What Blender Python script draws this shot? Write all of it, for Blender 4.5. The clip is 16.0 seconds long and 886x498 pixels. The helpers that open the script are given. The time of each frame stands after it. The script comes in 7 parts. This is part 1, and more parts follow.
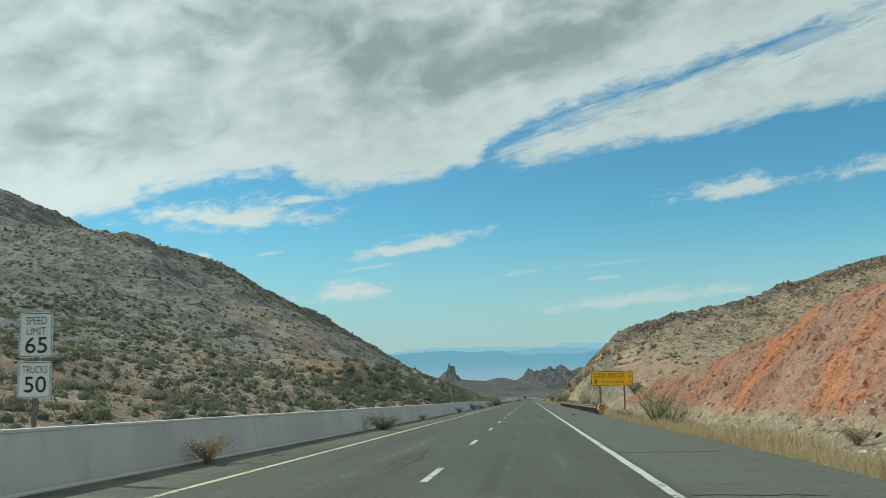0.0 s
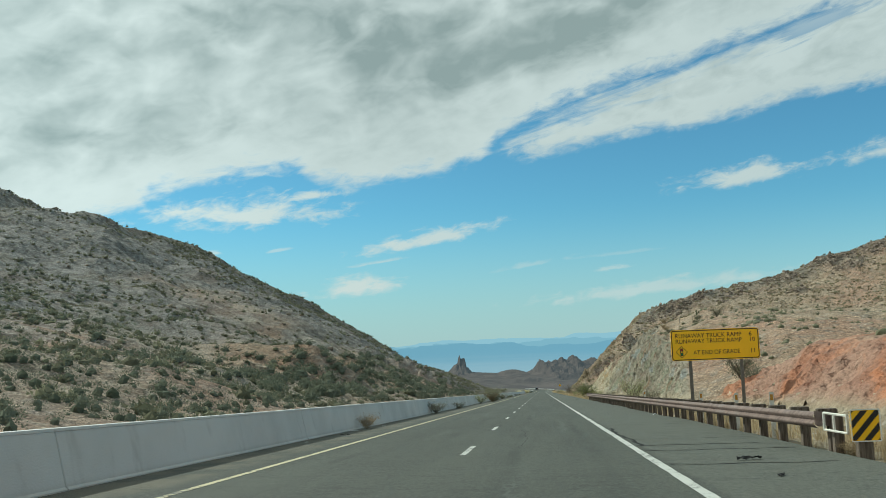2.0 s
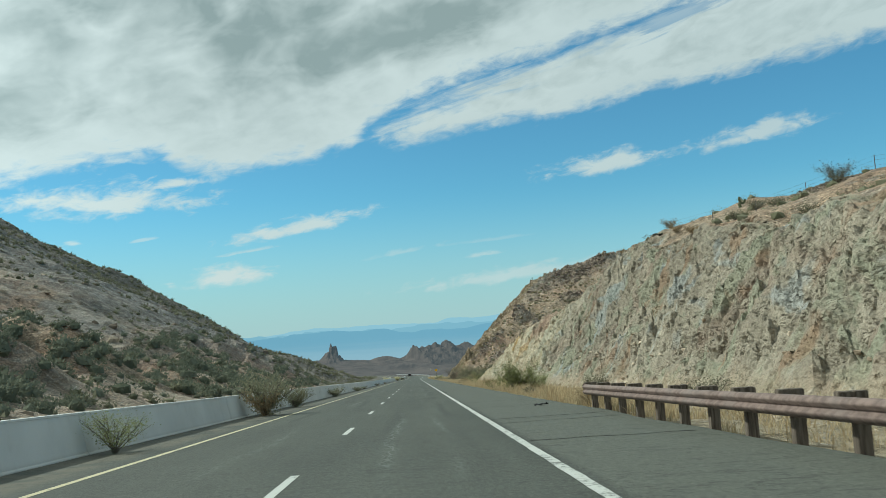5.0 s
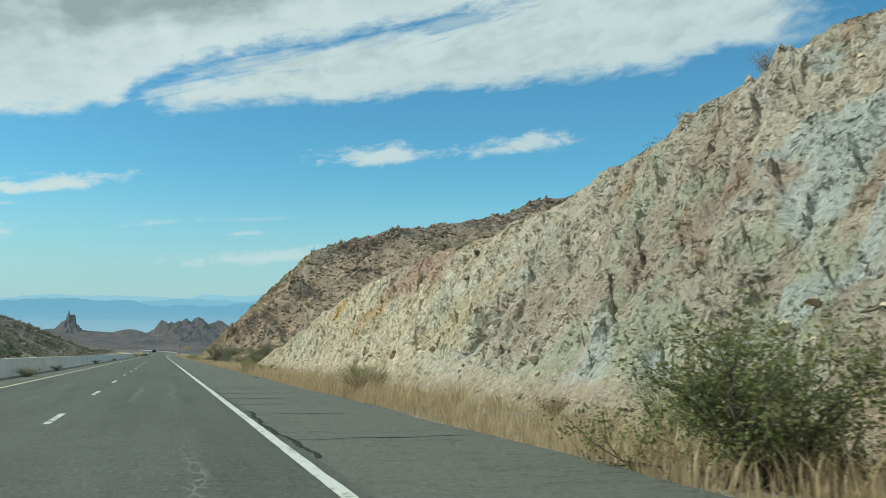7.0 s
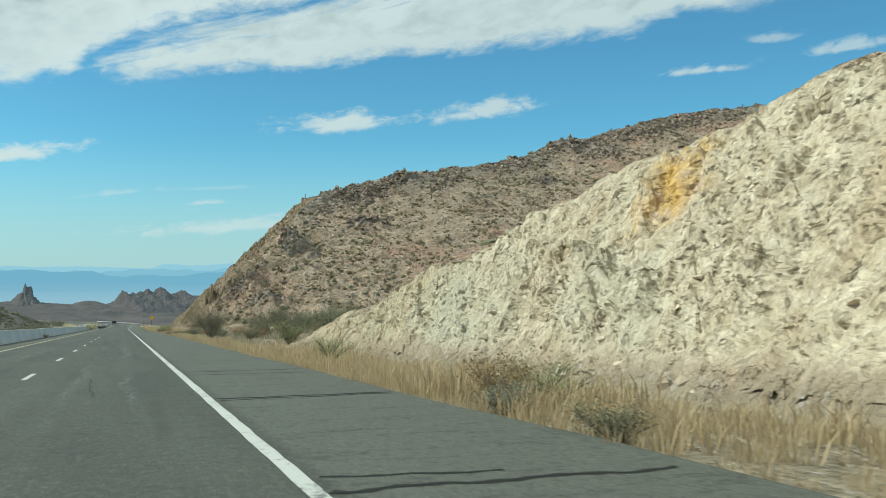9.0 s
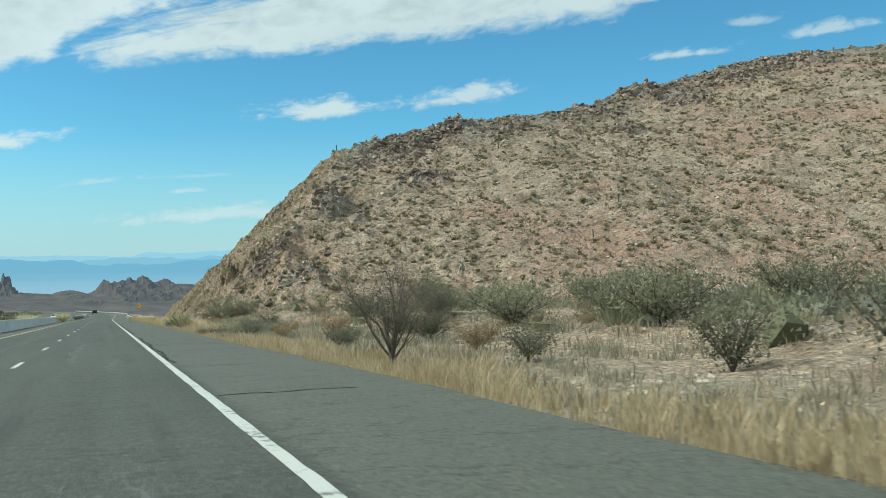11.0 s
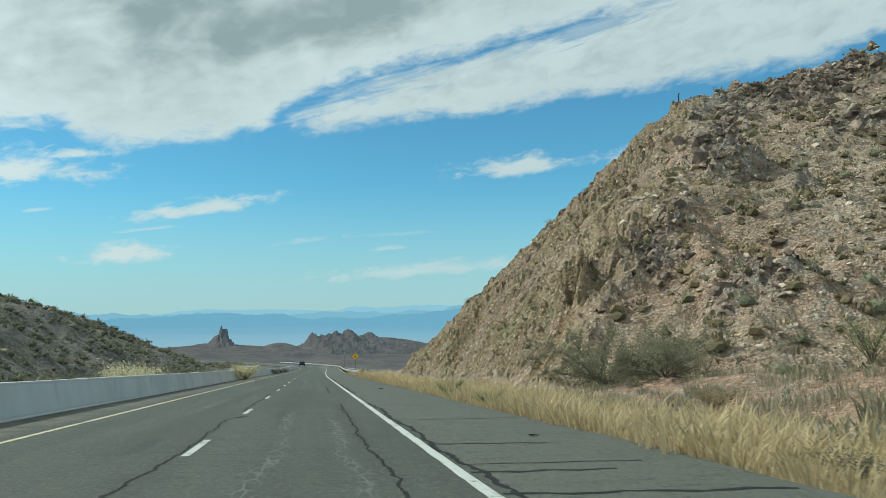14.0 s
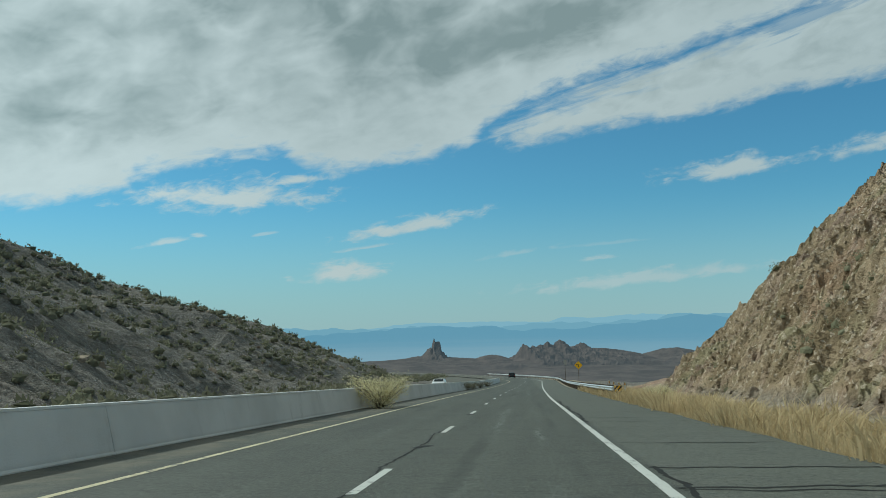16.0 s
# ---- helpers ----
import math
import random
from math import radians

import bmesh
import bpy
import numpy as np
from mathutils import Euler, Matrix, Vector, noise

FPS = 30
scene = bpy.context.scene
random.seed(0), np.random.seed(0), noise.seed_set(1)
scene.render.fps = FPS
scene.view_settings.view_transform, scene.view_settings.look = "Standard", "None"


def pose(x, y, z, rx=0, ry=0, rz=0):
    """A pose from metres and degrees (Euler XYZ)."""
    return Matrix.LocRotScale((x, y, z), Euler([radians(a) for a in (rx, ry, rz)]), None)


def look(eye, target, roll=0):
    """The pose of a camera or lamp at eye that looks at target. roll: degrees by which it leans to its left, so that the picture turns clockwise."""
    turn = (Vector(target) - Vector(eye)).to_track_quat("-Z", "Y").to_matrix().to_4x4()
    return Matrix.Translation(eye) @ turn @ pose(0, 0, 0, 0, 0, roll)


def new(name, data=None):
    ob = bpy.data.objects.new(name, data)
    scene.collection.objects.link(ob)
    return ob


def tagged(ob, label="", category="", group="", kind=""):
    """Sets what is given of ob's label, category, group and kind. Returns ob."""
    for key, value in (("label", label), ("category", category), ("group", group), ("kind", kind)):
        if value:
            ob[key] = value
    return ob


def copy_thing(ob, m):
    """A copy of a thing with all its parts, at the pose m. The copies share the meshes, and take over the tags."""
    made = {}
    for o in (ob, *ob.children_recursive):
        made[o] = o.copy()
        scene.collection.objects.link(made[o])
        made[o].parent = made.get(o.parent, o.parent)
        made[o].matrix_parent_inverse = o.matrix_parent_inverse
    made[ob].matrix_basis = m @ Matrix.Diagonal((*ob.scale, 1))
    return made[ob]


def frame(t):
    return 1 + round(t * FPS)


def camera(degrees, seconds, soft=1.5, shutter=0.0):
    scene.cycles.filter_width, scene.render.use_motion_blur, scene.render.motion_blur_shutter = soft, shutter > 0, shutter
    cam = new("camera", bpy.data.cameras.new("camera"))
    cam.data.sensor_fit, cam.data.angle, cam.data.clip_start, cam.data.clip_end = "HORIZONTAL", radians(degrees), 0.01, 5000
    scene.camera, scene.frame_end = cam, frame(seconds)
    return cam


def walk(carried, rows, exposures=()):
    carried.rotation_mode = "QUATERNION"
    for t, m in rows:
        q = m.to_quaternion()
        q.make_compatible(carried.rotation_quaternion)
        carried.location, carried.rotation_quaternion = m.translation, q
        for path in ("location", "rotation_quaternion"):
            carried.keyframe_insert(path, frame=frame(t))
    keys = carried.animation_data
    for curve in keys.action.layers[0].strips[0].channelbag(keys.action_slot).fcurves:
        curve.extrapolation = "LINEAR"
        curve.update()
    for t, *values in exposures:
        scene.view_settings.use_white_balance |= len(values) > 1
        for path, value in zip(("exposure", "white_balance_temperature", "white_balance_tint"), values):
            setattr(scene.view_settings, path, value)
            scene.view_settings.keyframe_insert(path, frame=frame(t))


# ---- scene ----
cam = camera(51.83, 16.0, soft=0.65, shutter=0.06)
PATH = [  # seconds, x, y, z, tilt, roll, turn
    (0.0, -0.08, 4.78, 1.08, 96.66, 1.17, 5.30),
    (0.5, -0.07, 18.57, 0.42, 97.05, 1.38, 5.37),
    (1.0, -0.17, 32.55, -0.25, 96.83, 1.53, 5.35),
    (1.5, -0.19, 46.94, -0.94, 94.36, 1.75, 4.62),
    (2.0, -0.10, 61.06, -1.62, 96.26, 2.24, 6.00),
    (2.5, -0.13, 75.22, -2.30, 95.29, 3.11, 4.42),
    (3.0, -0.09, 89.08, -2.97, 95.21, 3.67, 4.09),
    (5.5, -0.03, 156.95, -6.23, 94.99, 2.41, -6.55),
    (6.0, -0.04, 170.20, -6.86, 94.42, -0.07, -12.58),
    (6.5, 0.01, 183.29, -7.49, 94.43, -1.85, -15.83),
    (7.0, 0.14, 196.54, -8.13, 93.90, -0.93, -17.06),
    (7.5, 0.19, 209.97, -8.77, 93.37, -0.76, -18.09),
    (8.0, 0.26, 223.55, -9.43, 92.69, -0.99, -18.20),
    (8.5, 0.38, 237.43, -10.09, 92.55, -0.43, -18.46),
    (9.0, 0.42, 251.60, -10.77, 91.82, -0.06, -19.32),
    (11.5, 0.33, 326.29, -14.36, 90.50, 0.41, -20.50),
    (12.0, 0.30, 340.67, -15.05, 89.99, -0.48, -20.46),
    (12.5, 0.11, 354.57, -15.72, 89.88, -0.79, -18.89),
    (13.0, 0.07, 368.30, -16.38, 91.21, -0.40, -15.59),
    (13.5, 0.02, 382.04, -17.04, 93.21, 0.84, -11.45),
    (14.0, 0.03, 395.72, -17.70, 94.51, 0.27, -8.13),
    (14.5, 0.06, 409.25, -18.35, 96.35, 0.49, -6.58),
    (15.0, 0.12, 422.63, -18.99, 95.30, 2.15, -2.98),
    (15.5, 0.18, 435.41, -19.60, 95.48, 2.13, 1.94),
    (16.0, 0.22, 447.96, -20.21, 95.41, 1.24, 5.01),
]
walk(cam, [(t, pose(*row)) for t, *row in PATH], [
    (0.0, 0.0, 6050, -6), (3.0, 0.03, 6000, -6), (5.5, 0.06, 5900, -6), (6.5, 0.1, 5880, -6), (8.5, 0.18, 5950, -6), (9.0, 0.18, 5900, -6), (11.5, 0.28, 5750, -6), (12.5, 0.28, 5750, -6), (13.0, 0.12, 5750, -6),
    (14.0, 0.08, 5800, -6), (15.0, -0.02, 5850, -6), (15.5, -0.1, 5850, -6), (16.0, -0.3, 5750, -6)])

# ---------------------------------------------------------------- light
SUN_TO = Vector((-0.68, 0.32, 0.66)).normalized()
sun_data = bpy.data.lights.new("sun", "SUN")
sun_data.energy, sun_data.angle, sun_data.color = 3.9, radians(0.6), (1.0, 0.94, 0.85)
sun_ob = new("sun", sun_data)
sun_ob.matrix_world = look(SUN_TO * 100, (0, 0, 0))


class Nodes:
    """A short way to write node trees."""

    def __init__(self, tree):
        self.t = tree

    def add(self, kind):
        return self.t.nodes.new(kind)

    def put(self, socket, value):
        if isinstance(value, bpy.types.NodeSocket):
            self.t.links.new(value, socket)
        elif value is not None:
            socket.default_value = value

    def math(self, op, a, b=None, c=None, clamp=False):
        n = self.add("ShaderNodeMath")
        n.operation, n.use_clamp = op, clamp
        for i, v in enumerate((a, b, c)):
            self.put(n.inputs[i], v)
        return n.outputs[0]

    def mix(self, f, a, b, blend="MIX"):
        n = self.add("ShaderNodeMix")
        n.data_type, n.blend_type = "RGBA", blend
        self.put(n.inputs[0], f), self.put(n.inputs[6], a), self.put(n.inputs[7], b)
        return n.outputs[2]

    def step(self, v, lo, hi, a=0.0, b=1.0):
        n = self.add("ShaderNodeMapRange")
        n.interpolation_type = "SMOOTHSTEP"
        for i, x in enumerate((v, lo, hi, a, b)):
            self.put(n.inputs[i], x)
        return n.outputs[0]

    def lerp(self, v, lo, hi, a=0.0, b=1.0):
        n = self.add("ShaderNodeMapRange")
        for i, x in enumerate((v, lo, hi, a, b)):
            self.put(n.inputs[i], x)
        return n.outputs[0]

    def noise(self, vec, scale, detail=4.0, rough=0.55, warp=0.0):
        n = self.add("ShaderNodeTexNoise")
        self.put(n.inputs["Vector"], vec)
        n.inputs["Scale"].default_value, n.inputs["Detail"].default_value = scale, detail
        n.inputs["Roughness"].default_value, n.inputs["Distortion"].default_value = rough, warp
        return n.outputs[0]

    def noise_colour(self, vec, scale, detail=4.0):
        n = self.add("ShaderNodeTexNoise")
        self.put(n.inputs["Vector"], vec)
        n.inputs["Scale"].default_value, n.inputs["Detail"].default_value = scale, detail
        return n.outputs["Color"]

    def voronoi(self, vec, scale, feature="F1"):
        n = self.add("ShaderNodeTexVoronoi")
        n.feature = feature
        self.put(n.inputs["Vector"], vec)
        n.inputs["Scale"].default_value = scale
        return n

    def xyz(self, x, y, z):
        n = self.add("ShaderNodeCombineXYZ")
        self.put(n.inputs[0], x), self.put(n.inputs[1], y), self.put(n.inputs[2], z)
        return n.outputs[0]

    def scaled(self, vec, s):
        n = self.add("ShaderNodeVectorMath")
        n.operation = "MULTIPLY"
        self.put(n.inputs[0], vec)
        n.inputs[1].default_value = s
        return n.outputs[0]


def rgb(r, g, b):
    return (r, g, b, 1.0)


# ---------------------------------------------------------------- sky
world = bpy.data.worlds.new("sky")
scene.world = world
world.use_nodes = True
W = Nodes(world.node_tree)
world.node_tree.nodes.clear()
sky = W.add("ShaderNodeTexSky")
sky.sky_type, sky.sun_disc = "NISHITA", False
sky.sun_elevation = math.asin(SUN_TO.z)
sky.sun_rotation = math.atan2(SUN_TO.x, SUN_TO.y)
sky.altitude, sky.air_density, sky.dust_density, sky.ozone_density = 900, 1.0, 0.15, 2.0
SKY_STRENGTH, CLOUD_STRENGTH = 0.082, 0.70
coord = W.add("ShaderNodeTexCoord").outputs["Generated"]
sep = W.add("ShaderNodeSeparateXYZ")
W.put(sep.inputs[0], coord)
dx, dy, dz = sep.outputs
az = W.math("MULTIPLY", W.math("ARCTAN2", dx, dy), 57.2958)
el = W.math("MULTIPLY", W.math("ARCSINE", dz), 57.2958)
lean = W.math("SUBTRACT", el, W.math("MULTIPLY", az, 0.24))
tilted = W.math("SUBTRACT", el, W.math("MULTIPLY", az, 0.10))
streak = W.noise(W.xyz(W.math("MULTIPLY", az, 0.16), W.math("MULTIPLY", lean, 0.55), 3.0), 1.0, 6.0, 0.58, 0.5)
fine = W.noise(W.xyz(W.math("MULTIPLY", az, 0.55), W.math("MULTIPLY", tilted, 1.5), 5.0), 1.0, 6.0, 0.62, 0.6)
tuft = W.noise(W.xyz(W.math("MULTIPLY", az, 0.5), W.math("MULTIPLY", lean, 0.85), 8.0), 1.0, 6.0, 0.55, 0.8)
rolls = W.noise(W.xyz(W.math("MULTIPLY", az, 0.15), W.math("MULTIPLY", lean, 0.26), 7.0), 1.0, 5.0, 0.52, 0.6)
puffs = W.noise(W.xyz(W.math("MULTIPLY", az, 0.26), W.math("MULTIPLY", tilted, 0.42), 15.0), 1.0, 3.0, 0.5, 0.4)
wisp = W.noise(W.xyz(W.math("MULTIPLY", az, 0.14), W.math("MULTIPLY", lean, 1.3), 11.0), 1.0, 6.0, 0.6, 0.4)


def along(v, pairs):
    """A line of straight stretches through the pairs."""
    out = pairs[0][1]
    for (a0, e0), (a1, e1) in zip(pairs, pairs[1:]):
        out = W.math("ADD", out, W.lerp(v, a0, a1, 0.0, e1 - e0))
    return out


def centred(v, k):
    return W.math("MULTIPLY", W.math("SUBTRACT", v, 0.5), k)


ragged = W.math("ADD", W.math("ADD", centred(streak, 2.0), centred(fine, 1.9)), centred(tuft, 1.3))
# lower edge of the great cloud, climbing to the right along the rift
edge = along(az, ((-60.0, 6.6), (-31.0, 7.6), (-27.1, 8.2), (-24.6, 8.8), (-23.6, 9.6), (-21.7, 10.1), (-18.7, 11.1), (-14.9, 11.2), (-13.3, 10.5), (-9.9, 10.5),
                  (-5.6, 10.9), (-3.1, 11.6), (-2.0, 12.9), (1.7, 14.7), (6.7, 16.1), (11.9, 17.0), (17.5, 18.0), (26.0, 19.2), (60.0, 24.0)))
over = W.math("ADD", W.math("SUBTRACT", el, edge), ragged)
deck = W.step(over, -0.35, 1.05)
# the bright band below the rift
band_low = along(az, ((-3.0, 12.4), (-1.2, 11.9), (3.0, 12.1), (6.5, 12.5), (10.0, 12.8), (16.6, 13.7), (21.0, 14.1), (25.2, 14.5), (30.5, 14.7), (34.0, 15.9), (38.5, 15.8), (60.0, 18.0)))
band_top = along(az, ((-3.0, 12.4), (-1.0, 12.9), (1.7, 13.9), (6.7, 15.6), (11.9, 16.8), (17.5, 18.0), (22.0, 20.0), (60.0, 30.0)))
under_band = W.math("ADD", W.math("SUBTRACT", el, band_low), W.math("MULTIPLY", ragged, 0.75))
band = W.math("MULTIPLY", W.step(under_band, -0.3, 0.8), W.step(W.math("ADD", W.math("SUBTRACT", band_top, el), W.math("ADD", centred(wisp, 3.4), W.math("ADD", centred(fine, 1.6), centred(streak, 3.0)))), -0.8, 0.9))
band = W.math("MULTIPLY", band, W.math("MULTIPLY", W.step(W.math("ADD", az, centred(fine, 3.0)), -2.4, -0.4), W.step(W.math("ADD", az, centred(tuft, 6.0)), 41.0, 36.0)))
band = W.math("MULTIPLY", band, W.math("SUBTRACT", 1.0, W.math("MULTIPLY", W.step(wisp, 0.54, 0.66, 0.0, 0.6), W.step(W.math("SUBTRACT", band_top, el), 2.2, 0.6))))
cover = W.math("MAXIMUM", deck, band)
# thin veils left hanging in the rift
veil = W.math("MULTIPLY", W.math("MULTIPLY", W.step(el, W.math("SUBTRACT", edge, 1.8), edge), W.step(az, -3.5, 2.0)), W.step(wisp, 0.46, 0.68, 0.0, 0.55))
veil = W.math("MULTIPLY", veil, W.step(under_band, 0.0, 1.0))
cover = W.math("MAXIMUM", cover, veil)
# small clouds: azimuth, elevation, half width, half height, tilt, density
for ca, ce, wa, we, tilt, dense in (
        (-18.4, 8.6, 7.0, 1.45, 0.02, 1.0), (-14.2, 9.75, 2.6, 0.5, 0.12, 0.95), (-17.6, 11.15, 1.7, 0.4, 0.1, 0.7), (-6.9, 6.75, 5.6, 0.75, 0.155, 0.95), (-9.8, 5.55, 2.4, 0.2, 0.14, 0.6),
        (-11.4, 3.95, 3.2, 1.1, 0.05, 1.0), (12.8, 9.5, 4.6, 0.95, 0.07, 0.95), (21.8, 10.4, 4.6, 0.95, 0.12, 0.85), (7.6, 3.2, 9.4, 0.72, 0.075, 0.62),
        (-0.4, 5.0, 2.8, 0.3, 0.14, 0.35), (5.4, 5.45, 3.2, 0.2, 0.06, 0.22), (4.8, 4.55, 1.7, 0.26, 0.05, 0.6), (-21.8, 5.95, 1.7, 0.3, 0.18, 0.75),
        (-19.9, 6.35, 0.75, 0.28, 0.0, 0.75), (-16.1, 6.45, 0.9, 0.18, 0.15, 0.5), (35.2, 12.4, 2.5, 0.42, 0.03, 0.75), (39.6, 14.0, 1.9, 0.55, 0.0, 0.5), (43.4, 13.1, 3.8, 0.6, 0.06, 0.65)):
    u = W.math("SUBTRACT", az, ca)
    v = W.math("SUBTRACT", W.math("SUBTRACT", el, ce), W.math("MULTIPLY", u, tilt))
    v = W.math("MAXIMUM", v, W.math("MULTIPLY", v, -1.8))
    r = W.math("SQRT", W.math("ADD", W.math("POWER", W.math("ABSOLUTE", W.math("DIVIDE", u, wa)), 2.0), W.math("POWER", W.math("DIVIDE", v, we), 2.0)))
    body = W.step(W.math("ADD", W.math("SUBTRACT", 1.0, r), W.math("ADD", centred(fine, 1.9), centred(tuft, 1.3))), 0.0, 0.85, 0.0, dense)
    cover = W.math("MAXIMUM", cover, body)
# grey bellies of the great cloud: azimuth, elevation, half width, half height, depth
bellies = 0.0
for ca, ce, wa, we, deep in ((-2.5, 18.7, 7.5, 2.5, 0.95), (4.5, 19.2, 5.5, 1.8, 0.6), (-9.5, 17.9, 5.0, 2.3, 0.5), (-23.0, 13.9, 3.8, 1.6, 0.7), (-21.8, 19.0, 3.0, 1.5, 0.55), (-29.2, 15.6, 3.0, 2.2, 0.65),
                             (-30.0, 12.3, 3.2, 1.2, 0.5), (-14.4, 14.2, 3.4, 1.4, 0.38), (-13.0, 20.6, 4.5, 1.7, 0.6), (-27.0, 19.0, 2.2, 1.4, 0.4), (10.0, 20.6, 6.0, 1.6, 0.35), (-7.0, 25.0, 24.0, 3.4, 0.55)):
    du, dv = W.math("DIVIDE", W.math("SUBTRACT", az, ca), wa), W.math("DIVIDE", W.math("SUBTRACT", W.math("SUBTRACT", el, ce), W.math("MULTIPLY", W.math("SUBTRACT", az, ca), 0.1)), we)
    r2 = W.math("ADD", W.math("MULTIPLY", du, du), W.math("MULTIPLY", dv, dv))
    r2 = W.math("ADD", r2, W.math("ADD", centred(puffs, -2.4), centred(tuft, -0.7)))
    bellies = W.math("ADD", bellies, W.step(r2, 2.5, -0.9, 0.0, deep))
bellies = W.math("MINIMUM", bellies, 1.0)
thin = W.step(over, 0.3, 4.2)
grain_sky = W.math("ADD", centred(puffs, 1.5), W.math("ADD", centred(rolls, 0.7), W.math("ADD", centred(tuft, 0.35), centred(fine, 0.12))))
shade = W.math("ADD", W.math("MULTIPLY", bellies, 0.6), W.math("ADD", grain_sky, 0.26))
shade = W.math("MULTIPLY", shade, W.math("MULTIPLY_ADD", thin, 0.88, 0.12), clamp=True)
shade = W.math("ADD", shade, W.math("MULTIPLY", W.math("SUBTRACT", 1.0, W.step(under_band, 0.0, 2.2)), W.math("MULTIPLY", band, 0.12)), clamp=True)
grey_band = W.math("ADD", W.math("ADD", centred(puffs, 0.9), centred(streak, 0.9)), W.math("ADD", centred(tuft, 0.9), 0.17), clamp=True)
shade = W.math("MAXIMUM", shade, W.math("MULTIPLY", grey_band, W.math("MULTIPLY", band, W.step(under_band, 0.4, 2.0))))
cloud_col = W.mix(shade, rgb(0.94, 0.965, 0.94), rgb(0.45, 0.51, 0.495))
glow_side = W.step(az, -8.0, -34.0, 1.0, 1.22)
sky_bg = W.add("ShaderNodeBackground")
blue = W.mix(1.0, sky.outputs[0], rgb(0.70, 1.12, 1.16), "MULTIPLY")
W.put(sky_bg.inputs[0], W.mix(W.step(el, 9.0, -1.0, 0.0, 0.85), blue, rgb(5.0, 6.3, 6.8)))
W.put(sky_bg.inputs[1], W.step(az, 0.0, 35.0, SKY_STRENGTH, SKY_STRENGTH * 1.12))
cloud_bg = W.add("ShaderNodeBackground")
W.put(cloud_bg.inputs[0], W.mix(W.step(az, -2.0, 26.0, 0.0, 0.14), cloud_col, rgb(0.42, 0.52, 0.56)))
W.put(cloud_bg.inputs[1], W.math("MULTIPLY", glow_side, CLOUD_STRENGTH))
both = W.add("ShaderNodeMixShader")
W.put(both.inputs[0], W.math("MULTIPLY", cover, 0.95)), W.put(both.inputs[1], sky_bg.outputs[0]), W.put(both.inputs[2], cloud_bg.outputs[0])
W.put(W.add("ShaderNodeOutputWorld").inputs[0], both.outputs[0])


# ---------------------------------------------------------------- materials
def material(name, build, rough=0.9, metal=0.0, spec=0.25):
    """build(N, pos) gives colour and, if it likes, a height for the relief (with its depth in metres) and a roughness."""
    m = bpy.data.materials.new(name)
    m.use_nodes = True
    m.node_tree.nodes.clear()
    N = Nodes(m.node_tree)
    pos = N.add("ShaderNodeNewGeometry").outputs["Position"]
    got = build(N, pos)
    col, relief, depth, rgh = (tuple(got) + (None,) * 4)[:4] if isinstance(got, tuple) and not isinstance(got[0], float) else (got, None, None, None)
    b = N.add("ShaderNodeBsdfPrincipled")
    N.put(b.inputs["Base Color"], col)
    N.put(b.inputs["Roughness"], rgh if rgh is not None else rough)
    b.inputs["Metallic"].default_value = metal
    b.inputs["Specular IOR Level"].default_value = spec
    if relief is not None:
        bump = N.add("ShaderNodeBump")
        bump.inputs["Strength"].default_value = 1.0
        bump.inputs["Distance"].default_value = depth
        N.put(bump.inputs["Height"], relief)
        N.put(b.inputs["Normal"], bump.outputs[0])
    N.put(N.add("ShaderNodeOutputMaterial").inputs[0], b.outputs[0])
    return m


def plain(name, c, rough=0.6, metal=0.0, vary=0.25, scale=9.0, spec=0.4):
    def build(N, pos):
        n = N.noise(pos, scale, 5.0)
        d = tuple(v * (1 - vary) for v in c)
        return N.mix(n, rgb(*d), rgb(*(min(1, v * (1 + vary)) for v in c))), N.noise(pos, scale * 8, 3.0), 0.002
    return material(name, build, rough, metal, spec)


def attr(N, name):
    n = N.add("ShaderNodeAttribute")
    n.attribute_name, n.attribute_type = name, "GEOMETRY"
    return n.outputs["Fac"]


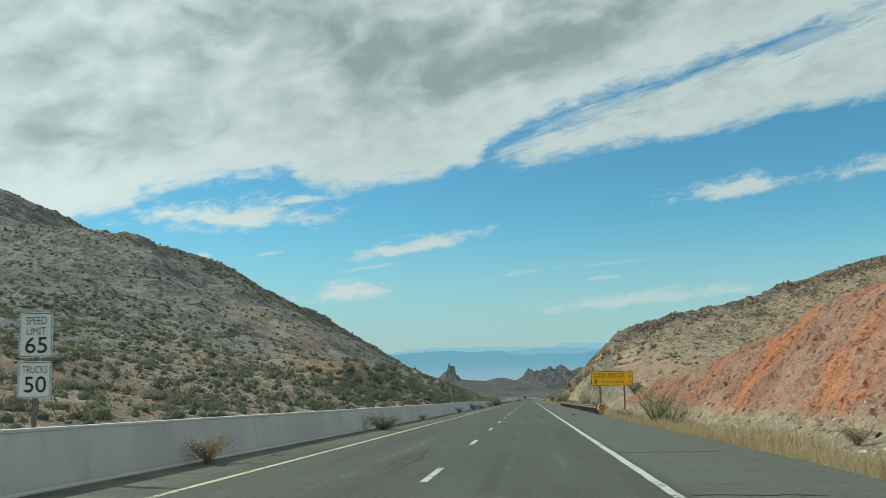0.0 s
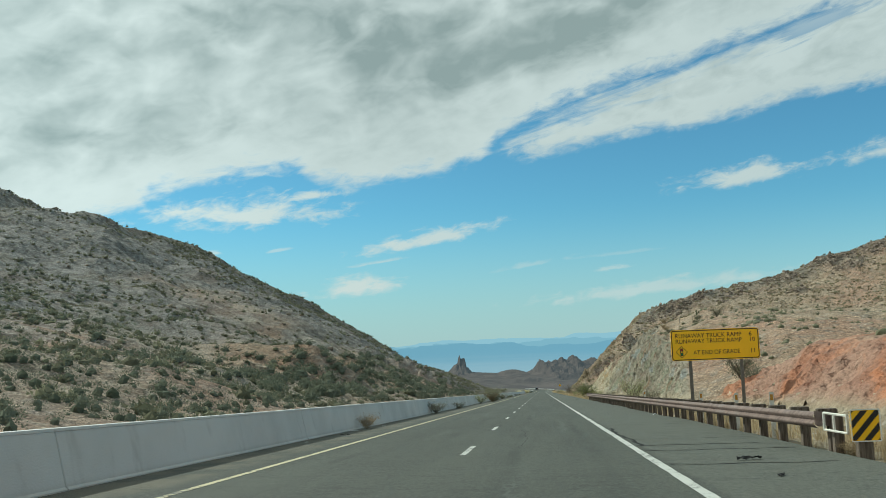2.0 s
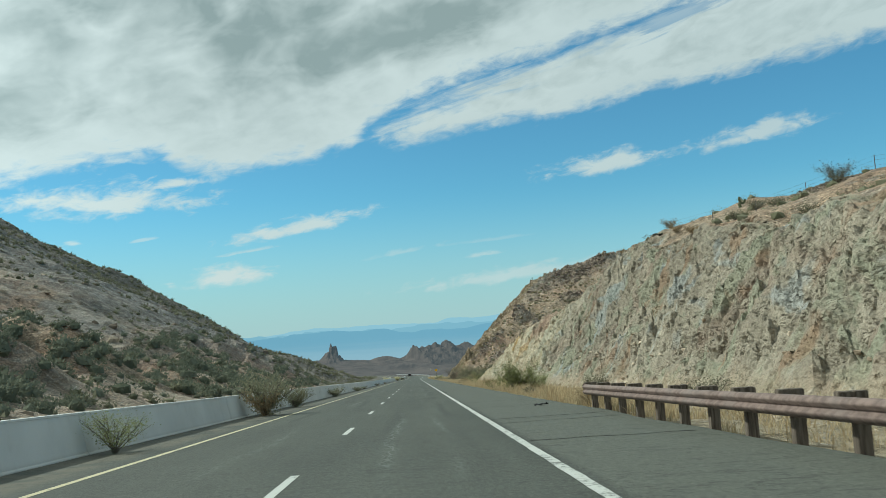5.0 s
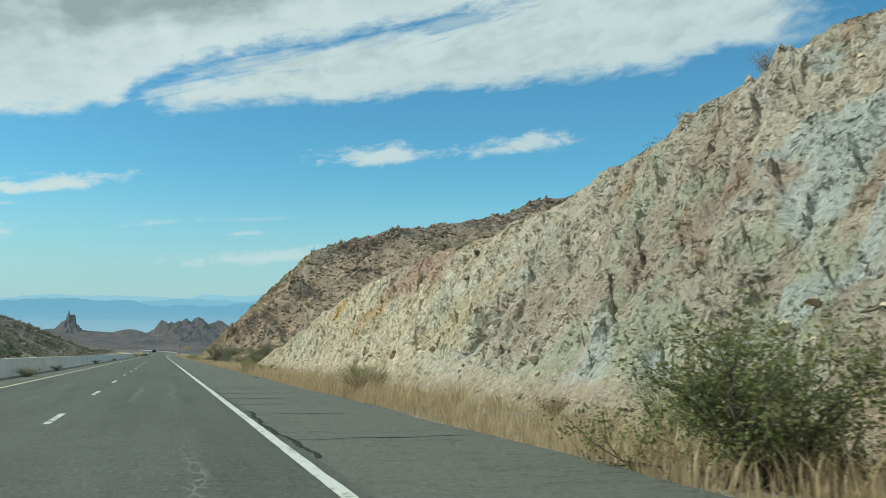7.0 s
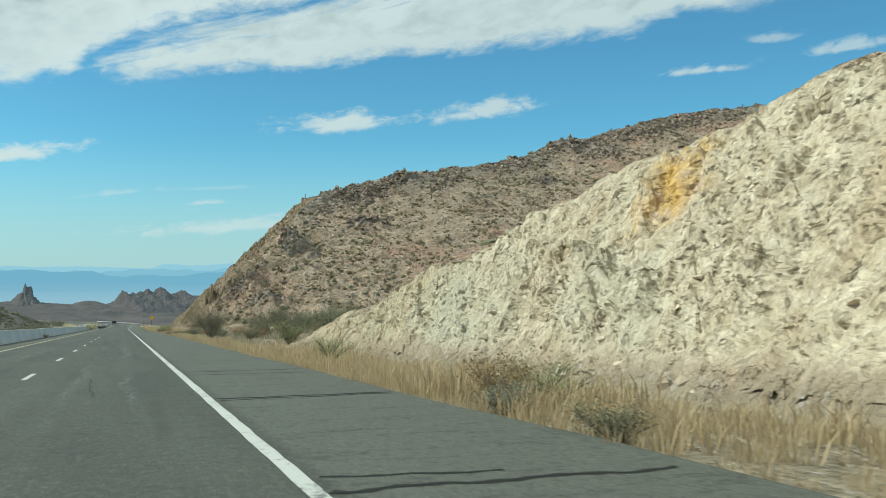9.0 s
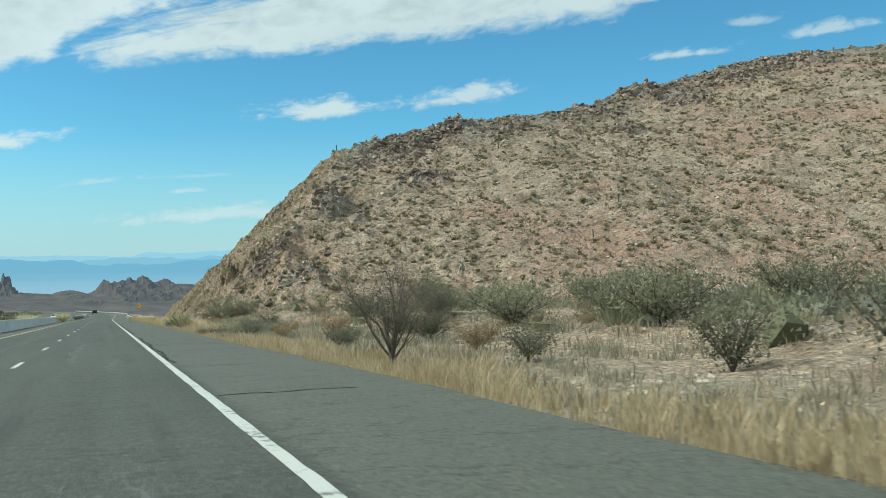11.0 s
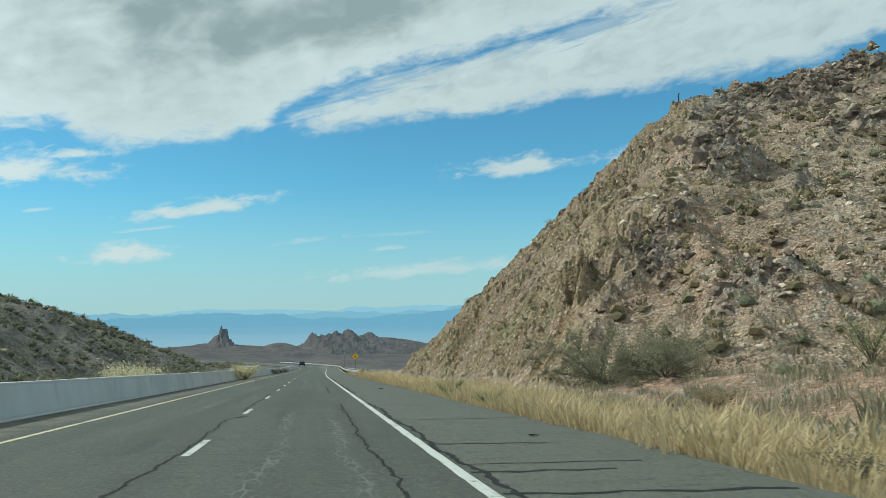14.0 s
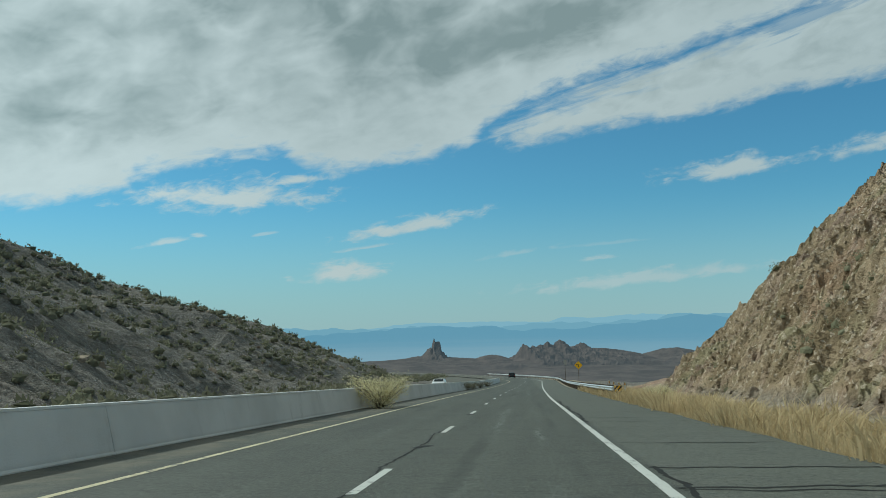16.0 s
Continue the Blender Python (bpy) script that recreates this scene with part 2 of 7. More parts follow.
def ground_build(N, pos):
    red, pale, brown, verge, dark = (attr(N, k) for k in ("red_cut", "pale_cut", "brown_cut", "verge", "varnish"))
    big, mid, small = N.noise(pos, 0.035, 4.0), N.noise(pos, 0.22, 5.0, 0.6), N.noise(pos, 1.5, 6.0, 0.65)
    grit = N.noise(pos, 9.0, 4.0, 0.7)
    stones = N.voronoi(pos, 1.4)
    stone_small = N.voronoi(pos, 4.5)
    # open hillside: tan and pinkish gravel with pale stones and dark ones
    hill = N.mix(N.step(mid, 0.36, 0.62), rgb(0.45, 0.335, 0.23), rgb(0.64, 0.50, 0.36))
    hill = N.mix(N.math("MULTIPLY", N.step(big, 0.44, 0.62), 0.85), hill, rgb(0.58, 0.37, 0.26))
    hill = N.mix(N.math("MULTIPLY", N.step(stones.outputs["Color"], 0.72, 0.8), 0.55), hill, rgb(0.50, 0.45, 0.38))
    hill = N.mix(N.math("MULTIPLY", N.step(small, 0.56, 0.72), 0.35), hill, rgb(0.15, 0.12, 0.09))
    # weathered dark slope on the far side of the road, colour greyed for haze
    gap = N.step(stone_small.outputs["Distance"], 0.34, 0.55)
    gap_2 = N.step(stones.outputs["Distance"], 0.36, 0.6)
    shade_ = N.math("MULTIPLY_ADD", stone_small.outputs["Color"], 0.75, 0.62)
    slope = N.mix(N.step(mid, 0.36, 0.62), rgb(0.225, 0.218, 0.208), rgb(0.37, 0.355, 0.335))
    slope = N.mix(N.math("MULTIPLY", N.step(N.noise(pos, 0.06, 5.0, 0.6, 1.0), 0.56, 0.66), 0.5), slope, rgb(0.32, 0.29, 0.23))
    slope = N.mix(N.math("MULTIPLY", N.step(N.noise(pos, 0.045, 3.0, 0.5), 0.58, 0.70), 0.4), slope, rgb(0.26, 0.17, 0.12))
    slope = N.mix(N.math("MULTIPLY", N.step(small, 0.55, 0.72), 0.3), slope, rgb(0.10, 0.09, 0.07))
    patch = N.math("MULTIPLY", N.step(N.noise(pos, 0.075, 6.0, 0.62, 0.8), 0.58, 0.68), 0.25)
    hill = N.mix(patch, hill, N.mix(small, rgb(0.06, 0.048, 0.04), rgb(0.20, 0.155, 0.12)))
    spots, spots_2 = N.voronoi(pos, 0.55), N.voronoi(pos, 1.1)
    hill = N.mix(N.math("MULTIPLY", N.step(spots_2.outputs["Color"], 0.70, 0.78), 0.4), hill, rgb(0.52, 0.45, 0.36))
    hill = N.mix(N.math("MULTIPLY", N.step(spots.outputs["Color"], 0.22, 0.16), 0.3), hill, rgb(0.13, 0.11, 0.075))
    slope = N.mix(N.math("MULTIPLY", N.step(spots_2.outputs["Color"], 0.76, 0.84), 0.35), slope, rgb(0.34, 0.315, 0.255))
    slope = N.mix(N.math("MULTIPLY", N.step(spots.outputs["Color"], 0.30, 0.24), 0.4), slope, rgb(0.09, 0.088, 0.066))
    foot_ = N.step(dark, 0.95, 0.6)
    slope = N.mix(N.math("MULTIPLY", N.math("MULTIPLY", N.step(N.noise(pos, 0.05, 5.0, 0.6, 1.2), 0.52, 0.62), foot_), 0.75), slope, rgb(0.56, 0.52, 0.43))
    slope = N.mix(N.math("MULTIPLY", N.math("MULTIPLY", N.step(N.noise(pos, 0.038, 4.0, 0.55, 0.8), 0.55, 0.65), foot_), 0.7), slope, rgb(0.44, 0.28, 0.185))
    spot = N.add("ShaderNodeSeparateXYZ")
    N.put(spot.inputs[0], pos)
    px_, py_, _ = spot.outputs
    # red earth washes up over the rise behind the first cut
    hill = N.mix(N.math("MULTIPLY", N.step(N.math("ADD", py_, N.math("MULTIPLY", mid, 60.0)), 200.0, 135.0), 0.42), hill, N.mix(small, rgb(0.30, 0.185, 0.125), rgb(0.46, 0.29, 0.205)))
    # speckle of rubble, a pale wash and a brown bank on the far slope
    rubble = N.math("MULTIPLY_ADD", spots_2.outputs["Color"], 0.75, 0.66)
    rub = N.add("ShaderNodeCombineColor")
    for i in range(3):
        N.put(rub.inputs[i], rubble)
    slope = N.mix(1.0, slope, rub.outputs[0], "MULTIPLY")

    def tract(cx, cy, ax, ay, length, width):
        """A long patch of the slope, ragged at its rim."""
        ux, uy = N.math("SUBTRACT", px_, cx), N.math("SUBTRACT", py_, cy)
        a_ = N.math("MULTIPLY", N.math("ADD", N.math("MULTIPLY", ux, ax), N.math("MULTIPLY", uy, ay)), 1.0 / length)
        b_ = N.math("MULTIPLY", N.math("SUBTRACT", N.math("MULTIPLY", ux, ay), N.math("MULTIPLY", uy, ax)), 1.0 / width)
        r_ = N.math("ADD", N.math("MULTIPLY", a_, a_), N.math("MULTIPLY", b_, b_))
        return N.step(N.math("ADD", r_, N.math("ADD", N.math("MULTIPLY", mid, 1.6), N.math("MULTIPLY", small, 1.2))), 2.8, 1.7)

    slope = N.mix(N.math("MULTIPLY", tract(-64.0, 222.0, -0.61, 0.79, 62.0, 13.0), 0.75), slope, N.mix(small, rgb(0.36, 0.345, 0.29), rgb(0.56, 0.535, 0.45)))
    slope = N.mix(N.math("MULTIPLY", tract(-42.0, 252.0, 0.23, 0.97, 45.0, 12.0), 0.8), slope, N.mix(small, rgb(0.25, 0.155, 0.095), rgb(0.43, 0.29, 0.19)))
    # lower end darker: shade on the slope put into the soil colour
    slope = N.mix(N.math("MULTIPLY", N.step(py_, 430.0, 540.0), 0.45), slope, N.mix(small, rgb(0.115, 0.105, 0.08), rgb(0.21, 0.19, 0.145)))
    col = N.mix(dark, hill, slope)
    tint = N.add("ShaderNodeCombineColor")
    for i in range(3):
        N.put(tint.inputs[i], shade_)
    col = N.mix(1.0, col, tint.outputs[0], "MULTIPLY")
    col = N.mix(N.math("MULTIPLY", N.math("MAXIMUM", gap, N.math("MULTIPLY", gap_2, 0.6)), 0.38), col, rgb(0.10, 0.08, 0.062))
    # bands that dip along the road in the cut rock
    sp = N.add("ShaderNodeSeparateXYZ")
    N.put(sp.inputs[0], pos)
    x, y, z = sp.outputs
    dip = N.math("ADD", N.math("ADD", N.math("MULTIPLY", y, 0.75), N.math("MULTIPLY", z, -1.0)), N.math("MULTIPLY", mid, 9.0))
    band = N.noise(N.xyz(N.math("MULTIPLY", dip, 0.16), N.math("MULTIPLY", x, 0.03), 4.0), 1.0, 4.0, 0.6)
    band_2 = N.noise(N.xyz(N.math("MULTIPLY", dip, 0.09), 9.0, N.math("MULTIPLY", z, 0.05)), 1.0, 3.0, 0.5)
    reds = N.mix(N.step(mid, 0.35, 0.65), rgb(0.30, 0.165, 0.12), rgb(0.37, 0.235, 0.175))
    reds = N.mix(N.math("MULTIPLY", N.step(band, 0.52, 0.64), 0.75), reds, rgb(0.50, 0.20, 0.095))
    reds = N.mix(N.math("MULTIPLY", N.step(band_2, 0.60, 0.68), 0.8), reds, rgb(0.43, 0.40, 0.36))
    h = N.math("ADD", z, N.math("MULTIPLY", y, 0.04803))
    wob = N.noise(pos, 0.55, 5.0, 0.62)
    tone = N.noise(pos, 1.4, 5.0, 0.68)

    def stain(cy, ch, ry, rh, lean=0.0):
        """A blotch on the rock face, ragged at its rim."""
        dy = N.math("MULTIPLY", N.math("SUBTRACT", y, cy), 1.0 / ry)
        dh = N.math("MULTIPLY", N.math("SUBTRACT", N.math("SUBTRACT", h, ch), N.math("MULTIPLY", N.math("SUBTRACT", y, cy), lean)), 1.0 / rh)
        d = N.math("ADD", N.math("MULTIPLY", dy, dy), N.math("MULTIPLY", dh, dh))
        return N.step(N.math("ADD", N.math("ADD", d, N.math("MULTIPLY", tone, 2.0)), N.math("MULTIPLY", wob, 2.6)), 3.8, 1.9)

    near = N.mix(N.step(mid, 0.3, 0.7), rgb(0.46, 0.415, 0.33), rgb(0.67, 0.61, 0.49))
    near = N.mix(N.math("MULTIPLY", N.step(N.noise(pos, 0.13, 4.0, 0.6, 1.0), 0.52, 0.66), 0.6), near, rgb(0.45, 0.345, 0.27))
    near = N.mix(N.math("MULTIPLY", N.step(N.noise(pos, 0.2, 4.0, 0.6, 1.4), 0.50, 0.60), 0.62), near, rgb(0.48, 0.525, 0.39))
    near = N.mix(N.math("MULTIPLY", N.step(N.noise(pos, 0.31, 4.0, 0.6, 0.7), 0.60, 0.70), 0.6), near, rgb(0.60, 0.61, 0.57))
    near = N.mix(N.math("MULTIPLY", N.step(N.noise(pos, 0.17, 4.0, 0.62, 0.9), 0.56, 0.63), 0.62), near, rgb(0.60, 0.66, 0.66))
    near = N.mix(N.math("MULTIPLY", N.step(N.noise(N.scaled(pos, (1.0, 1.3, 0.8)), 0.24, 4.0, 0.6, 0.5), 0.59, 0.67), 0.6), near, rgb(0.46, 0.29, 0.18))
    cream = N.mix(N.step(tone, 0.3, 0.7), rgb(0.62, 0.53, 0.37), rgb(0.87, 0.79, 0.61))
    cream = N.mix(N.math("MULTIPLY", N.step(band_2, 0.50, 0.64), 0.6), cream, rgb(0.60, 0.615, 0.50))
    cream = N.mix(N.math("MULTIPLY", N.step(N.noise(pos, 0.3, 4.0, 0.6, 0.6), 0.54, 0.66), 0.55), cream, rgb(0.56, 0.44, 0.28))
    pales = N.mix(N.step(N.math("ADD", y, N.math("MULTIPLY", wob, 12.0)), 230.0, 252.0), near, cream)
    pales = N.mix(N.math("MULTIPLY", stain(258.0, 3.9, 2.6, 2.0, -0.35), 0.75), pales, N.mix(N.step(wob, 0.4, 0.6), rgb(0.70, 0.52, 0.22), rgb(0.60, 0.37, 0.17)))
    pales = N.mix(N.math("MULTIPLY", stain(273.0, 4.9, 1.5, 1.35, -0.15), 0.85), pales, N.mix(N.step(tone, 0.45, 0.6), rgb(0.82, 0.52, 0.13), rgb(0.66, 0.36, 0.16)))
    pales = N.mix(N.math("MULTIPLY", stain(236.0, 3.0, 5.0, 2.0, -0.2), 0.5), pales, rgb(0.62, 0.50, 0.27))
    pales = N.mix(N.math("MULTIPLY", stain(251.8, 1.6, 0.7, 1.5), 0.7), pales, rgb(0.80, 0.76, 0.68))
    pales = N.mix(N.math("MULTIPLY", N.step(N.math("ADD", h, N.math("MULTIPLY", wob, 5.0)), 6.6, 8.4), N.math("MULTIPLY", N.math("MULTIPLY", N.step(y, 262.0, 254.0), N.step(y, 242.0, 249.0)), 0.75)), pales, rgb(0.47, 0.32, 0.25))
    pales = N.mix(N.math("MULTIPLY", N.step(y, 282.0, 296.0), 0.5), pales, rgb(0.62, 0.52, 0.33))
    browns = N.mix(N.step(mid, 0.35, 0.65), rgb(0.212, 0.16, 0.097), rgb(0.33, 0.255, 0.168))
    browns = N.mix(N.math("MULTIPLY", N.step(N.noise(pos, 0.09, 4.0, 0.6, 1.2), 0.56, 0.68), 0.45), browns, rgb(0.36, 0.235, 0.16))
    browns = N.mix(N.math("MULTIPLY", N.step(N.noise(N.scaled(pos, (1.0, 1.0, 0.6)), 0.11, 4.0, 0.6, 1.5), 0.50, 0.62), 0.5), browns, rgb(0.33, 0.24, 0.20))
    browns = N.mix(N.math("MULTIPLY", N.step(N.noise(N.scaled(pos, (0.7, 1.2, 0.5)), 0.15, 4.0, 0.6, 1.1), 0.54, 0.64), 0.5), browns, rgb(0.27, 0.255, 0.15))
    browns = N.mix(N.math("MULTIPLY", N.step(stone_small.outputs["Color"], 0.74, 0.82), 0.6), browns, rgb(0.53, 0.45, 0.35))
    crack = N.math("MULTIPLY", N.step(small, 0.57, 0.75), 0.5)
    col = N.mix(red, col, N.mix(crack, reds, rgb(0.20, 0.12, 0.09)))
    pales = N.mix(1.0, pales, N.mix(N.step(y, 215.0, 245.0), rgb(0.56, 0.545, 0.53), rgb(0.71, 0.69, 0.68)), "MULTIPLY")
    col = N.mix(pale, col, N.mix(N.math("MULTIPLY", crack, 0.8), pales, rgb(0.21, 0.18, 0.13)))
    col = N.mix(brown, col, N.mix(crack, browns, rgb(0.12, 0.09, 0.06)))
    sand = N.mix(N.step(small, 0.35, 0.65), rgb(0.32, 0.265, 0.185), rgb(0.42, 0.36, 0.265))
    sand = N.mix(N.math("MULTIPLY", N.step(stone_small.outputs["Color"], 0.8, 0.88), 0.6), sand, rgb(0.52, 0.48, 0.42))
    col = N.mix(verge, col, sand)
    col = N.mix(N.math("MULTIPLY", N.step(grit, 0.45, 0.75), 0.35), col, N.mix(1.0, col, rgb(0.45, 0.42, 0.4), "MULTIPLY"))
    warp = N.add("ShaderNodeVectorMath")
    warp.operation = "MULTIPLY_ADD"
    N.put(warp.inputs[0], N.noise_colour(pos, 0.9, 3.0))
    warp.inputs[1].default_value = (0.8, 0.8, 0.8)
    N.put(warp.inputs[2], pos)
    rock = N.math("ADD", pale, N.math("ADD", red, brown), clamp=True)
    bent = warp.outputs[0]

    def facet(vec, scale):
        """Flat broken faces: each cell of a random net tilts its own way. Gives the height and the cell's own number."""
        n = N.voronoi(vec, scale)
        away = N.add("ShaderNodeVectorMath")
        away.operation = "SUBTRACT"
        N.put(away.inputs[0], vec), N.put(away.inputs[1], n.outputs["Position"])
        side = N.add("ShaderNodeVectorMath")
        side.operation = "SUBTRACT"
        N.put(side.inputs[0], n.outputs["Color"])
        side.inputs[1].default_value = (0.5, 0.5, 0.5)
        dot = N.add("ShaderNodeVectorMath")
        dot.operation = "DOT_PRODUCT"
        N.put(dot.inputs[0], away.outputs[0]), N.put(dot.inputs[1], side.outputs[0])
        return dot.outputs["Value"], n.outputs["Color"]

    slabs = N.scaled(bent, (1.0, 0.7, 1.5))
    mid_f, mid_c = facet(slabs, 3.6)
    small_f, small_c = facet(slabs, 9.5)
    broken = N.math("ADD", N.math("MULTIPLY", mid_f, 0.85), N.math("MULTIPLY", small_f, 1.15))
    broken = N.math("ADD", broken, N.math("ADD", N.math("MULTIPLY", grit, 0.05), N.math("MULTIPLY", small, 0.12)))
    face_tone = N.math("ADD", N.math("MULTIPLY", mid_c, 0.30), N.math("MULTIPLY", small_c, 0.34))
    face_tone = N.math("MULTIPLY_ADD", N.math("SUBTRACT", face_tone, 0.30), rock, 1.0)
    tone_col = N.add("ShaderNodeCombineColor")
    for i in range(3):
        N.put(tone_col.inputs[i], face_tone)
    col = N.mix(1.0, col, tone_col.outputs[0], "MULTIPLY")
    clods = N.noise(N.scaled(pos, (0.55, 0.8, 1.5)), 2.2, 4.0, 0.6)
    soil = N.math("ADD", N.math("MULTIPLY", small, 0.55), N.math("ADD", N.math("MULTIPLY", grit, 0.2), N.math("MULTIPLY", clods, N.math("MULTIPLY_ADD", verge, -0.4, 0.5))))
    soil = N.math("SUBTRACT", soil, N.math("ADD", N.math("MULTIPLY", stone_small.outputs["Distance"], 0.22), N.math("MULTIPLY", stones.outputs["Distance"], 0.25)))
    relief = N.add("ShaderNodeMix")
    N.put(relief.inputs[0], rock), N.put(relief.inputs[2], soil), N.put(relief.inputs[3], broken)
    return col, relief.outputs[0], 1.0


GROUND = material("desert_ground", ground_build, 0.95, 0, 0.1)


def asphalt_build(N, pos):
    sp = N.add("ShaderNodeSeparateXYZ")
    N.put(sp.inputs[0], pos)
    x, y, z = sp.outputs
    along = N.xyz(N.math("MULTIPLY", x, 1.0), N.math("MULTIPLY", y, 0.05), 0.0)
    wear, patch = N.noise(along, 0.9, 4.0, 0.6), N.noise(pos, 0.12, 5.0, 0.6)
    grain, chips = N.noise(pos, 42.0, 3.0, 0.7), N.voronoi(pos, 60.0)
    col = N.mix(N.step(wear, 0.3, 0.7), rgb(0.060, 0.061, 0.053), rgb(0.101, 0.104, 0.089))
    col = N.mix(N.math("MULTIPLY", N.step(patch, 0.4, 0.7), 0.5), col, rgb(0.107, 0.110, 0.095))
    # shoulder: coarser and greyer than the lanes
    sh = N.step(x, 1.95, 2.15)
    col = N.mix(N.math("MULTIPLY", sh, 0.8), col, rgb(0.15, 0.152, 0.132))
    mottle = N.noise(N.xyz(x, N.math("MULTIPLY", y, 0.4), 0.0), 16.0, 5.0, 0.8)
    col = N.mix(N.math("MULTIPLY", N.step(mottle, 0.5, 0.68), 0.75), col, rgb(0.192, 0.198, 0.170))
    col = N.mix(N.math("MULTIPLY", N.step(mottle, 0.48, 0.32), 0.7), col, rgb(0.032, 0.033, 0.028))
    col = N.mix(N.math("MULTIPLY", N.step(grain, 0.5, 0.72), 0.55), col, rgb(0.200, 0.207, 0.178))
    col = N.mix(N.math("MULTIPLY", N.step(chips.outputs["Color"], 0.75, 0.9), 0.5), col, rgb(0.036, 0.037, 0.032))
    stone_ = N.voronoi(N.xyz(x, N.math("MULTIPLY", y, 0.8), 0.0), 30.0)
    stone_2 = N.voronoi(N.xyz(x, N.math("MULTIPLY", y, 0.8), 4.0), 17.0)
    share = N.math("MULTIPLY_ADD", sh, 0.12, 0.16)
    col = N.mix(N.math("MULTIPLY", N.step(stone_.outputs["Color"], 0.68, 0.84), share), col, rgb(0.267, 0.276, 0.237))
    col = N.mix(N.math("MULTIPLY", N.step(stone_2.outputs["Color"], 0.30, 0.18), share), col, rgb(0.032, 0.033, 0.028))
    left = N.math("MULTIPLY", N.step(x, -5.75, -6.3), N.step(N.noise(pos, 0.9, 4.0), 0.35, 0.6))
    col = N.mix(N.math("MULTIPLY", left, 0.7), col, rgb(0.20, 0.175, 0.135))
    # dark wheel tracks, broken along their way
    for x0, w_, sd in ((0.93, 0.16, 3.0), (-0.72, 0.2, 11.0), (-2.85, 0.2, 5.0), (-4.4, 0.2, 8.0)):
        side = N.math("ADD", N.math("SUBTRACT", x, x0), N.math("MULTIPLY", N.math("SUBTRACT", N.noise(N.xyz(sd, N.math("MULTIPLY", y, 0.2), 0.0), 1.0, 4.0), 0.5), 0.5))
        on = N.step(N.math("ABSOLUTE", side), w_, w_ * 0.3)
        on = N.math("MULTIPLY", on, N.step(N.noise(N.xyz(sd, N.math("MULTIPLY", y, 0.07), 3.0), 1.0, 4.0, 0.6), 0.47, 0.6))
        col = N.mix(N.math("MULTIPLY", on, N.math("MULTIPLY_ADD", grain, 0.6, 0.25)), col, rgb(0.047, 0.049, 0.042))
    # pale, dusty crazing that wanders down the lanes
    for x0, w_, sd in ((0.55, 0.17, 21.0), (-0.55, 0.2, 27.0), (-3.4, 0.2, 33.0)):
        side = N.math("ADD", N.math("SUBTRACT", x, x0), N.math("MULTIPLY", N.math("SUBTRACT", N.noise(N.xyz(sd, N.math("MULTIPLY", y, 0.12), 0.0), 1.0, 5.0, 0.6), 0.5), 1.1))
        on = N.step(N.math("ABSOLUTE", side), w_, 0.0)
        craze = N.voronoi(N.xyz(N.math("MULTIPLY", x, 7.0), N.math("MULTIPLY", y, 1.6), sd), 1.0, "DISTANCE_TO_EDGE").outputs["Distance"]
        line_ = N.math("MAXIMUM", N.step(craze, 0.13, 0.02), N.step(mottle, 0.56, 0.66, 0.0, 0.6))
        on = N.math("MULTIPLY", N.math("MULTIPLY", on, line_), N.step(N.noise(N.xyz(sd, N.math("MULTIPLY", y, 0.045), 7.0), 1.0, 4.0, 0.6), 0.46, 0.6))
        col = N.mix(N.math("MULTIPLY", on, 0.6), col, rgb(0.27, 0.285, 0.275))
    # fine transverse cracks
    cross = N.noise(N.xyz(N.math("MULTIPLY", x, 0.35), N.math("MULTIPLY", y, 1.0), 2.0), 0.8, 5.0, 0.6)
    thread = N.step(N.math("ABSOLUTE", N.math("SUBTRACT", cross, 0.5)), 0.0, 0.010, 1.0, 0.0)
    col = N.mix(N.math("MULTIPLY", thread, 0.7), col, rgb(0.041, 0.042, 0.036))
    col = N.mix(1.0, col, rgb(0.615, 0.62, 0.58), "MULTIPLY")
    return col, N.math("ADD", grain, N.math("MULTIPLY", chips.outputs["Distance"], 0.4)), 0.008


ASPHALT = material("asphalt", asphalt_build, 0.75, 0, 0.35)
TAR = plain("crack_sealant", (0.020, 0.020, 0.019), 0.85, 0, 0.4, 3.0, 0.15)
OLD_TAR = plain("worn_sealant", (0.095, 0.10, 0.096), 0.85, 0, 0.5, 6.0, 0.2)


def paint_build(c, worn):
    def build(N, pos):
        w = N.math("ADD", N.math("MULTIPLY", N.noise(pos, 7.0, 6.0, 0.7), 0.7), N.math("MULTIPLY", N.noise(pos, 0.6, 3.0), 0.3))
        return N.mix(N.step(w, worn, worn + 0.1), rgb(*c), rgb(0.13, 0.13, 0.12)), N.noise(pos, 45.0, 3.0), 0.006
    return build


WHITE_PAINT = material("white_road_paint", paint_build((0.46, 0.465, 0.43), 0.52), 0.8)
YELLOW_PAINT = material("faded_yellow_road_paint", paint_build((0.50, 0.445, 0.29), 0.52), 0.8)


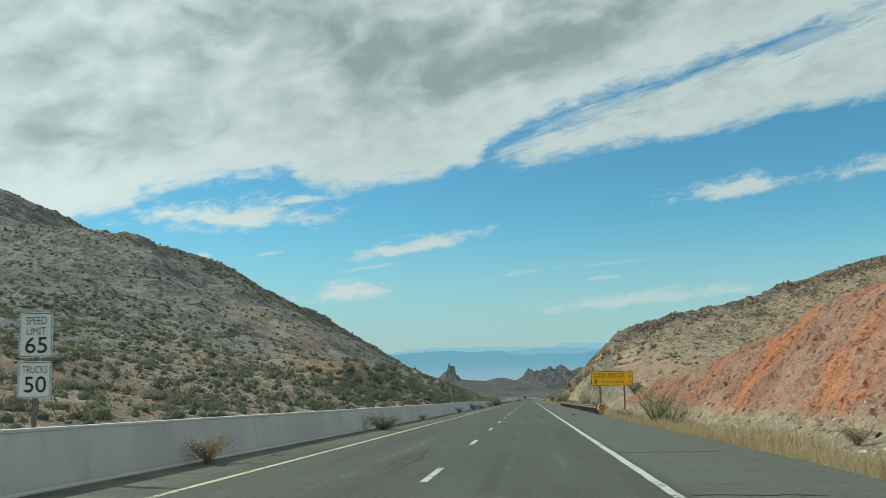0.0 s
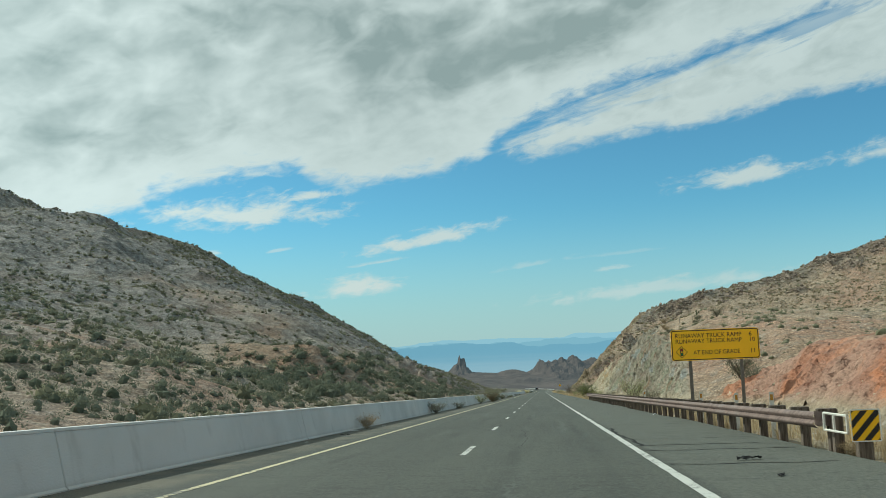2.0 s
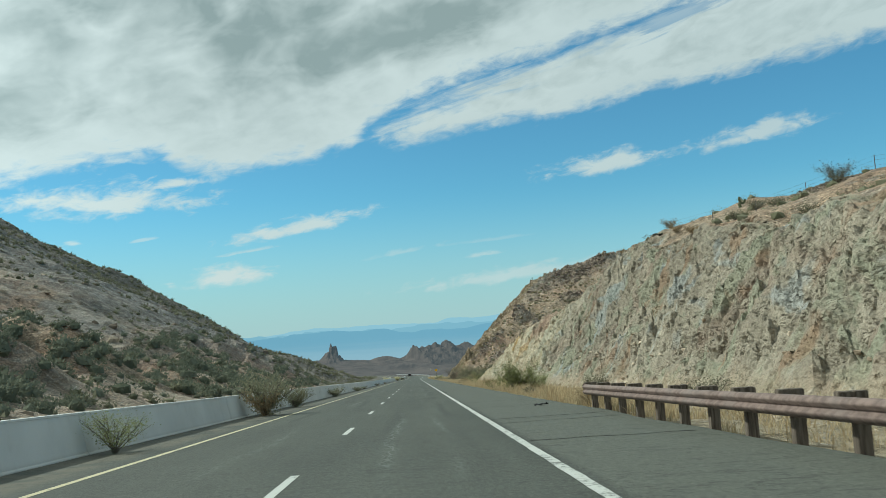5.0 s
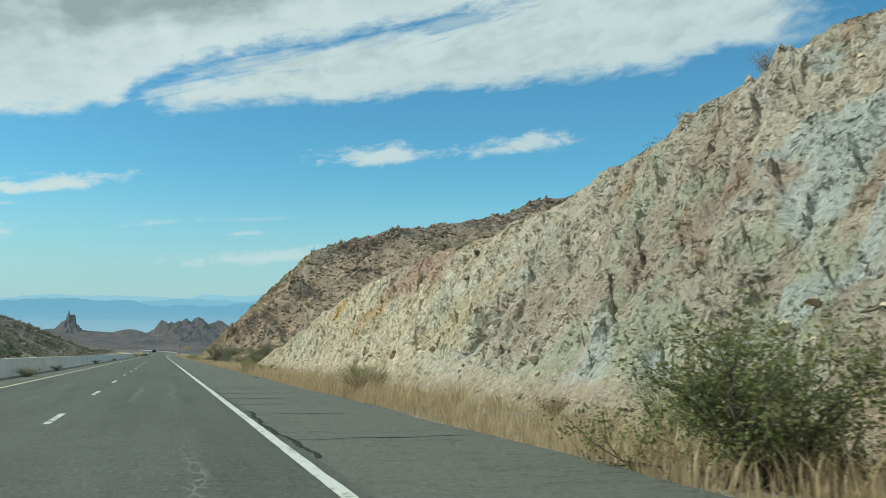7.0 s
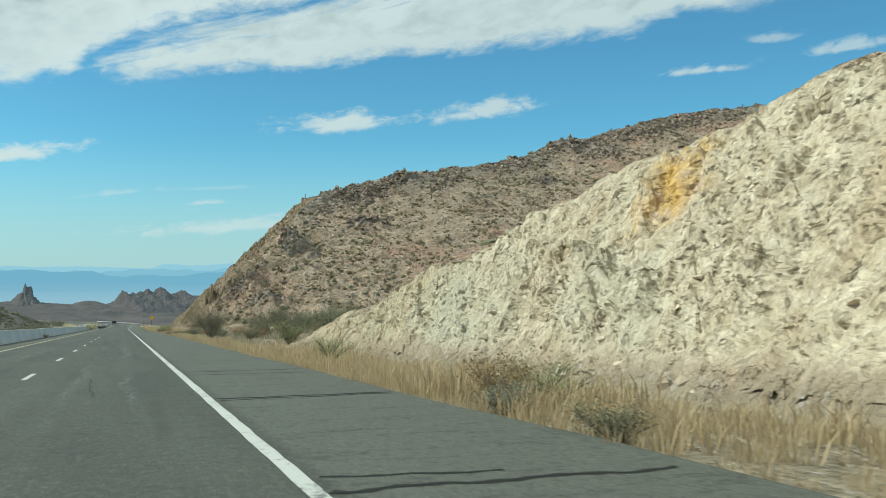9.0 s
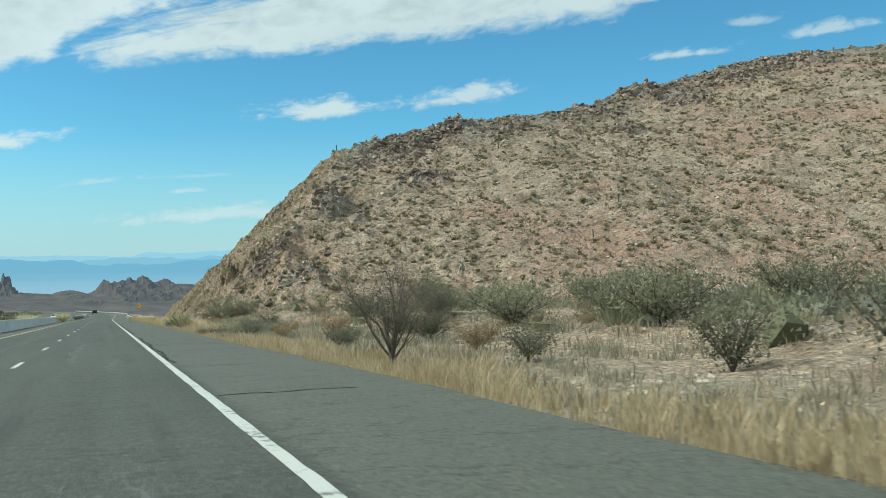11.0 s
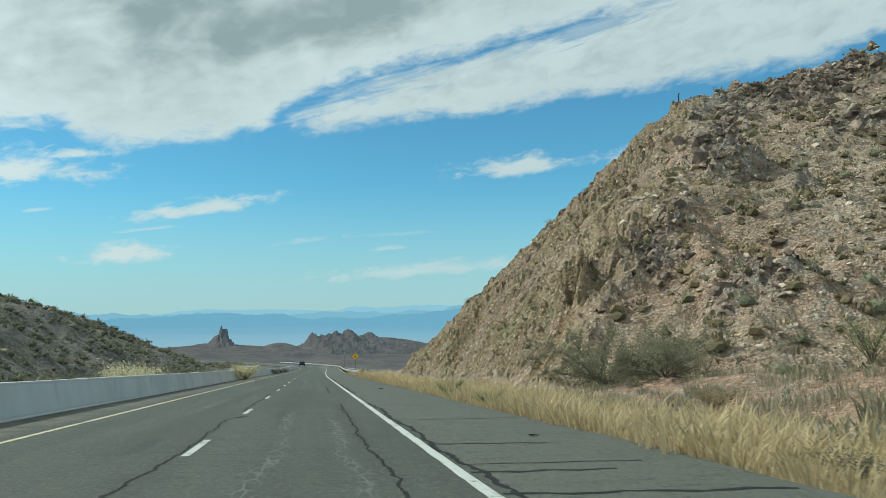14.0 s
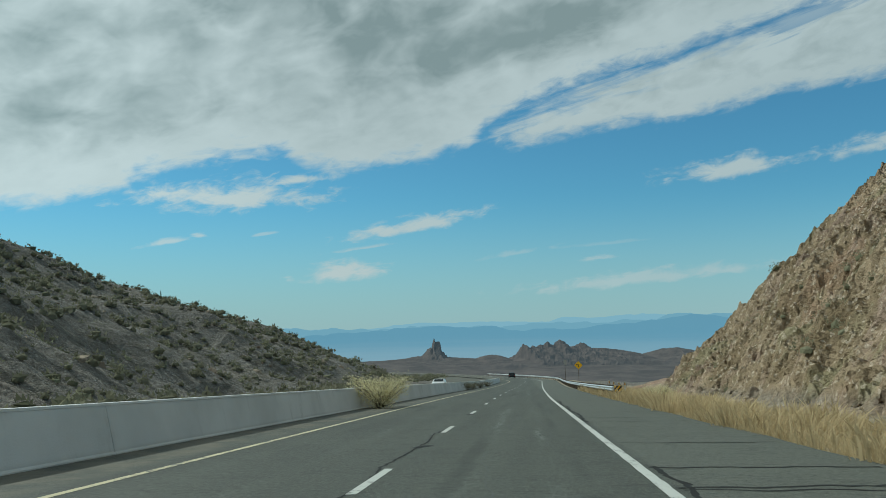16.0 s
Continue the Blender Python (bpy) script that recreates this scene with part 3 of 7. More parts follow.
def concrete_build(N, pos):
    sp = N.add("ShaderNodeSeparateXYZ")
    N.put(sp.inputs[0], pos)
    x, y, z = sp.outputs
    h = N.math("ADD", z, N.math("MULTIPLY", y, 0.04803))
    stain = N.noise(N.xyz(N.math("MULTIPLY", x, 2.0), N.math("MULTIPLY", y, 1.2), N.math("MULTIPLY", h, 0.25)), 1.1, 5.0, 0.6)
    cloudy = N.noise(pos, 0.35, 4.0)
    col = N.mix(N.step(cloudy, 0.3, 0.7), rgb(0.50, 0.505, 0.49), rgb(0.60, 0.605, 0.59))
    col = N.mix(N.math("MULTIPLY", N.step(stain, 0.56, 0.74), 0.3), col, rgb(0.20, 0.195, 0.18))
    col = N.mix(N.math("MULTIPLY", N.step(h, 0.16, 0.02), 0.3), col, rgb(0.27, 0.25, 0.215))
    return col, N.math("ADD", N.noise(pos, 30.0, 4.0), N.math("MULTIPLY", stain, 0.5)), 0.006


CONCRETE = material("barrier_concrete", concrete_build, 0.9)
CAP = plain("pale_concrete_edge", (0.52, 0.52, 0.50), 0.9, 0, 0.2, 4.0)


def rust_build(N, pos):
    n, m = N.noise(pos, 5.0, 6.0, 0.65), N.noise(pos, 0.9, 4.0)
    col = N.mix(N.step(n, 0.35, 0.65), rgb(0.12, 0.085, 0.072), rgb(0.22, 0.16, 0.138))
    return N.mix(N.math("MULTIPLY", N.step(m, 0.5, 0.7), 0.5), col, rgb(0.22, 0.18, 0.165)), N.noise(pos, 60.0, 3.0), 0.002


RUST = material("weathering_steel", rust_build, 0.72, 0.25, 0.35)


def wood_build(N, pos):
    g = N.noise(N.scaled(pos, (22.0, 22.0, 1.6)), 1.0, 5.0, 0.6)
    return N.mix(N.step(g, 0.3, 0.7), rgb(0.065, 0.05, 0.038), rgb(0.19, 0.155, 0.125)), g, 0.006


WOOD = material("grey_timber", wood_build, 0.9)
ZINC = plain("galvanised_steel", (0.50, 0.51, 0.51), 0.42, 0.75, 0.15, 6.0, 0.5)
SIGN_STEEL = plain("dull_sign_steel", (0.17, 0.155, 0.135), 0.7, 0.3, 0.25, 5.0)
SIGN_YELLOW = plain("yellow_sign_sheeting", (0.95, 0.53, 0.01), 0.45, 0, 0.06, 2.0)
SIGN_WHITE = plain("white_sign_sheeting", (0.72, 0.74, 0.72), 0.45, 0, 0.05, 3.0)
SIGN_BLACK = plain("black_sign_ink", (0.018, 0.018, 0.018), 0.5, 0, 0.1)
SIGN_RED = plain("red_lamp_ink", (0.45, 0.03, 0.02), 0.5)
SIGN_GREEN = plain("green_lamp_ink", (0.03, 0.25, 0.07), 0.5)
BARE_ALU = plain("bare_aluminium", (0.42, 0.42, 0.41), 0.5, 0.6, 0.1, 5.0)
POST_WHITE = plain("white_delineator_plastic", (0.62, 0.60, 0.54), 0.6, 0, 0.15, 9.0)
REFLECT = plain("amber_reflector", (0.45, 0.22, 0.03), 0.3)
RUBBER = plain("tyre_rubber", (0.022, 0.022, 0.023), 0.75, 0, 0.3, 14.0)
CAR_DARK = plain("dark_car_paint", (0.02, 0.021, 0.024), 0.25, 0.2, 0.1, 2.0, 0.6)
CAR_WHITE = plain("white_car_paint", (0.70, 0.70, 0.69), 0.3, 0.0, 0.05, 2.0, 0.6)
CAR_GLASS = plain("car_glass", (0.02, 0.024, 0.028), 0.08, 0, 0.1, 2.0, 0.8)
CAR_RED = plain("tail_lamp_red", (0.35, 0.012, 0.01), 0.3)
BAG_WHITE = plain("crumpled_plastic", (0.55, 0.55, 0.55), 0.5)


def leaf_material(name, c1, c2, through_=0.35):
    """Thin leaves or blades: every one its own shade, with light shining through."""
    m = bpy.data.materials.new(name)
    m.use_nodes = True
    m.node_tree.nodes.clear()
    N = Nodes(m.node_tree)
    r = N.add("ShaderNodeNewGeometry").outputs["Random Per Island"]
    o = N.add("ShaderNodeObjectInfo").outputs["Random"]
    col = N.mix(N.math("ADD", N.math("MULTIPLY", r, 0.75), N.math("MULTIPLY", o, 0.25)), rgb(*c1), rgb(*c2))
    d, t = N.add("ShaderNodeBsdfDiffuse"), N.add("ShaderNodeBsdfTranslucent")
    N.put(d.inputs[0], col), N.put(t.inputs[0], col)
    mx = N.add("ShaderNodeMixShader")
    mx.inputs[0].default_value = through_
    N.put(mx.inputs[1], d.outputs[0]), N.put(mx.inputs[2], t.outputs[0])
    N.put(N.add("ShaderNodeOutputMaterial").inputs[0], mx.outputs[0])
    return m


LEAF_GREEN = leaf_material("creosote_leaf", (0.22, 0.24, 0.11), (0.40, 0.41, 0.21), 0.45)
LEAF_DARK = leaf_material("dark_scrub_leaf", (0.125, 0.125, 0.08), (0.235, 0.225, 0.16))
LEAF_GREY = leaf_material("grey_brittlebush_leaf", (0.16, 0.17, 0.13), (0.30, 0.31, 0.25))
LEAF_TAN = leaf_material("dry_shrub_twig", (0.20, 0.145, 0.085), (0.40, 0.31, 0.19))
LEAF_TWIG = leaf_material("bare_twig", (0.09, 0.075, 0.055), (0.20, 0.17, 0.12))
LEAF_GOLD = leaf_material("rabbitbrush_bloom", (0.50, 0.44, 0.22), (0.82, 0.76, 0.52))
GRASS = leaf_material("dry_gold_grass", (0.33, 0.25, 0.145), (0.61, 0.50, 0.325), 0.4)
GRASS_PALE = leaf_material("pale_gold_bunch_grass", (0.36, 0.275, 0.15), (0.66, 0.54, 0.33), 0.4)
STRAW = leaf_material("pale_straw", (0.24, 0.205, 0.14), (0.45, 0.395, 0.285), 0.4)
LEAF_SLOPE = leaf_material("grey_green_slope_scrub", (0.10, 0.112, 0.078), (0.21, 0.22, 0.165), 0.3)
LEAF_PLUME = leaf_material("creosote_plume", (0.13, 0.15, 0.06), (0.28, 0.29, 0.135), 0.4)
LEAF_HILL = leaf_material("dull_hill_scrub", (0.12, 0.10, 0.06), (0.25, 0.215, 0.13), 0.25)
LEAF_HILL_TAN = leaf_material("straw_hill_scrub", (0.20, 0.16, 0.095), (0.40, 0.33, 0.205), 0.3)
LEAF_OLIVE = leaf_material("olive_brush_leaf", (0.17, 0.17, 0.105), (0.31, 0.30, 0.205))
BARK = plain("grey_bark", (0.13, 0.108, 0.085), 0.9, 0, 0.4, 12.0)
CACTUS = plain("dusty_cactus", (0.10, 0.115, 0.06), 0.85, 0, 0.3, 6.0)


def boulder_build(N, pos):
    r = N.add("ShaderNodeNewGeometry").outputs["Random Per Island"]
    n = N.noise(pos, 1.3, 5.0, 0.65)
    col = N.mix(r, rgb(0.16, 0.125, 0.095), rgb(0.37, 0.30, 0.225))
    return N.mix(N.math("MULTIPLY", N.step(n, 0.45, 0.7), 0.7), col, rgb(0.085, 0.068, 0.055)), n, 0.25


def crag_build(N, pos):
    r = N.add("ShaderNodeNewGeometry").outputs["Random Per Island"]
    n = N.noise(pos, 1.1, 6.0, 0.7)
    col = N.mix(r, rgb(0.15, 0.118, 0.097), rgb(0.40, 0.315, 0.245))
    return N.mix(N.math("MULTIPLY", N.step(n, 0.45, 0.65), 0.7), col, rgb(0.05, 0.04, 0.035)), n, 0.3


BOULDER = material("desert_boulder", boulder_build, 0.95, 0, 0.15)
CRAG = material("dark_crag_rock", crag_build, 0.95, 0, 0.15)
PALE_STONE = material("pale_rubble", lambda N, p: (N.mix(N.add("ShaderNodeNewGeometry").outputs["Random Per Island"], rgb(0.32, 0.25, 0.18), rgb(0.58, 0.49, 0.38)),
                                                  N.noise(p, 3.0, 4.0), 0.1), 0.95, 0, 0.15)

# ---------------------------------------------------------------- the plan of road and land
GRADE = 0.04803
LANE = 3.66


def tab(v, pairs):
    return np.interp(v, [p[0] for p in pairs], [p[1] for p in pairs])


def road_x(y):
    """Sideways place of the driving lane: straight, then a faint bend one way and a long one to the left."""
    y = np.asarray(y, float)
    s = np.clip(y - 500, 0, None)
    bend = 2.6 * np.clip((y - 500) / 170, 0, 1) ** 1.4
    left = np.clip(y - 650, 0, 450)
    return bend - left ** 2 / 640.0 - np.clip(y - 1100, 0, None) * 1.4


def road_z(y):
    """Height of the carriageway: a steady grade that eases further down."""
    y = np.asarray(y, float)
    s = np.clip(y - 560, 0, 240)
    e = np.clip(y - 800, 0, None)
    return -GRADE * np.minimum(y, 560) - GRADE * s + 5.8e-5 * s ** 2 - e * 0.0202


def lattice(ix, iy, seed):
    h = (ix.astype(np.int64) * 374761393 + iy.astype(np.int64) * 668265263 + seed * 1274126177) & 0xFFFFFFFF
    h = ((h ^ (h >> 13)) * 1274126177) & 0xFFFFFFFF
    return ((h ^ (h >> 16)) & 0xFFFF) / 65535.0


def value_noise(x, y, seed):
    x0, y0 = np.floor(x), np.floor(y)
    fx, fy = x - x0, y - y0
    fx, fy = fx * fx * (3 - 2 * fx), fy * fy * (3 - 2 * fy)
    ix, iy = x0.astype(np.int64), y0.astype(np.int64)
    a, b = lattice(ix, iy, seed), lattice(ix + 1, iy, seed)
    c, d = lattice(ix, iy + 1, seed), lattice(ix + 1, iy + 1, seed)
    return (a + (b - a) * fx) * (1 - fy) + (c + (d - c) * fx) * fy - 0.5


def fbm(x, y, size, octaves, seed=1, rough=0.5, ridged=False):
    total, amp = 0.0, 1.0
    for i in range(octaves):
        n = value_noise(x / size, y / size, seed + i * 17)
        total = total + amp * ((0.25 - np.abs(n)) * 2 if ridged else n)
        size, amp = size / 2.03, amp * rough
    return total


def blocks(x, y, size, seed):
    """Angular blocks: each cell of a random net has its own height and tilt."""
    x, y = x / size, y / size
    ix, iy = np.floor(x).astype(np.int64), np.floor(y).astype(np.int64)
    best, second, out = np.full(x.shape, 9.0), np.full(x.shape, 9.0), np.zeros(x.shape)
    for i in (-1, 0, 1):
        for j in (-1, 0, 1):
            cx, cy = ix + i, iy + j
            px, py_ = x - cx - lattice(cx, cy, seed), y - cy - lattice(cx, cy, seed + 5)
            d = px * px + py_ * py_
            h = lattice(cx, cy, seed + 9) - 0.5 + px * (lattice(cx, cy, seed + 13) - 0.5) + py_ * (lattice(cx, cy, seed + 21) - 0.5)
            out = np.where(d < best, h, out)
            second = np.minimum(second, np.maximum(best, d))
            best = np.minimum(best, d)
    seam = np.clip((np.sqrt(second) - np.sqrt(best)) / 0.3, 0, 1)
    return (out + 0.35) * seam - 0.3


def softmin(a, b, k):
    h = np.clip(0.5 + 0.5 * (b - a) / k, 0, 1)
    return b + (a - b) * h - k * h * (1 - h)


def softmax(a, b, k):
    return -softmin(-a, -b, k)


CREST_RED = ((-80, 9.5), (40, 9.2), (69, 8.2), (80, 6.8), (94, 4.9), (105, 4.0), (115, 3.0), (127, 1.6), (138, 0.2), (150, -2.0))
CREST_PALE = ((128, -2.0), (138, 0.6), (150, 3.6), (165, 5.8), (180, 7.1), (190, 7.7), (205, 9.2), (213, 10.3), (220, 10.3), (226, 9.4), (232, 7.9),
              (240, 7.2), (265, 6.9), (275, 6.0), (287, 4.4), (303, 1.8), (312, 0.0), (322, -2.0))
SLOPE_LEFT = ((-200, 0.20), (150, 0.22), (270, 0.27), (336, 0.35), (409, 0.48), (480, 0.59), (560, 0.58), (600, 0.44), (640, 0.345), (700, 0.33),
              (760, 0.26), (830, 0.10), (900, 0.03), (1100, 0.0))
TOP_HILL = ((10, 12), (30, 26), (45, 33), (55, 37.5), (79, 44.5), (105, 49.5), (134, 56.5), (143, 62.5), (165, 66.5), (185, 73), (208, 79), (260, 87), (330, 92), (500, 90), (900, 40), (1500, 0))


# standing rock on the great hill: place and reach
OUTCROPS = ((22, 465, 4.5, 3.5), (28, 469, 4.0, 3.0), (40, 480, 3.5, 4.0), (35, 496, 5.0, 5.0), (47, 511, 6.0, 4.5), (80, 517, 8.0, 5.0), (124, 509, 5.0, 3.0), (147, 538, 8.0, 5.0),
            (44, 508, 5.0, 10.0), (58, 512, 9.0, 5.0), (71, 513, 9.0, 5.0), (62, 489, 5.0, 3.0), (118, 531, 15.0, 6.0), (153, 524, 9.0, 4.0), (178, 542, 15.0, 7.0), (203, 548, 15.0, 8.0), (19.5, 457.5, 3.0, 2.5), (24.0, 459.0, 3.5, 2.5), (29.0, 450.0, 5.0, 2.0))

SPURS = ((18.6, 458.3, 1.7, 3.6), (21.5, 460.0, 2.6, 2.6), (25.5, 463.5, 3.0, 2.0), (40.5, 479.0, 3.2, 2.8), (44.0, 474.0, 2.2, 1.6), (37.5, 499.0, 3.6, 1.5), (42.5, 505.0, 4.0, 1.4), (48.0, 513.0, 4.5, 1.4), (58.0, 517.0, 4.0, 1.0),
         (80.0, 519.0, 6.5, 1.8), (124.0, 511.0, 4.5, 1.4), (146.0, 537.0, 6.5, 1.8))


def land(x, y):
    """Height of the land over the carriageway's plane, and how far it is red, pale or brown cut rock, verge or dark slope."""
    x, y = np.broadcast_arrays(np.asarray(x, float), np.asarray(y, float))
    xr = x - road_x(y)
    bumps = fbm(x, y, 14.0, 5, 3)
    lumps = fbm(x, y, 2.6, 4, 11, 0.6)
    crag = fbm(x, y, 6.5, 5, 23, 0.62, True)
    chip = fbm(x * 1.5, y, 1.7, 3, 31, 0.6, True)
    # verge, ditch and the open wash
    right = -0.10 - 0.30 * np.clip((xr - 5.2) / 3.0, 0, 1) + np.where(y < 540, 0.035, -0.10) * np.clip(xr - 11, 0, np.where(y < 540, 200, 160)) + 0.22 * lumps * np.clip((xr - 5.4) / 2, 0, 1)
    right = right + 1.1 * bumps * np.clip((xr - 12) / 20, 0, 1)
    # first cut, red earth
    fade = np.clip((xr - 10.5) / 2.0, 0, 1)
    rough_r = 1.3 * crag + 0.5 * chip + 0.35 * blocks(x, y + 0.3 * x, 1.6, 83)
    crest = tab(y, CREST_RED) + 0.9 * fbm(y, y * 0, 9.0, 3, 5)
    face_r = (xr - 12.4 + rough_r * 0.9) / 1.25
    cap_r = crest + 0.10 * np.clip(xr - 12.4 - 1.25 * crest, 0, 30) + 0.6 * bumps + 0.25 * lumps
    red = softmin(face_r, cap_r, 1.0)
    # second cut, pale rock
    crest = tab(y, CREST_PALE) + 0.8 * fbm(y, y * 0, 7.0, 3, 6)
    u = x * 1.8
    block = 0.62 * blocks(u + 0.5 * lumps, y + 0.4 * u, 3.0, 81) + 0.5 * blocks(u + 0.2 * lumps, y - 0.3 * u, 1.5, 87) + 0.26 * blocks(u, y, 0.8, 93)
    slab = fbm(y + 1.5 * (x - 11.6), (1.5 * (x - 11.6) - y) * 0.3, 5.0, 3, 45, 0.55, True)
    block = np.maximum(block, -0.3)
    rough_p = 0.38 * crag + 0.55 * slab * np.clip((262 - y) / 20, 0.3, 1) + 0.2 * fbm(u, y, 2.4, 4, 39, 0.6, True) + block
    # ribs that lean back up the face, broken off on their shaded side
    lean = (y + 1.25 * (x - 11.6) + 2.2 * fbm(x, y, 8.0, 3, 51) + 0.5 * lumps) / 6.6
    lean = lean - np.floor(lean)
    rib = np.where(lean < 0.36, 0.5 - 0.5 * np.cos(lean / 0.36 * math.pi), 0.5 + 0.5 * np.cos((lean - 0.36) / 0.64 * math.pi)) - 0.5
    rib = rib * np.clip(0.75 + 1.6 * fbm(x, y, 9.0, 2, 53), 0.0, 1.5) * np.clip((y - 140) / 15, 0, 1) * np.clip((238 - y) / 20, 0.12, 1)
    face_p = (xr - 11.6 + (rough_p + 0.6 * rib) * fade * 0.8) / 0.66
    back = np.clip(xr - 11.6 - 0.66 * crest, 0, 200)
    cap_p = crest + np.minimum(0.30 * back, 2.6) - 0.03 * np.clip(back - 10, 0, 120) + 0.6 * bumps + 0.3 * lumps
    pale = softmin(face_p, cap_p, 0.8)
    # the great hill beyond the wash, cut off by the road
    front = 2.0 + 0.45 * (y - 445) + 0.17 * (np.minimum(x, 92) - 32) + 0.035 * np.clip(x - 92, 0, 300) + 0.17 * np.clip(x - 122, 0, 130) + 2.2 * bumps + 0.8 * lumps
    front = front + 2.6 * np.clip(fbm(x, y, 17.0, 4, 41, 0.6, True), 0, 1) * np.clip((60 - x) / 25, 0.15, 1)
    front = front - 2.2 * np.exp(-((x - 18) / 6.5) ** 2) * np.clip((457 - y) / 6, 0, 1)
    craggy = 0.10 + 0.0 * x
    for cx, cy, rx, ry in OUTCROPS:
        craggy = np.maximum(craggy, np.exp(-((x - cx) / rx) ** 2 - ((y - cy) / ry) ** 2))
    front = front + craggy * (1.5 + 1.6 * blocks(x + 0.5 * y, y, 3.4, 101) + 1.3 * blocks(x, y + 0.4 * x, 1.7, 107))
    ledge = np.clip(fbm(x, y, 12.0, 4, 47, 0.6, True), -0.2, 1)
    top = tab(x, TOP_HILL) + 2.6 * ledge + 1.0 * blocks(x, y, 4.5, 111) + 1.2 * lumps - 0.02 * np.clip(y - 560, 0, 400)
    gully = fbm(x * 0.25, y, 9.0, 4, 49, 0.6, True)
    face_d = (xr - 14.4 + (1.5 * crag + 0.8 * chip + 2.0 * gully * np.clip((xr - 14) / 10, 0, 1) + 0.35 * blocks(x, y + 0.4 * x, 2.2, 117)) * fade) / 1.03
    behind = (543 - y) * np.where(x < 62, 4.0, np.interp(x, [62, 110, 220], [4.0, 1.2, 0.5])) + np.interp(x, [62, 90, 130, 220, 400], [0, 28, 64, 104, 110]) + 1.5 * lumps
    great = softmin(softmin(front, top, 3.0), softmin(face_d, behind, 1.0), 1.2)
    stand = 0.0 * x
    for cx, cy, r_, amp in SPURS:
        d = np.sqrt((x - cx) ** 2 + (y - cy) ** 2) / r_ + 0.5 * lumps
        stand = np.maximum(stand, amp * np.clip((1.25 - d) * 1.6, 0, 1))
    great = great + stand * (0.75 + 0.9 * blocks(x, y, 1.9, 121) + 0.5 * blocks(x, y, 0.9, 123))
    cliffs = softmax(softmax(red, pale, 0.4), great, 0.5)
    right = softmax(right, cliffs, 0.5)
    right = np.where(xr > 5.2, right, -0.25)
    # far side of the road: the other carriageway, then the long slope
    m = tab(y, SLOPE_LEFT)
    out = np.clip(-xr - 24.0, 0, None)
    mound = 1.9 * fbm(x, y, 42.0, 5, 61, 0.55) * np.clip(out / 30, 0, 1) * 3.2 + 1.3 * bumps * np.clip(out / 6, 0, 1) + 0.5 * lumps * np.clip(out / 4, 0, 1)
    rise = np.clip(out - tab(y, ((409, 0), (450, 8), (500, 14), (590, 13), (640, 10), (800, 8))), 0, None)
    bend = np.clip((out - 150) / 80, 0, 1)
    left_h = -0.25 + m * rise * (1 - 0.2 * bend * bend * (3 - 2 * bend)) * (1 - 0.0006 * np.clip(out - 260, 0, 700)) + mound * np.clip(m / 0.3, 0.1, 1.2)
    bank = np.clip(fbm(x, y, 30.0, 4, 71, 0.6, True) - 0.05, 0, 1) * np.exp(-((out - 22) / 14) ** 2) * 7 * np.clip((y - 120) / 100, 0, 1) * (m > 0.2) * np.clip((out - 3) / 8, 0, 1) * np.clip((470 - y) / 40, 0, 1)
    notch = 9.0 * np.exp(-((x + 190) / 12) ** 2 - ((y - 480) / 38) ** 2)
    left_h = np.where(out > 0.5, left_h + bank - notch, -0.25)
    z = np.where(xr > 0, right, left_h)
    # masks
    on = lambda a: np.clip((a - right + 0.35) / 0.3, 0, 1) * (xr > 9.5)
    solid = np.clip((right - (-0.3)) / 0.8, 0, 1)
    red_m = on(red) * solid * np.clip((cap_r - face_r + 1.6) / 1.2, 0, 1) * (y < 160)
    pale_m = on(pale) * solid * np.clip((cap_p - face_p + 0.9) / 0.8, 0, 1) * (y < 330) * (y > 110)
    red_m = red_m * (1 - pale_m)
    brown_m = on(great) * solid * np.clip((softmin(front, top, 3.0) - face_d + 1.6) / 1.2, 0, 1) * (y > 430)
    verge_m = np.clip((xr - 4.0), 0, 1) * np.clip((np.where((y > 150) & (y < 318), 12.8, 13.5) - xr) / 1.6, 0, 1) * np.clip(1 - right / 0.9, 0, 1)
    foot = np.clip(1 - (out - 45 + 90 * fbm(x, y, 60.0, 3, 75)) / 50, 0, 1) * np.clip((430 - y) / 60, 0, 1)
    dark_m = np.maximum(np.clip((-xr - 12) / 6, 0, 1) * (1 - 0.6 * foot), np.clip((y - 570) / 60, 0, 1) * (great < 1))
    crest_rock = np.clip((front - top + 9) / 9, 0, 1) * np.clip((y - 440) / 20, 0, 1)
    dark_m = np.maximum(dark_m, np.where(xr > 12, np.maximum(np.maximum(0.6 * np.clip((craggy - 0.25) * 2, 0, 1), 0.55 * np.clip(stand / 1.5, 0, 1)), 0.8 * crest_rock), 0) * on(great))
    return z, (red_m, pale_m, brown_m, verge_m, dark_m)


def ground_z(x, y):
    return land(x, y)[0] + road_z(y)


def part(name, bm, mat, parent=None, label=""):
    """One mesh object from a bmesh (or a ready mesh), under a thing if one is given."""
    if isinstance(bm, bmesh.types.BMesh):
        me = bpy.data.meshes.new(name)
        bm.to_mesh(me)
        bm.free()
    else:
        me = bm
    for m in (mat if isinstance(mat, (list, tuple)) else [mat]):
        if len(me.materials) < (len(mat) if isinstance(mat, (list, tuple)) else 1):
            me.materials.append(m)
    ob = new(name, me)
    if parent is not None:
        ob.parent = parent
    if label:
        ob["label"] = label
    return ob


def thing(name, m, label, category, group="", kind=""):
    ob = new(name)
    ob.empty_display_size = 0.2
    ob.matrix_basis = m
    return tagged(ob, label, category, group, kind)


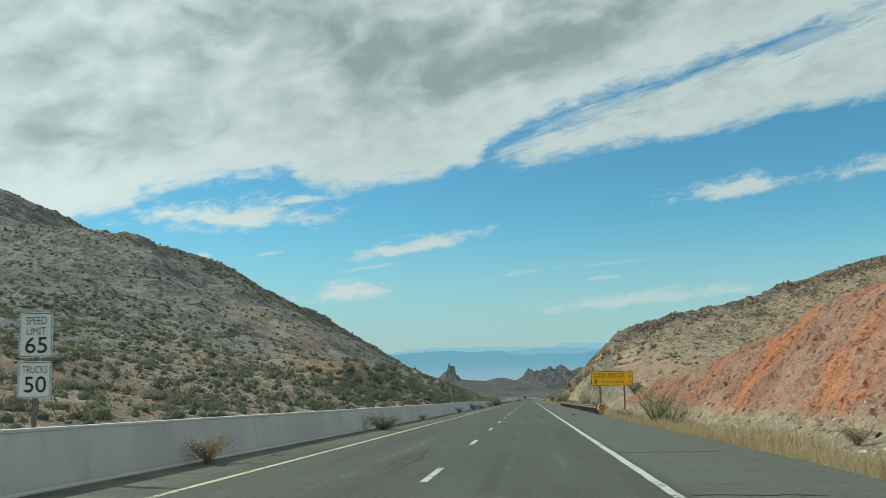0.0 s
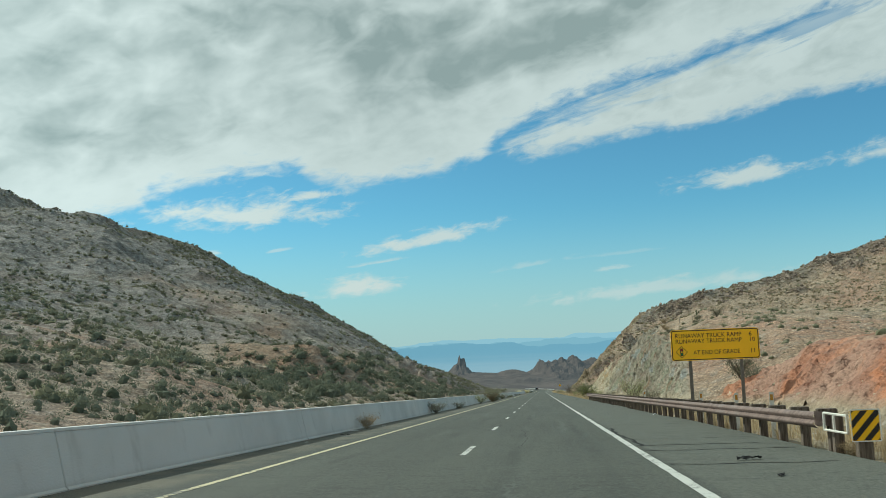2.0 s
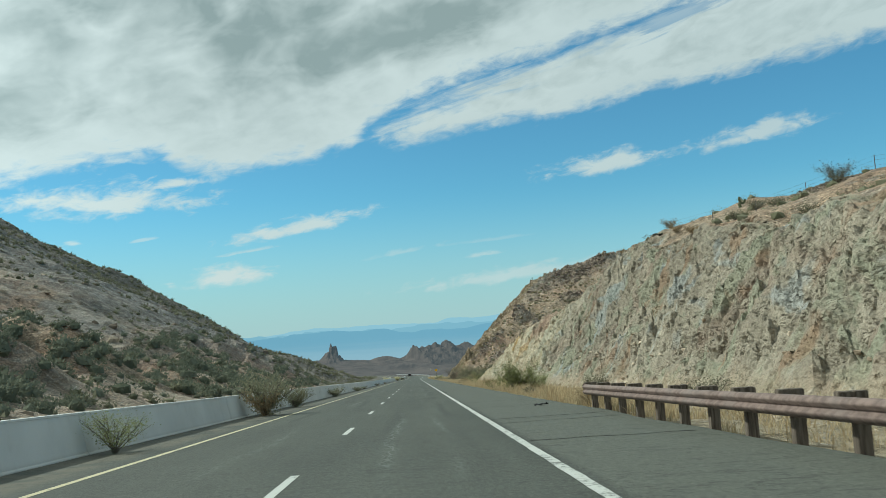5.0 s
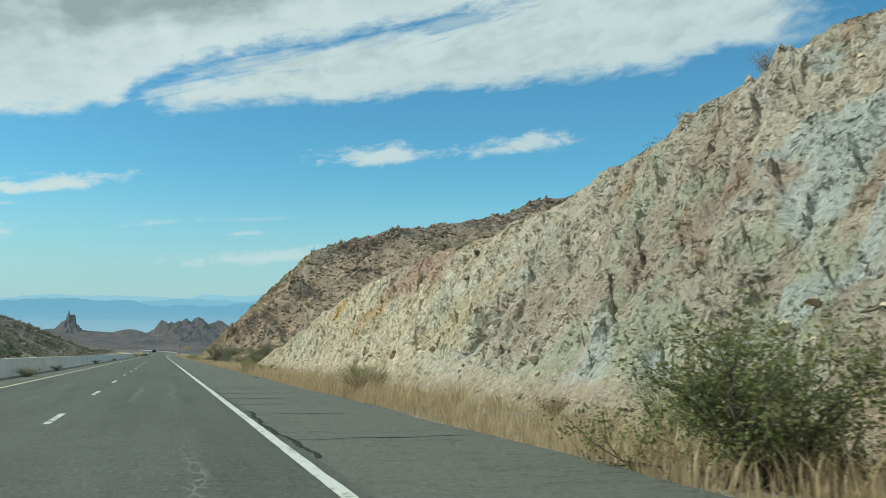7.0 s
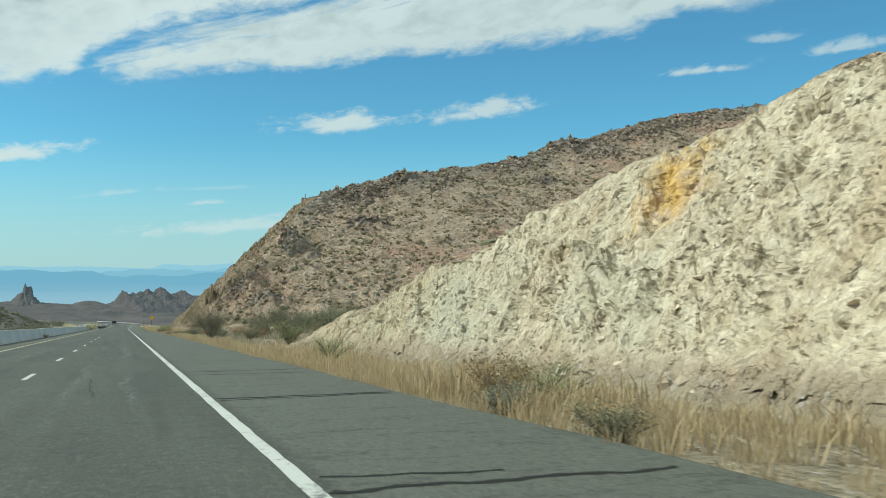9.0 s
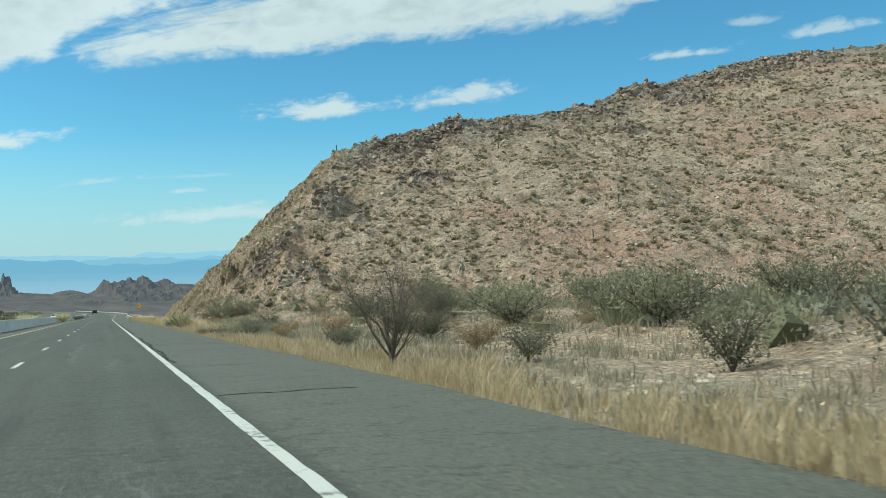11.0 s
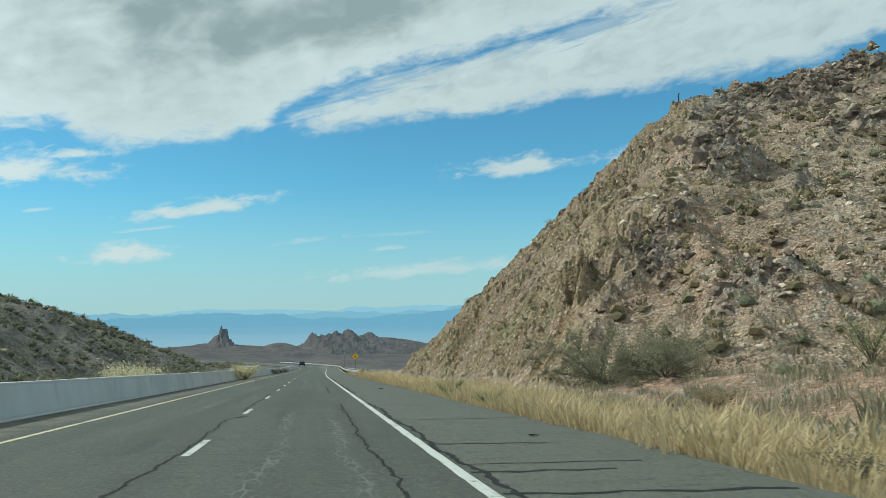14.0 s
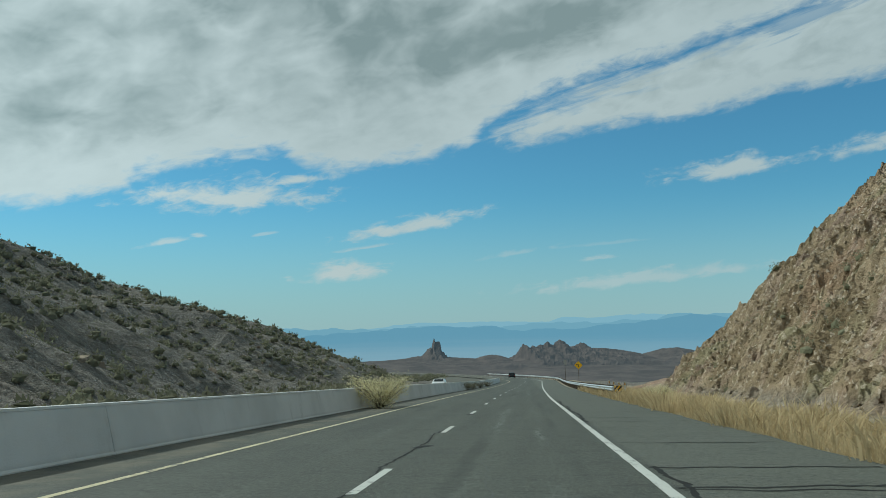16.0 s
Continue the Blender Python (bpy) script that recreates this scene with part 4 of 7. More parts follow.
def box(bm, x0, x1, y0, y1, z0, z1, bevel=0.0, mat=0):
    verts = [bm.verts.new(p) for p in ((x0, y0, z0), (x1, y0, z0), (x1, y1, z0), (x0, y1, z0), (x0, y0, z1), (x1, y0, z1), (x1, y1, z1), (x0, y1, z1))]
    faces = [bm.faces.new([verts[i] for i in q]) for q in ((0, 3, 2, 1), (4, 5, 6, 7), (0, 1, 5, 4), (1, 2, 6, 5), (2, 3, 7, 6), (3, 0, 4, 7))]
    for f in faces:
        f.material_index = mat
    if bevel:
        bmesh.ops.bevel(bm, geom=list({e for f in faces for e in f.edges}), offset=bevel, segments=2, affect="EDGES")
    return verts


def from_arrays(name, verts, faces, smooth=False):
    """A mesh from an (n, 3) array and an (m, 3 or 4) array of corners."""
    me = bpy.data.meshes.new(name)
    verts, faces = np.asarray(verts, np.float32), np.asarray(faces, np.int32)
    k = faces.shape[1]
    me.vertices.add(len(verts))
    me.vertices.foreach_set("co", verts.ravel())
    me.loops.add(faces.size)
    me.loops.foreach_set("vertex_index", faces.ravel())
    me.polygons.add(len(faces))
    me.polygons.foreach_set("loop_start", np.arange(0, faces.size, k, dtype=np.int32))
    me.polygons.foreach_set("use_smooth", np.full(len(faces), smooth))
    me.update(calc_edges=True)
    return me


def grid_faces(ny, nx):
    i = np.arange(ny * nx).reshape(ny, nx)
    return np.stack([i[:-1, :-1], i[:-1, 1:], i[1:, 1:], i[1:, :-1]], -1).reshape(-1, 4)


# ---------------------------------------------------------------- ground
def spaced(*runs):
    out = []
    for a, b, n in runs:
        out.append(np.linspace(a, b, n, endpoint=False))
    return np.concatenate(out + [[runs[-1][1]]])


gx = np.concatenate([-np.geomspace(4700, 350, 26)[:-1], spaced((-350, -60, 66), (-60, -22, 22), (-22, 5, 8), (5, 9, 12), (9, 11, 6), (11, 19.5, 22), (19.5, 30, 26), (30, 70, 50), (70, 220, 54)), np.geomspace(222, 4700, 28)])
gy = np.concatenate([spaced((-120, 0, 30), (0, 130, 110), (130, 312, 220), (312, 330, 24), (330, 430, 70), (430, 560, 190), (560, 1000, 64)), np.geomspace(1010, 4900, 40)])
GX, GY = np.meshgrid(gx, gy)
gz, masks = land(GX, GY)
FADE_FAR = np.clip(1 - (GY - 850) / 250, 0, 1)
FAR_Z = ((850, -36), (1000, -48), (1400, -72), (1750, -88), (2400, -114), (3000, -130), (3600, -137), (5000, -139))
roll_ = 26 * fbm(GX, GY, 420.0, 6, 91, 0.55) * np.clip((GY - 900) / 500, 0, 1) * np.clip((3400 - GY) / 900, 0, 1)
gz = (gz + road_z(GY)) * FADE_FAR + (1 - FADE_FAR) * (tab(GY, FAR_Z) + roll_)
GR = GX - road_x(GY)
gz = gz - 0.33 * np.clip(GR - 13, 0, 110) * np.clip((GY - 575) / 70, 0, 1) * np.clip((1500 - GY) / 300, 0, 1)
FACE_PALE = (11.0, 20.6, 0.068, 130.0, 318.0, 0.13)
FACE_RED = (11.5, 27.0, 0.2, 0.0, 152.0, 0.24)
FACE_BROWN = (13.5, 52.0, 0.22, 440.0, 545.0, 0.25)
# the ground dips away under the finer rock faces
for (fx0, fx1, _, fy0, fy1, _), k in ((FACE_PALE, 1), (FACE_RED, 0), (FACE_BROWN, 2)):
    rim = np.minimum(np.minimum(GX - fx0, fx1 - GX) - 1.0, np.minimum(GY - fy0, fy1 - GY) / 2.0 - 1.0)
    gz = gz - 1.3 * np.clip(masks[k] * 2 - 1.0, 0, 1) * np.clip(rim, 0, 1)
mesh = from_arrays("ground", np.stack([GX, GY, gz], -1).reshape(-1, 3), grid_faces(len(gy), len(gx)))
for key, val in zip(("red_cut", "pale_cut", "brown_cut", "verge", "varnish"), masks):
    a = mesh.attributes.new(key, "FLOAT", "POINT")
    a.data.foreach_set("value", np.ascontiguousarray(val, np.float32).ravel())
ground = part("ground", mesh, GROUND)
tagged(ground, "stony desert ground with red and pale roadside cuts and rocky hills", "ground", kind="structure")


# ---------------------------------------------------------------- broken rock on the cut faces
def rock_face(name, label, x0, x1, dx_, y0, y1, dy_, mask, steep, depth):
    """A finer sheet over a cut: slabs, blocks and splinters standing out from the face, square to it."""
    FX, FY = np.meshgrid(np.arange(x0, x1 + dx_ / 2, dx_), np.arange(y0, y1 + dy_ / 2, dy_))
    z, mk = land(FX, FY)
    s_ = FX * math.hypot(1.0, steep)
    wx = FY + 0.5 * fbm(FY, s_, 3.0, 3, 141)
    ws = s_ + 0.5 * fbm(FY, s_, 3.0, 3, 143)
    up = np.zeros_like(FX)
    for size, amp, tall, slant, seed in ((3.6, 0.30, 1.0, 0.6, 151), (1.8, 0.21, 1.2, 0.45, 153), (0.9, 0.12, 1.3, -0.2, 157), (0.48, 0.075, 1.4, 0.15, 163)):
        patch = np.clip(0.75 + 1.5 * fbm(FY, s_, size * 4, 2, seed + 40), 0.2, 1.5)
        up += amp * patch * blocks(wx + slant * ws, ws * tall, size, seed)
    up += 0.10 * fbm(wx, ws, 0.9, 3, 171, 0.6, True)
    # splintered gullies that lean along the bedding
    split = fbm(wx + 0.9 * ws, (ws - 0.9 * wx) * 0.22, 2.6, 3, 175, 0.55, True)
    up -= 0.95 * np.clip(-split - 0.06, 0, 0.45)
    hold = np.clip(mk[mask] * 1.6 - 0.5, 0, 1)
    rim = np.minimum(np.minimum(FX - x0, x1 - FX) / 0.8, np.minimum(FY - y0, y1 - FY) / 2.0)
    hold = hold * np.clip(rim, 0, 1)
    k = math.hypot(1.0, steep)
    up = up * depth * hold
    mesh = from_arrays(name, np.stack([FX - up * steep / k, FY, z + road_z(FY) + up / k + 0.03], -1).reshape(-1, 3), grid_faces(*FX.shape))
    cell = hold[:-1, :-1].ravel() + hold[1:, 1:].ravel() + hold[1:, :-1].ravel() + hold[:-1, 1:].ravel()
    bm = bmesh.new()
    for key, val in zip(("red_cut", "pale_cut", "brown_cut", "verge", "varnish"), mk):
        mesh.attributes.new(key, "FLOAT", "POINT").data.foreach_set("value", np.ascontiguousarray(val, np.float32).ravel())
    bm.from_mesh(mesh)
    bm.faces.ensure_lookup_table()
    bmesh.ops.delete(bm, geom=[bm.faces[i] for i in np.nonzero(cell <= 0.0)[0]], context="FACES")
    bm.to_mesh(mesh)
    bm.free()
    return tagged(part(name, mesh, GROUND), label, "rock face", kind="structure")


rock_face("rock_face_pale", "pale cream and grey green broken rock face of the roadside cut", *FACE_PALE, 1, 1.5, 1.0)
rock_face("rock_face_red", "red and orange crumbling earth face of the roadside cut", *FACE_RED, 0, 0.8, 0.55)
rock_face("rock_face_brown", "brown rubbly rock face where the road cuts the hill", *FACE_BROWN, 2, 0.97, 0.85)


# ---------------------------------------------------------------- road
def ribbon(name, x0, x1, ys, lift, mat, label, category, parent=None, thick=0.0):
    ys = np.asarray(ys, float)
    xs = np.asarray([x0, x1])
    rows = np.array([[(road_x(y) + x, y, road_z(y) + lift) for x in xs] for y in ys])
    ob = part(name, from_arrays(name, rows.reshape(-1, 3), grid_faces(len(ys), 2)), mat, parent)
    return tagged(ob, label, category, kind="structure") if parent is None else ob


far_y = np.concatenate([np.arange(-120, 500, 10.0), np.arange(500, 1100, 8.0)])
road_ob = ribbon("road", -7.7, 5.2, far_y, 0.0, ASPHALT, "worn grey asphalt carriageway with two lanes and shoulders", "road")
# ragged outer edge of the shoulder
ey = np.arange(-20, 560, 0.6)
edge_x = 5.2 + 0.22 * (fbm(ey, ey * 0, 5.0, 3, 8) + 0.5) + 0.1
rows = np.stack([np.stack([np.full_like(ey, 5.19) + road_x(ey), ey, road_z(ey) - 0.004], -1), np.stack([edge_x + road_x(ey), ey, road_z(ey) - 0.03], -1),
                 np.stack([edge_x + 0.06 + road_x(ey), ey, road_z(ey) - 0.25], -1)], 1)
tagged(part("pavement_edge", from_arrays("pavement_edge", rows.reshape(-1, 3), grid_faces(len(ey), 3)), ASPHALT), "broken asphalt edge of the shoulder beside dry grass", "road edge", kind="structure")
ribbon("opposite_road", -21.5, -8.3, far_y, -0.10, ASPHALT, "grey asphalt carriageway for oncoming traffic beyond the barrier", "road")
ly = np.concatenate([np.arange(-10, 520, 0.22), np.arange(520, 1100, 8.0)])
frayed = [0.018 * fbm(ly, ly * 0 + k, 0.5, 2, 70 + k) for k in (1, 2)]
rows = np.stack([np.stack([road_x(ly) + LANE / 2 + side * 0.078 + fr, ly, road_z(ly) + 0.005], -1) for side, fr in zip((-1, 1), frayed)], 1)
tagged(part("edge_line", from_arrays("edge_line", rows.reshape(-1, 3), grid_faces(len(ly), 2)), WHITE_PAINT), "worn white edge line on asphalt", "road marking", kind="structure")
ribbon("median_line", -1.5 * LANE - 0.07, -1.5 * LANE + 0.07, far_y, 0.005, YELLOW_PAINT, "faded yellow line along the median shoulder", "road marking")
for k in range(-3, 70):
    y0 = 7.57 + 12.19 * k
    dash = ribbon("lane_dash", -LANE / 2 - 0.065, -LANE / 2 + 0.065, [y0, y0 + 1.5, y0 + 3.05], 0.005, WHITE_PAINT, "short white lane dash on worn asphalt", "road marking")
    dash["group"] = "lane dashes"

# sealed cracks: dark strips across the shoulder, wandering ones along the lanes
rng = random.Random(7)


def strip(points, width, lift, mat, label):
    pts = [Vector(p) for p in points]
    verts, faces = [], []
    for i, p in enumerate(pts):
        d = (pts[min(i + 1, len(pts) - 1)] - pts[max(i - 1, 0)])
        n = Vector((-d.y, d.x, 0)).normalized() * width * (0.6 + 0.8 * rng.random()) / 2
        for q in (p - n, p + n):
            verts.append((q.x + float(road_x(q.y)), q.y, float(road_z(q.y)) + lift))
        if i:
            faces.append((2 * i - 2, 2 * i - 1, 2 * i + 1, 2 * i))
    ob = part("sealed_crack", from_arrays("sealed_crack", verts, faces), mat)
    return tagged(ob, label, "crack seal", "sealed cracks", "structure")


for y in np.arange(10, 520, 8.3):
    y += rng.uniform(-1.4, 1.4)
    x1 = 5.0 if rng.random() < 0.6 else rng.uniform(3.0, 4.8)
    n = 14
    slope, amp = rng.uniform(-0.10, 0.10), rng.uniform(0.03, 0.1)
    pts = [(2.0 + (x1 - 2.0) * i / n, y + slope * (i / n) * 3 + amp * math.sin(i * 0.9 + y) + rng.uniform(-0.02, 0.02), 0) for i in range(n + 1)]
    strip(pts, rng.uniform(0.05, 0.09), 0.004, TAR, "dark sealed crack across the asphalt shoulder")
for y0, length, x0, mat, width in [(rng.uniform(5, 500), rng.uniform(3, 12), rng.choice((-0.5, 0.35, 0.9, -0.2, -2.3, -4.2, -3.0)) + rng.uniform(-0.25, 0.25),
                                    rng.choice((TAR, OLD_TAR, OLD_TAR, OLD_TAR)), rng.uniform(0.012, 0.026)) for _ in range(60)]:
    n = int(length / 0.12)
    ph = rng.uniform(0, 9)
    pts, dx = [], 0.0
    for i in range(n):
        dx = dx * 0.9 + rng.uniform(-0.03, 0.03)
        pts.append((x0 + 0.16 * math.sin(i * 0.05 + ph) + dx, y0 + i * 0.12, 0))
    strip(pts, width, 0.004, mat, "wandering sealed crack along the lane" if mat is TAR else "worn pale sealed crack along the lane")
# the looped seal and the long dark one on the shoulder
strip([(2.0 + i * 0.1, 377.5 - 0.018 * i + 0.03 * math.sin(i), 0) for i in range(29)], 0.05, 0.0045, TAR, "dark sealed crack across the asphalt shoulder")
strip([(3.65 + 0.46 * math.cos(i * 0.262), 377.05 + 0.42 * math.sin(i * 0.262), 0) for i in range(25)], 0.06, 0.005, TAR, "dark looped crack seal on the asphalt shoulder")
for y, xe in ((80.4, 4.9), (82.2, 4.6), (168.6, 5.1), (220.5, 3.3), (223.5, 4.85), (231.1, 4.7), (247.15, 4.8), (250.68, 3.7), (254.6, 4.3), (258.5, 5.0), (267.8, 5.1), (277.0, 5.1), (348.95, 5.15), (354.2, 5.1), (363.8, 5.1),
              (371.5, 4.7), (384.5, 4.9), (404.8, 5.0), (406.8, 3.8), (410.8, 3.9), (459.1, 5.1), (461.4, 5.1), (477.9, 4.2)):
    bow, ph = rng.uniform(-0.25, 0.25), rng.uniform(0, 6)
    strip([(1.95 + (xe - 1.95) * i / 22, y + bow * (i / 22 - 0.5) + 0.05 * math.sin(i * 0.7 + ph) + rng.uniform(-0.035, 0.035), 0) for i in range(23)], 0.11, 0.0045, TAR, "dark sealed crack across the asphalt shoulder")
for y0, length, x0 in ((392, 28, -1.98), (424, 18, -2.0), (452, 20, -1.95), (398, 30, 0.95), (440, 16, 0.9)):
    pts, dx = [], 0.0
    for i in range(int(length / 0.14)):
        dx = dx * 0.93 + rng.uniform(-0.035, 0.035)
        pts.append((x0 + dx, y0 + i * 0.14, 0))
    strip(pts, 0.045, 0.0042, TAR, "dark ragged crack along the lane")
# short dark tar blots beside the lane dashes
for y in (33.0, 44.6, 70.5, 96.0, 151.0, 205.3, 261.4, 318.0, 366.0, 420.0, 465.7, 482.0):
    strip([(-1.9 + 0.03 * rng.uniform(-1, 1) + 0.03 * i, y + i * 0.12, 0) for i in range(7)], 0.2, 0.0045, TAR, "small dark tar blot beside a lane dash")
for y0, length in ((336, 26), (372, 18), (398, 30), (440, 22), (208, 10), (82, 10), (475, 26)):
    n = int(length / 0.15)
    pts = [(2.03 + 0.06 * math.sin(i * 0.11 + y0) + 0.03 * math.sin(i * 0.45) + rng.uniform(-0.02, 0.03), y0 + i * 0.15, 0) for i in range(n)]
    strip(pts, 0.085, 0.0035, TAR, "dark tar patch beside the white edge line")


# ---------------------------------------------------------------- concrete median barrier
def barrier_unit(y0, y1):
    ob = thing("concrete_barrier", Matrix.Identity(4), "tall grey concrete median barrier, stained, beside the road", "barrier", "median barrier units")
    ys = np.linspace(y0 + 0.012, y1 - 0.012, max(2, int((y1 - y0) / 5) + 1))
    prof = [(-7.55, -0.12), (-7.56, 0.02), (-7.60, 0.06), (-7.79, 0.92), (-7.82, 0.955), (-8.08, 0.955), (-8.11, 0.92), (-8.30, 0.06), (-8.34, 0.02), (-8.35, -0.12)]
    rows = np.array([[(float(road_x(y)) + px, y, float(road_z(y)) + pz) for px, pz in prof] for y in ys])
    n = len(prof)
    faces = [tuple(f) for f in grid_faces(len(ys), n)]
    me = bpy.data.meshes.new("wall")
    me.from_pydata([tuple(v) for v in rows.reshape(-1, 3)], [], [tuple(int(a) for a in f[::-1]) for f in faces] + [tuple(range(n)), tuple(range((len(ys) - 1) * n, len(ys) * n))[::-1]])
    part("wall", me, CONCRETE, ob)
    cap = np.array([[(float(road_x(y)) + px, y, float(road_z(y)) + pz) for px, pz in ((-7.783, 0.925), (-7.80, 0.972), (-8.10, 0.972), (-8.117, 0.925))] for y in ys])
    part("coping", from_arrays("coping", cap.reshape(-1, 3), grid_faces(len(ys), 4)[:, ::-1]), CAP, ob, "pale worn top edge of the barrier")


for k in range(0, 48):
    barrier_unit(-60 + k * 15.0, -45 + k * 15.0)


# ---------------------------------------------------------------- guardrails
RAIL = [(0.0, 0.385), (0.045, 0.415), (0.085, 0.455), (0.085, 0.485), (0.02, 0.53), (0.02, 0.56), (0.085, 0.605), (0.085, 0.635), (0.045, 0.675), (0.0, 0.70)]


def guardrail(name, x, y0, y1, steel, posts_mat, block_mat, label, spacing=1.905):
    ob = thing(name, Matrix.Identity(4), label, "guardrail", "guardrails")
    ys = np.arange(y0, y1 + 0.1, spacing)
    prof = [(-a, b) for a, b in RAIL] + [(-a + 0.012, b) for a, b in RAIL[::-1]]
    rows = np.array([[(float(road_x(y)) + x + px, y, float(road_z(y)) + pz) for px, pz in prof + prof[:1]] for y in ys])
    part("rail", from_arrays("rail", rows.reshape(-1, 3), grid_faces(len(ys), len(prof) + 1), True), steel, ob, "ribbed steel beam")
    post = block = None
    for y in ys:
        m = Matrix.Translation((float(road_x(y)) + x, y, float(road_z(y))))
        if post is None:
            bm = bmesh.new()
            box(bm, 0.20, 0.38, -0.09, 0.09, -0.6, 0.76, 0.012)
            post = part("post", bm, posts_mat, ob)
            bm = bmesh.new()
            box(bm, 0.005, 0.197, -0.085, 0.085, 0.42, 0.76, 0.01)
            block = part("spacer_block", bm, block_mat, ob)
            post.matrix_basis = block.matrix_basis = m
        else:
            for src in (post, block):
                o = src.copy()
                scene.collection.objects.link(o)
                o.parent, o.matrix_basis = ob, m
    # rounded end shoe
    for y, s in ((ys[0], -1), (ys[-1], 1)):
        bm = bmesh.new()
        for i in range(7):
            a = math.pi * i / 6 / 2
            for z in (0.44, 0.72):
                bm.verts.new((float(road_x(y)) + x - 0.05 + 0.30 * (1 - math.cos(a)), y + s * 0.32 * math.sin(a), float(road_z(y)) + z))
        bm.verts.ensure_lookup_table()
        for i in range(6):
            bm.faces.new([bm.verts[j] for j in (2 * i, 2 * i + 1, 2 * i + 3, 2 * i + 2)])
        bmesh.ops.solidify(bm, geom=bm.faces[:], thickness=0.02)
        part("end_shoe", bm, steel, ob)
    return ob


guardrail("guardrail", 5.28, 80.0, 172.45, RUST, WOOD, WOOD, "rusty brown steel guardrail on dark timber posts along the shoulder", 1.925)

guardrail("guardrail", 5.7, 506.0, 765.0, ZINC, WOOD, WOOD, "bright galvanised guardrail curving along the outer edge of the bend", 3.81)


def rounded_panel(bm, w, h, r, depth, y=0.0, mat=0, seg=5):
    """An upright panel in the xz plane, centred, facing -y."""
    ring = []
    for cx, cz, a0 in ((w / 2 - r, h / 2 - r, 0), (-w / 2 + r, h / 2 - r, 90), (-w / 2 + r, -h / 2 + r, 180), (w / 2 - r, -h / 2 + r, 270)):
        for i in range(seg + 1):
            a = radians(a0 + 90 * i / seg)
            ring.append((cx + r * math.cos(a), cz + r * math.sin(a)))
    front = [bm.verts.new((a, y, b)) for a, b in ring]
    back = [bm.verts.new((a, y + depth, b)) for a, b in ring]
    bm.faces.new(front[::-1]).material_index = mat
    bm.faces.new(back).material_index = mat
    for i in range(len(ring)):
        j = (i + 1) % len(ring)
        bm.faces.new((front[i], front[j], back[j], back[i])).material_index = mat
    bmesh.ops.recalc_face_normals(bm, faces=bm.faces[:])


def frame_ring(bm, w, h, r, line, y):
    """A thin rounded frame line."""
    def ring(w, h, r):
        return [(cx + r * math.cos(radians(a0 + 18 * i)), cz + r * math.sin(radians(a0 + 18 * i)))
                for cx, cz, a0 in ((w / 2 - r, h / 2 - r, 0), (-w / 2 + r, h / 2 - r, 90), (-w / 2 + r, -h / 2 + r, 180), (w / 2 - r, -h / 2 + r, 270)) for i in range(6)]
    a = [bm.verts.new((p, y, q)) for p, q in ring(w, h, r)]
    b = [bm.verts.new((p, y, q)) for p, q in ring(w - 2 * line, h - 2 * line, max(r - line, 0.01))]
    for i in range(len(a)):
        j = (i + 1) % len(a)
        bm.faces.new((a[j], a[i], b[i], b[j]))


def lettering(text, size, width, x, y, z, mat, parent, align="LEFT", bold=0.0):
    cu = bpy.data.curves.new("text", "FONT")
    cu.body, cu.size, cu.align_x, cu.align_y, cu.offset = text, size, align, "CENTER", bold
    tmp = bpy.data.objects.new("text", cu)
    scene.collection.objects.link(tmp)
    bpy.context.view_layer.update()
    me = bpy.data.meshes.new_from_object(tmp.evaluated_get(bpy.context.evaluated_depsgraph_get()))
    bpy.data.objects.remove(tmp)
    co = np.empty(len(me.vertices) * 3, np.float32)
    me.vertices.foreach_get("co", co)
    co = co.reshape(-1, 3)
    span = co[:, 0].max() - co[:, 0].min()
    k = width / span if width else 1.0
    out = np.stack([co[:, 0] * k + x, np.full(len(co), y, np.float32), co[:, 1] + z], -1)
    me.vertices.foreach_set("co", out.ravel())
    me.update()
    me.materials.clear()
    return part("lettering", me, mat, parent)


# large yellow sign for truck drivers
sy = 112.5
sz = float(road_z(sy))
sign = thing("truck_ramp_sign", pose(9.47, sy, sz, 0, 0, 6), "large yellow sign listing runaway truck ramps on two steel posts", "road sign")
bm = bmesh.new()
rounded_panel(bm, 4.84, 1.68, 0.16, 0.03)
panel = part("panel", bm, SIGN_YELLOW, sign, "yellow panel with black border and letters")
panel.matrix_basis = Matrix.Translation((0, 0, 3.46))
bm = bmesh.new()
frame_ring(bm, 4.78, 1.62, 0.14, 0.045, -0.004)
part("border", bm, SIGN_BLACK, panel, "black border line")
for z, t, n in ((0.50, "RUNAWAY TRUCK RAMP", "6"), (0.20, "RUNAWAY TRUCK RAMP", "10")):
    lettering(t, 0.33, 3.62, -2.18, -0.006, z, SIGN_BLACK, panel, bold=0.0)
    lettering(n, 0.33, 0.26 if n == "10" else 0.15, 1.86, -0.006, z, SIGN_BLACK, panel, bold=0.0)
lettering("AT END OF GRADE", 0.33, 2.55, -1.22, -0.006, -0.42, SIGN_BLACK, panel, bold=0.0)
lettering("11", 0.33, 0.2, 1.88, -0.006, -0.42, SIGN_BLACK, panel, bold=0.0)
bm = bmesh.new()
for r0, r1 in ((0.33, 0.30),):
    a = [bm.verts.new((r0 * math.cos(radians(90 * i)), -0.006, r0 * math.sin(radians(90 * i)))) for i in range(4)]
    b = [bm.verts.new((r1 * math.cos(radians(90 * i)), -0.006, r1 * math.sin(radians(90 * i)))) for i in range(4)]
    for i in range(4):
        j = (i + 1) % 4
        bm.faces.new((a[j], a[i], b[i], b[j]))
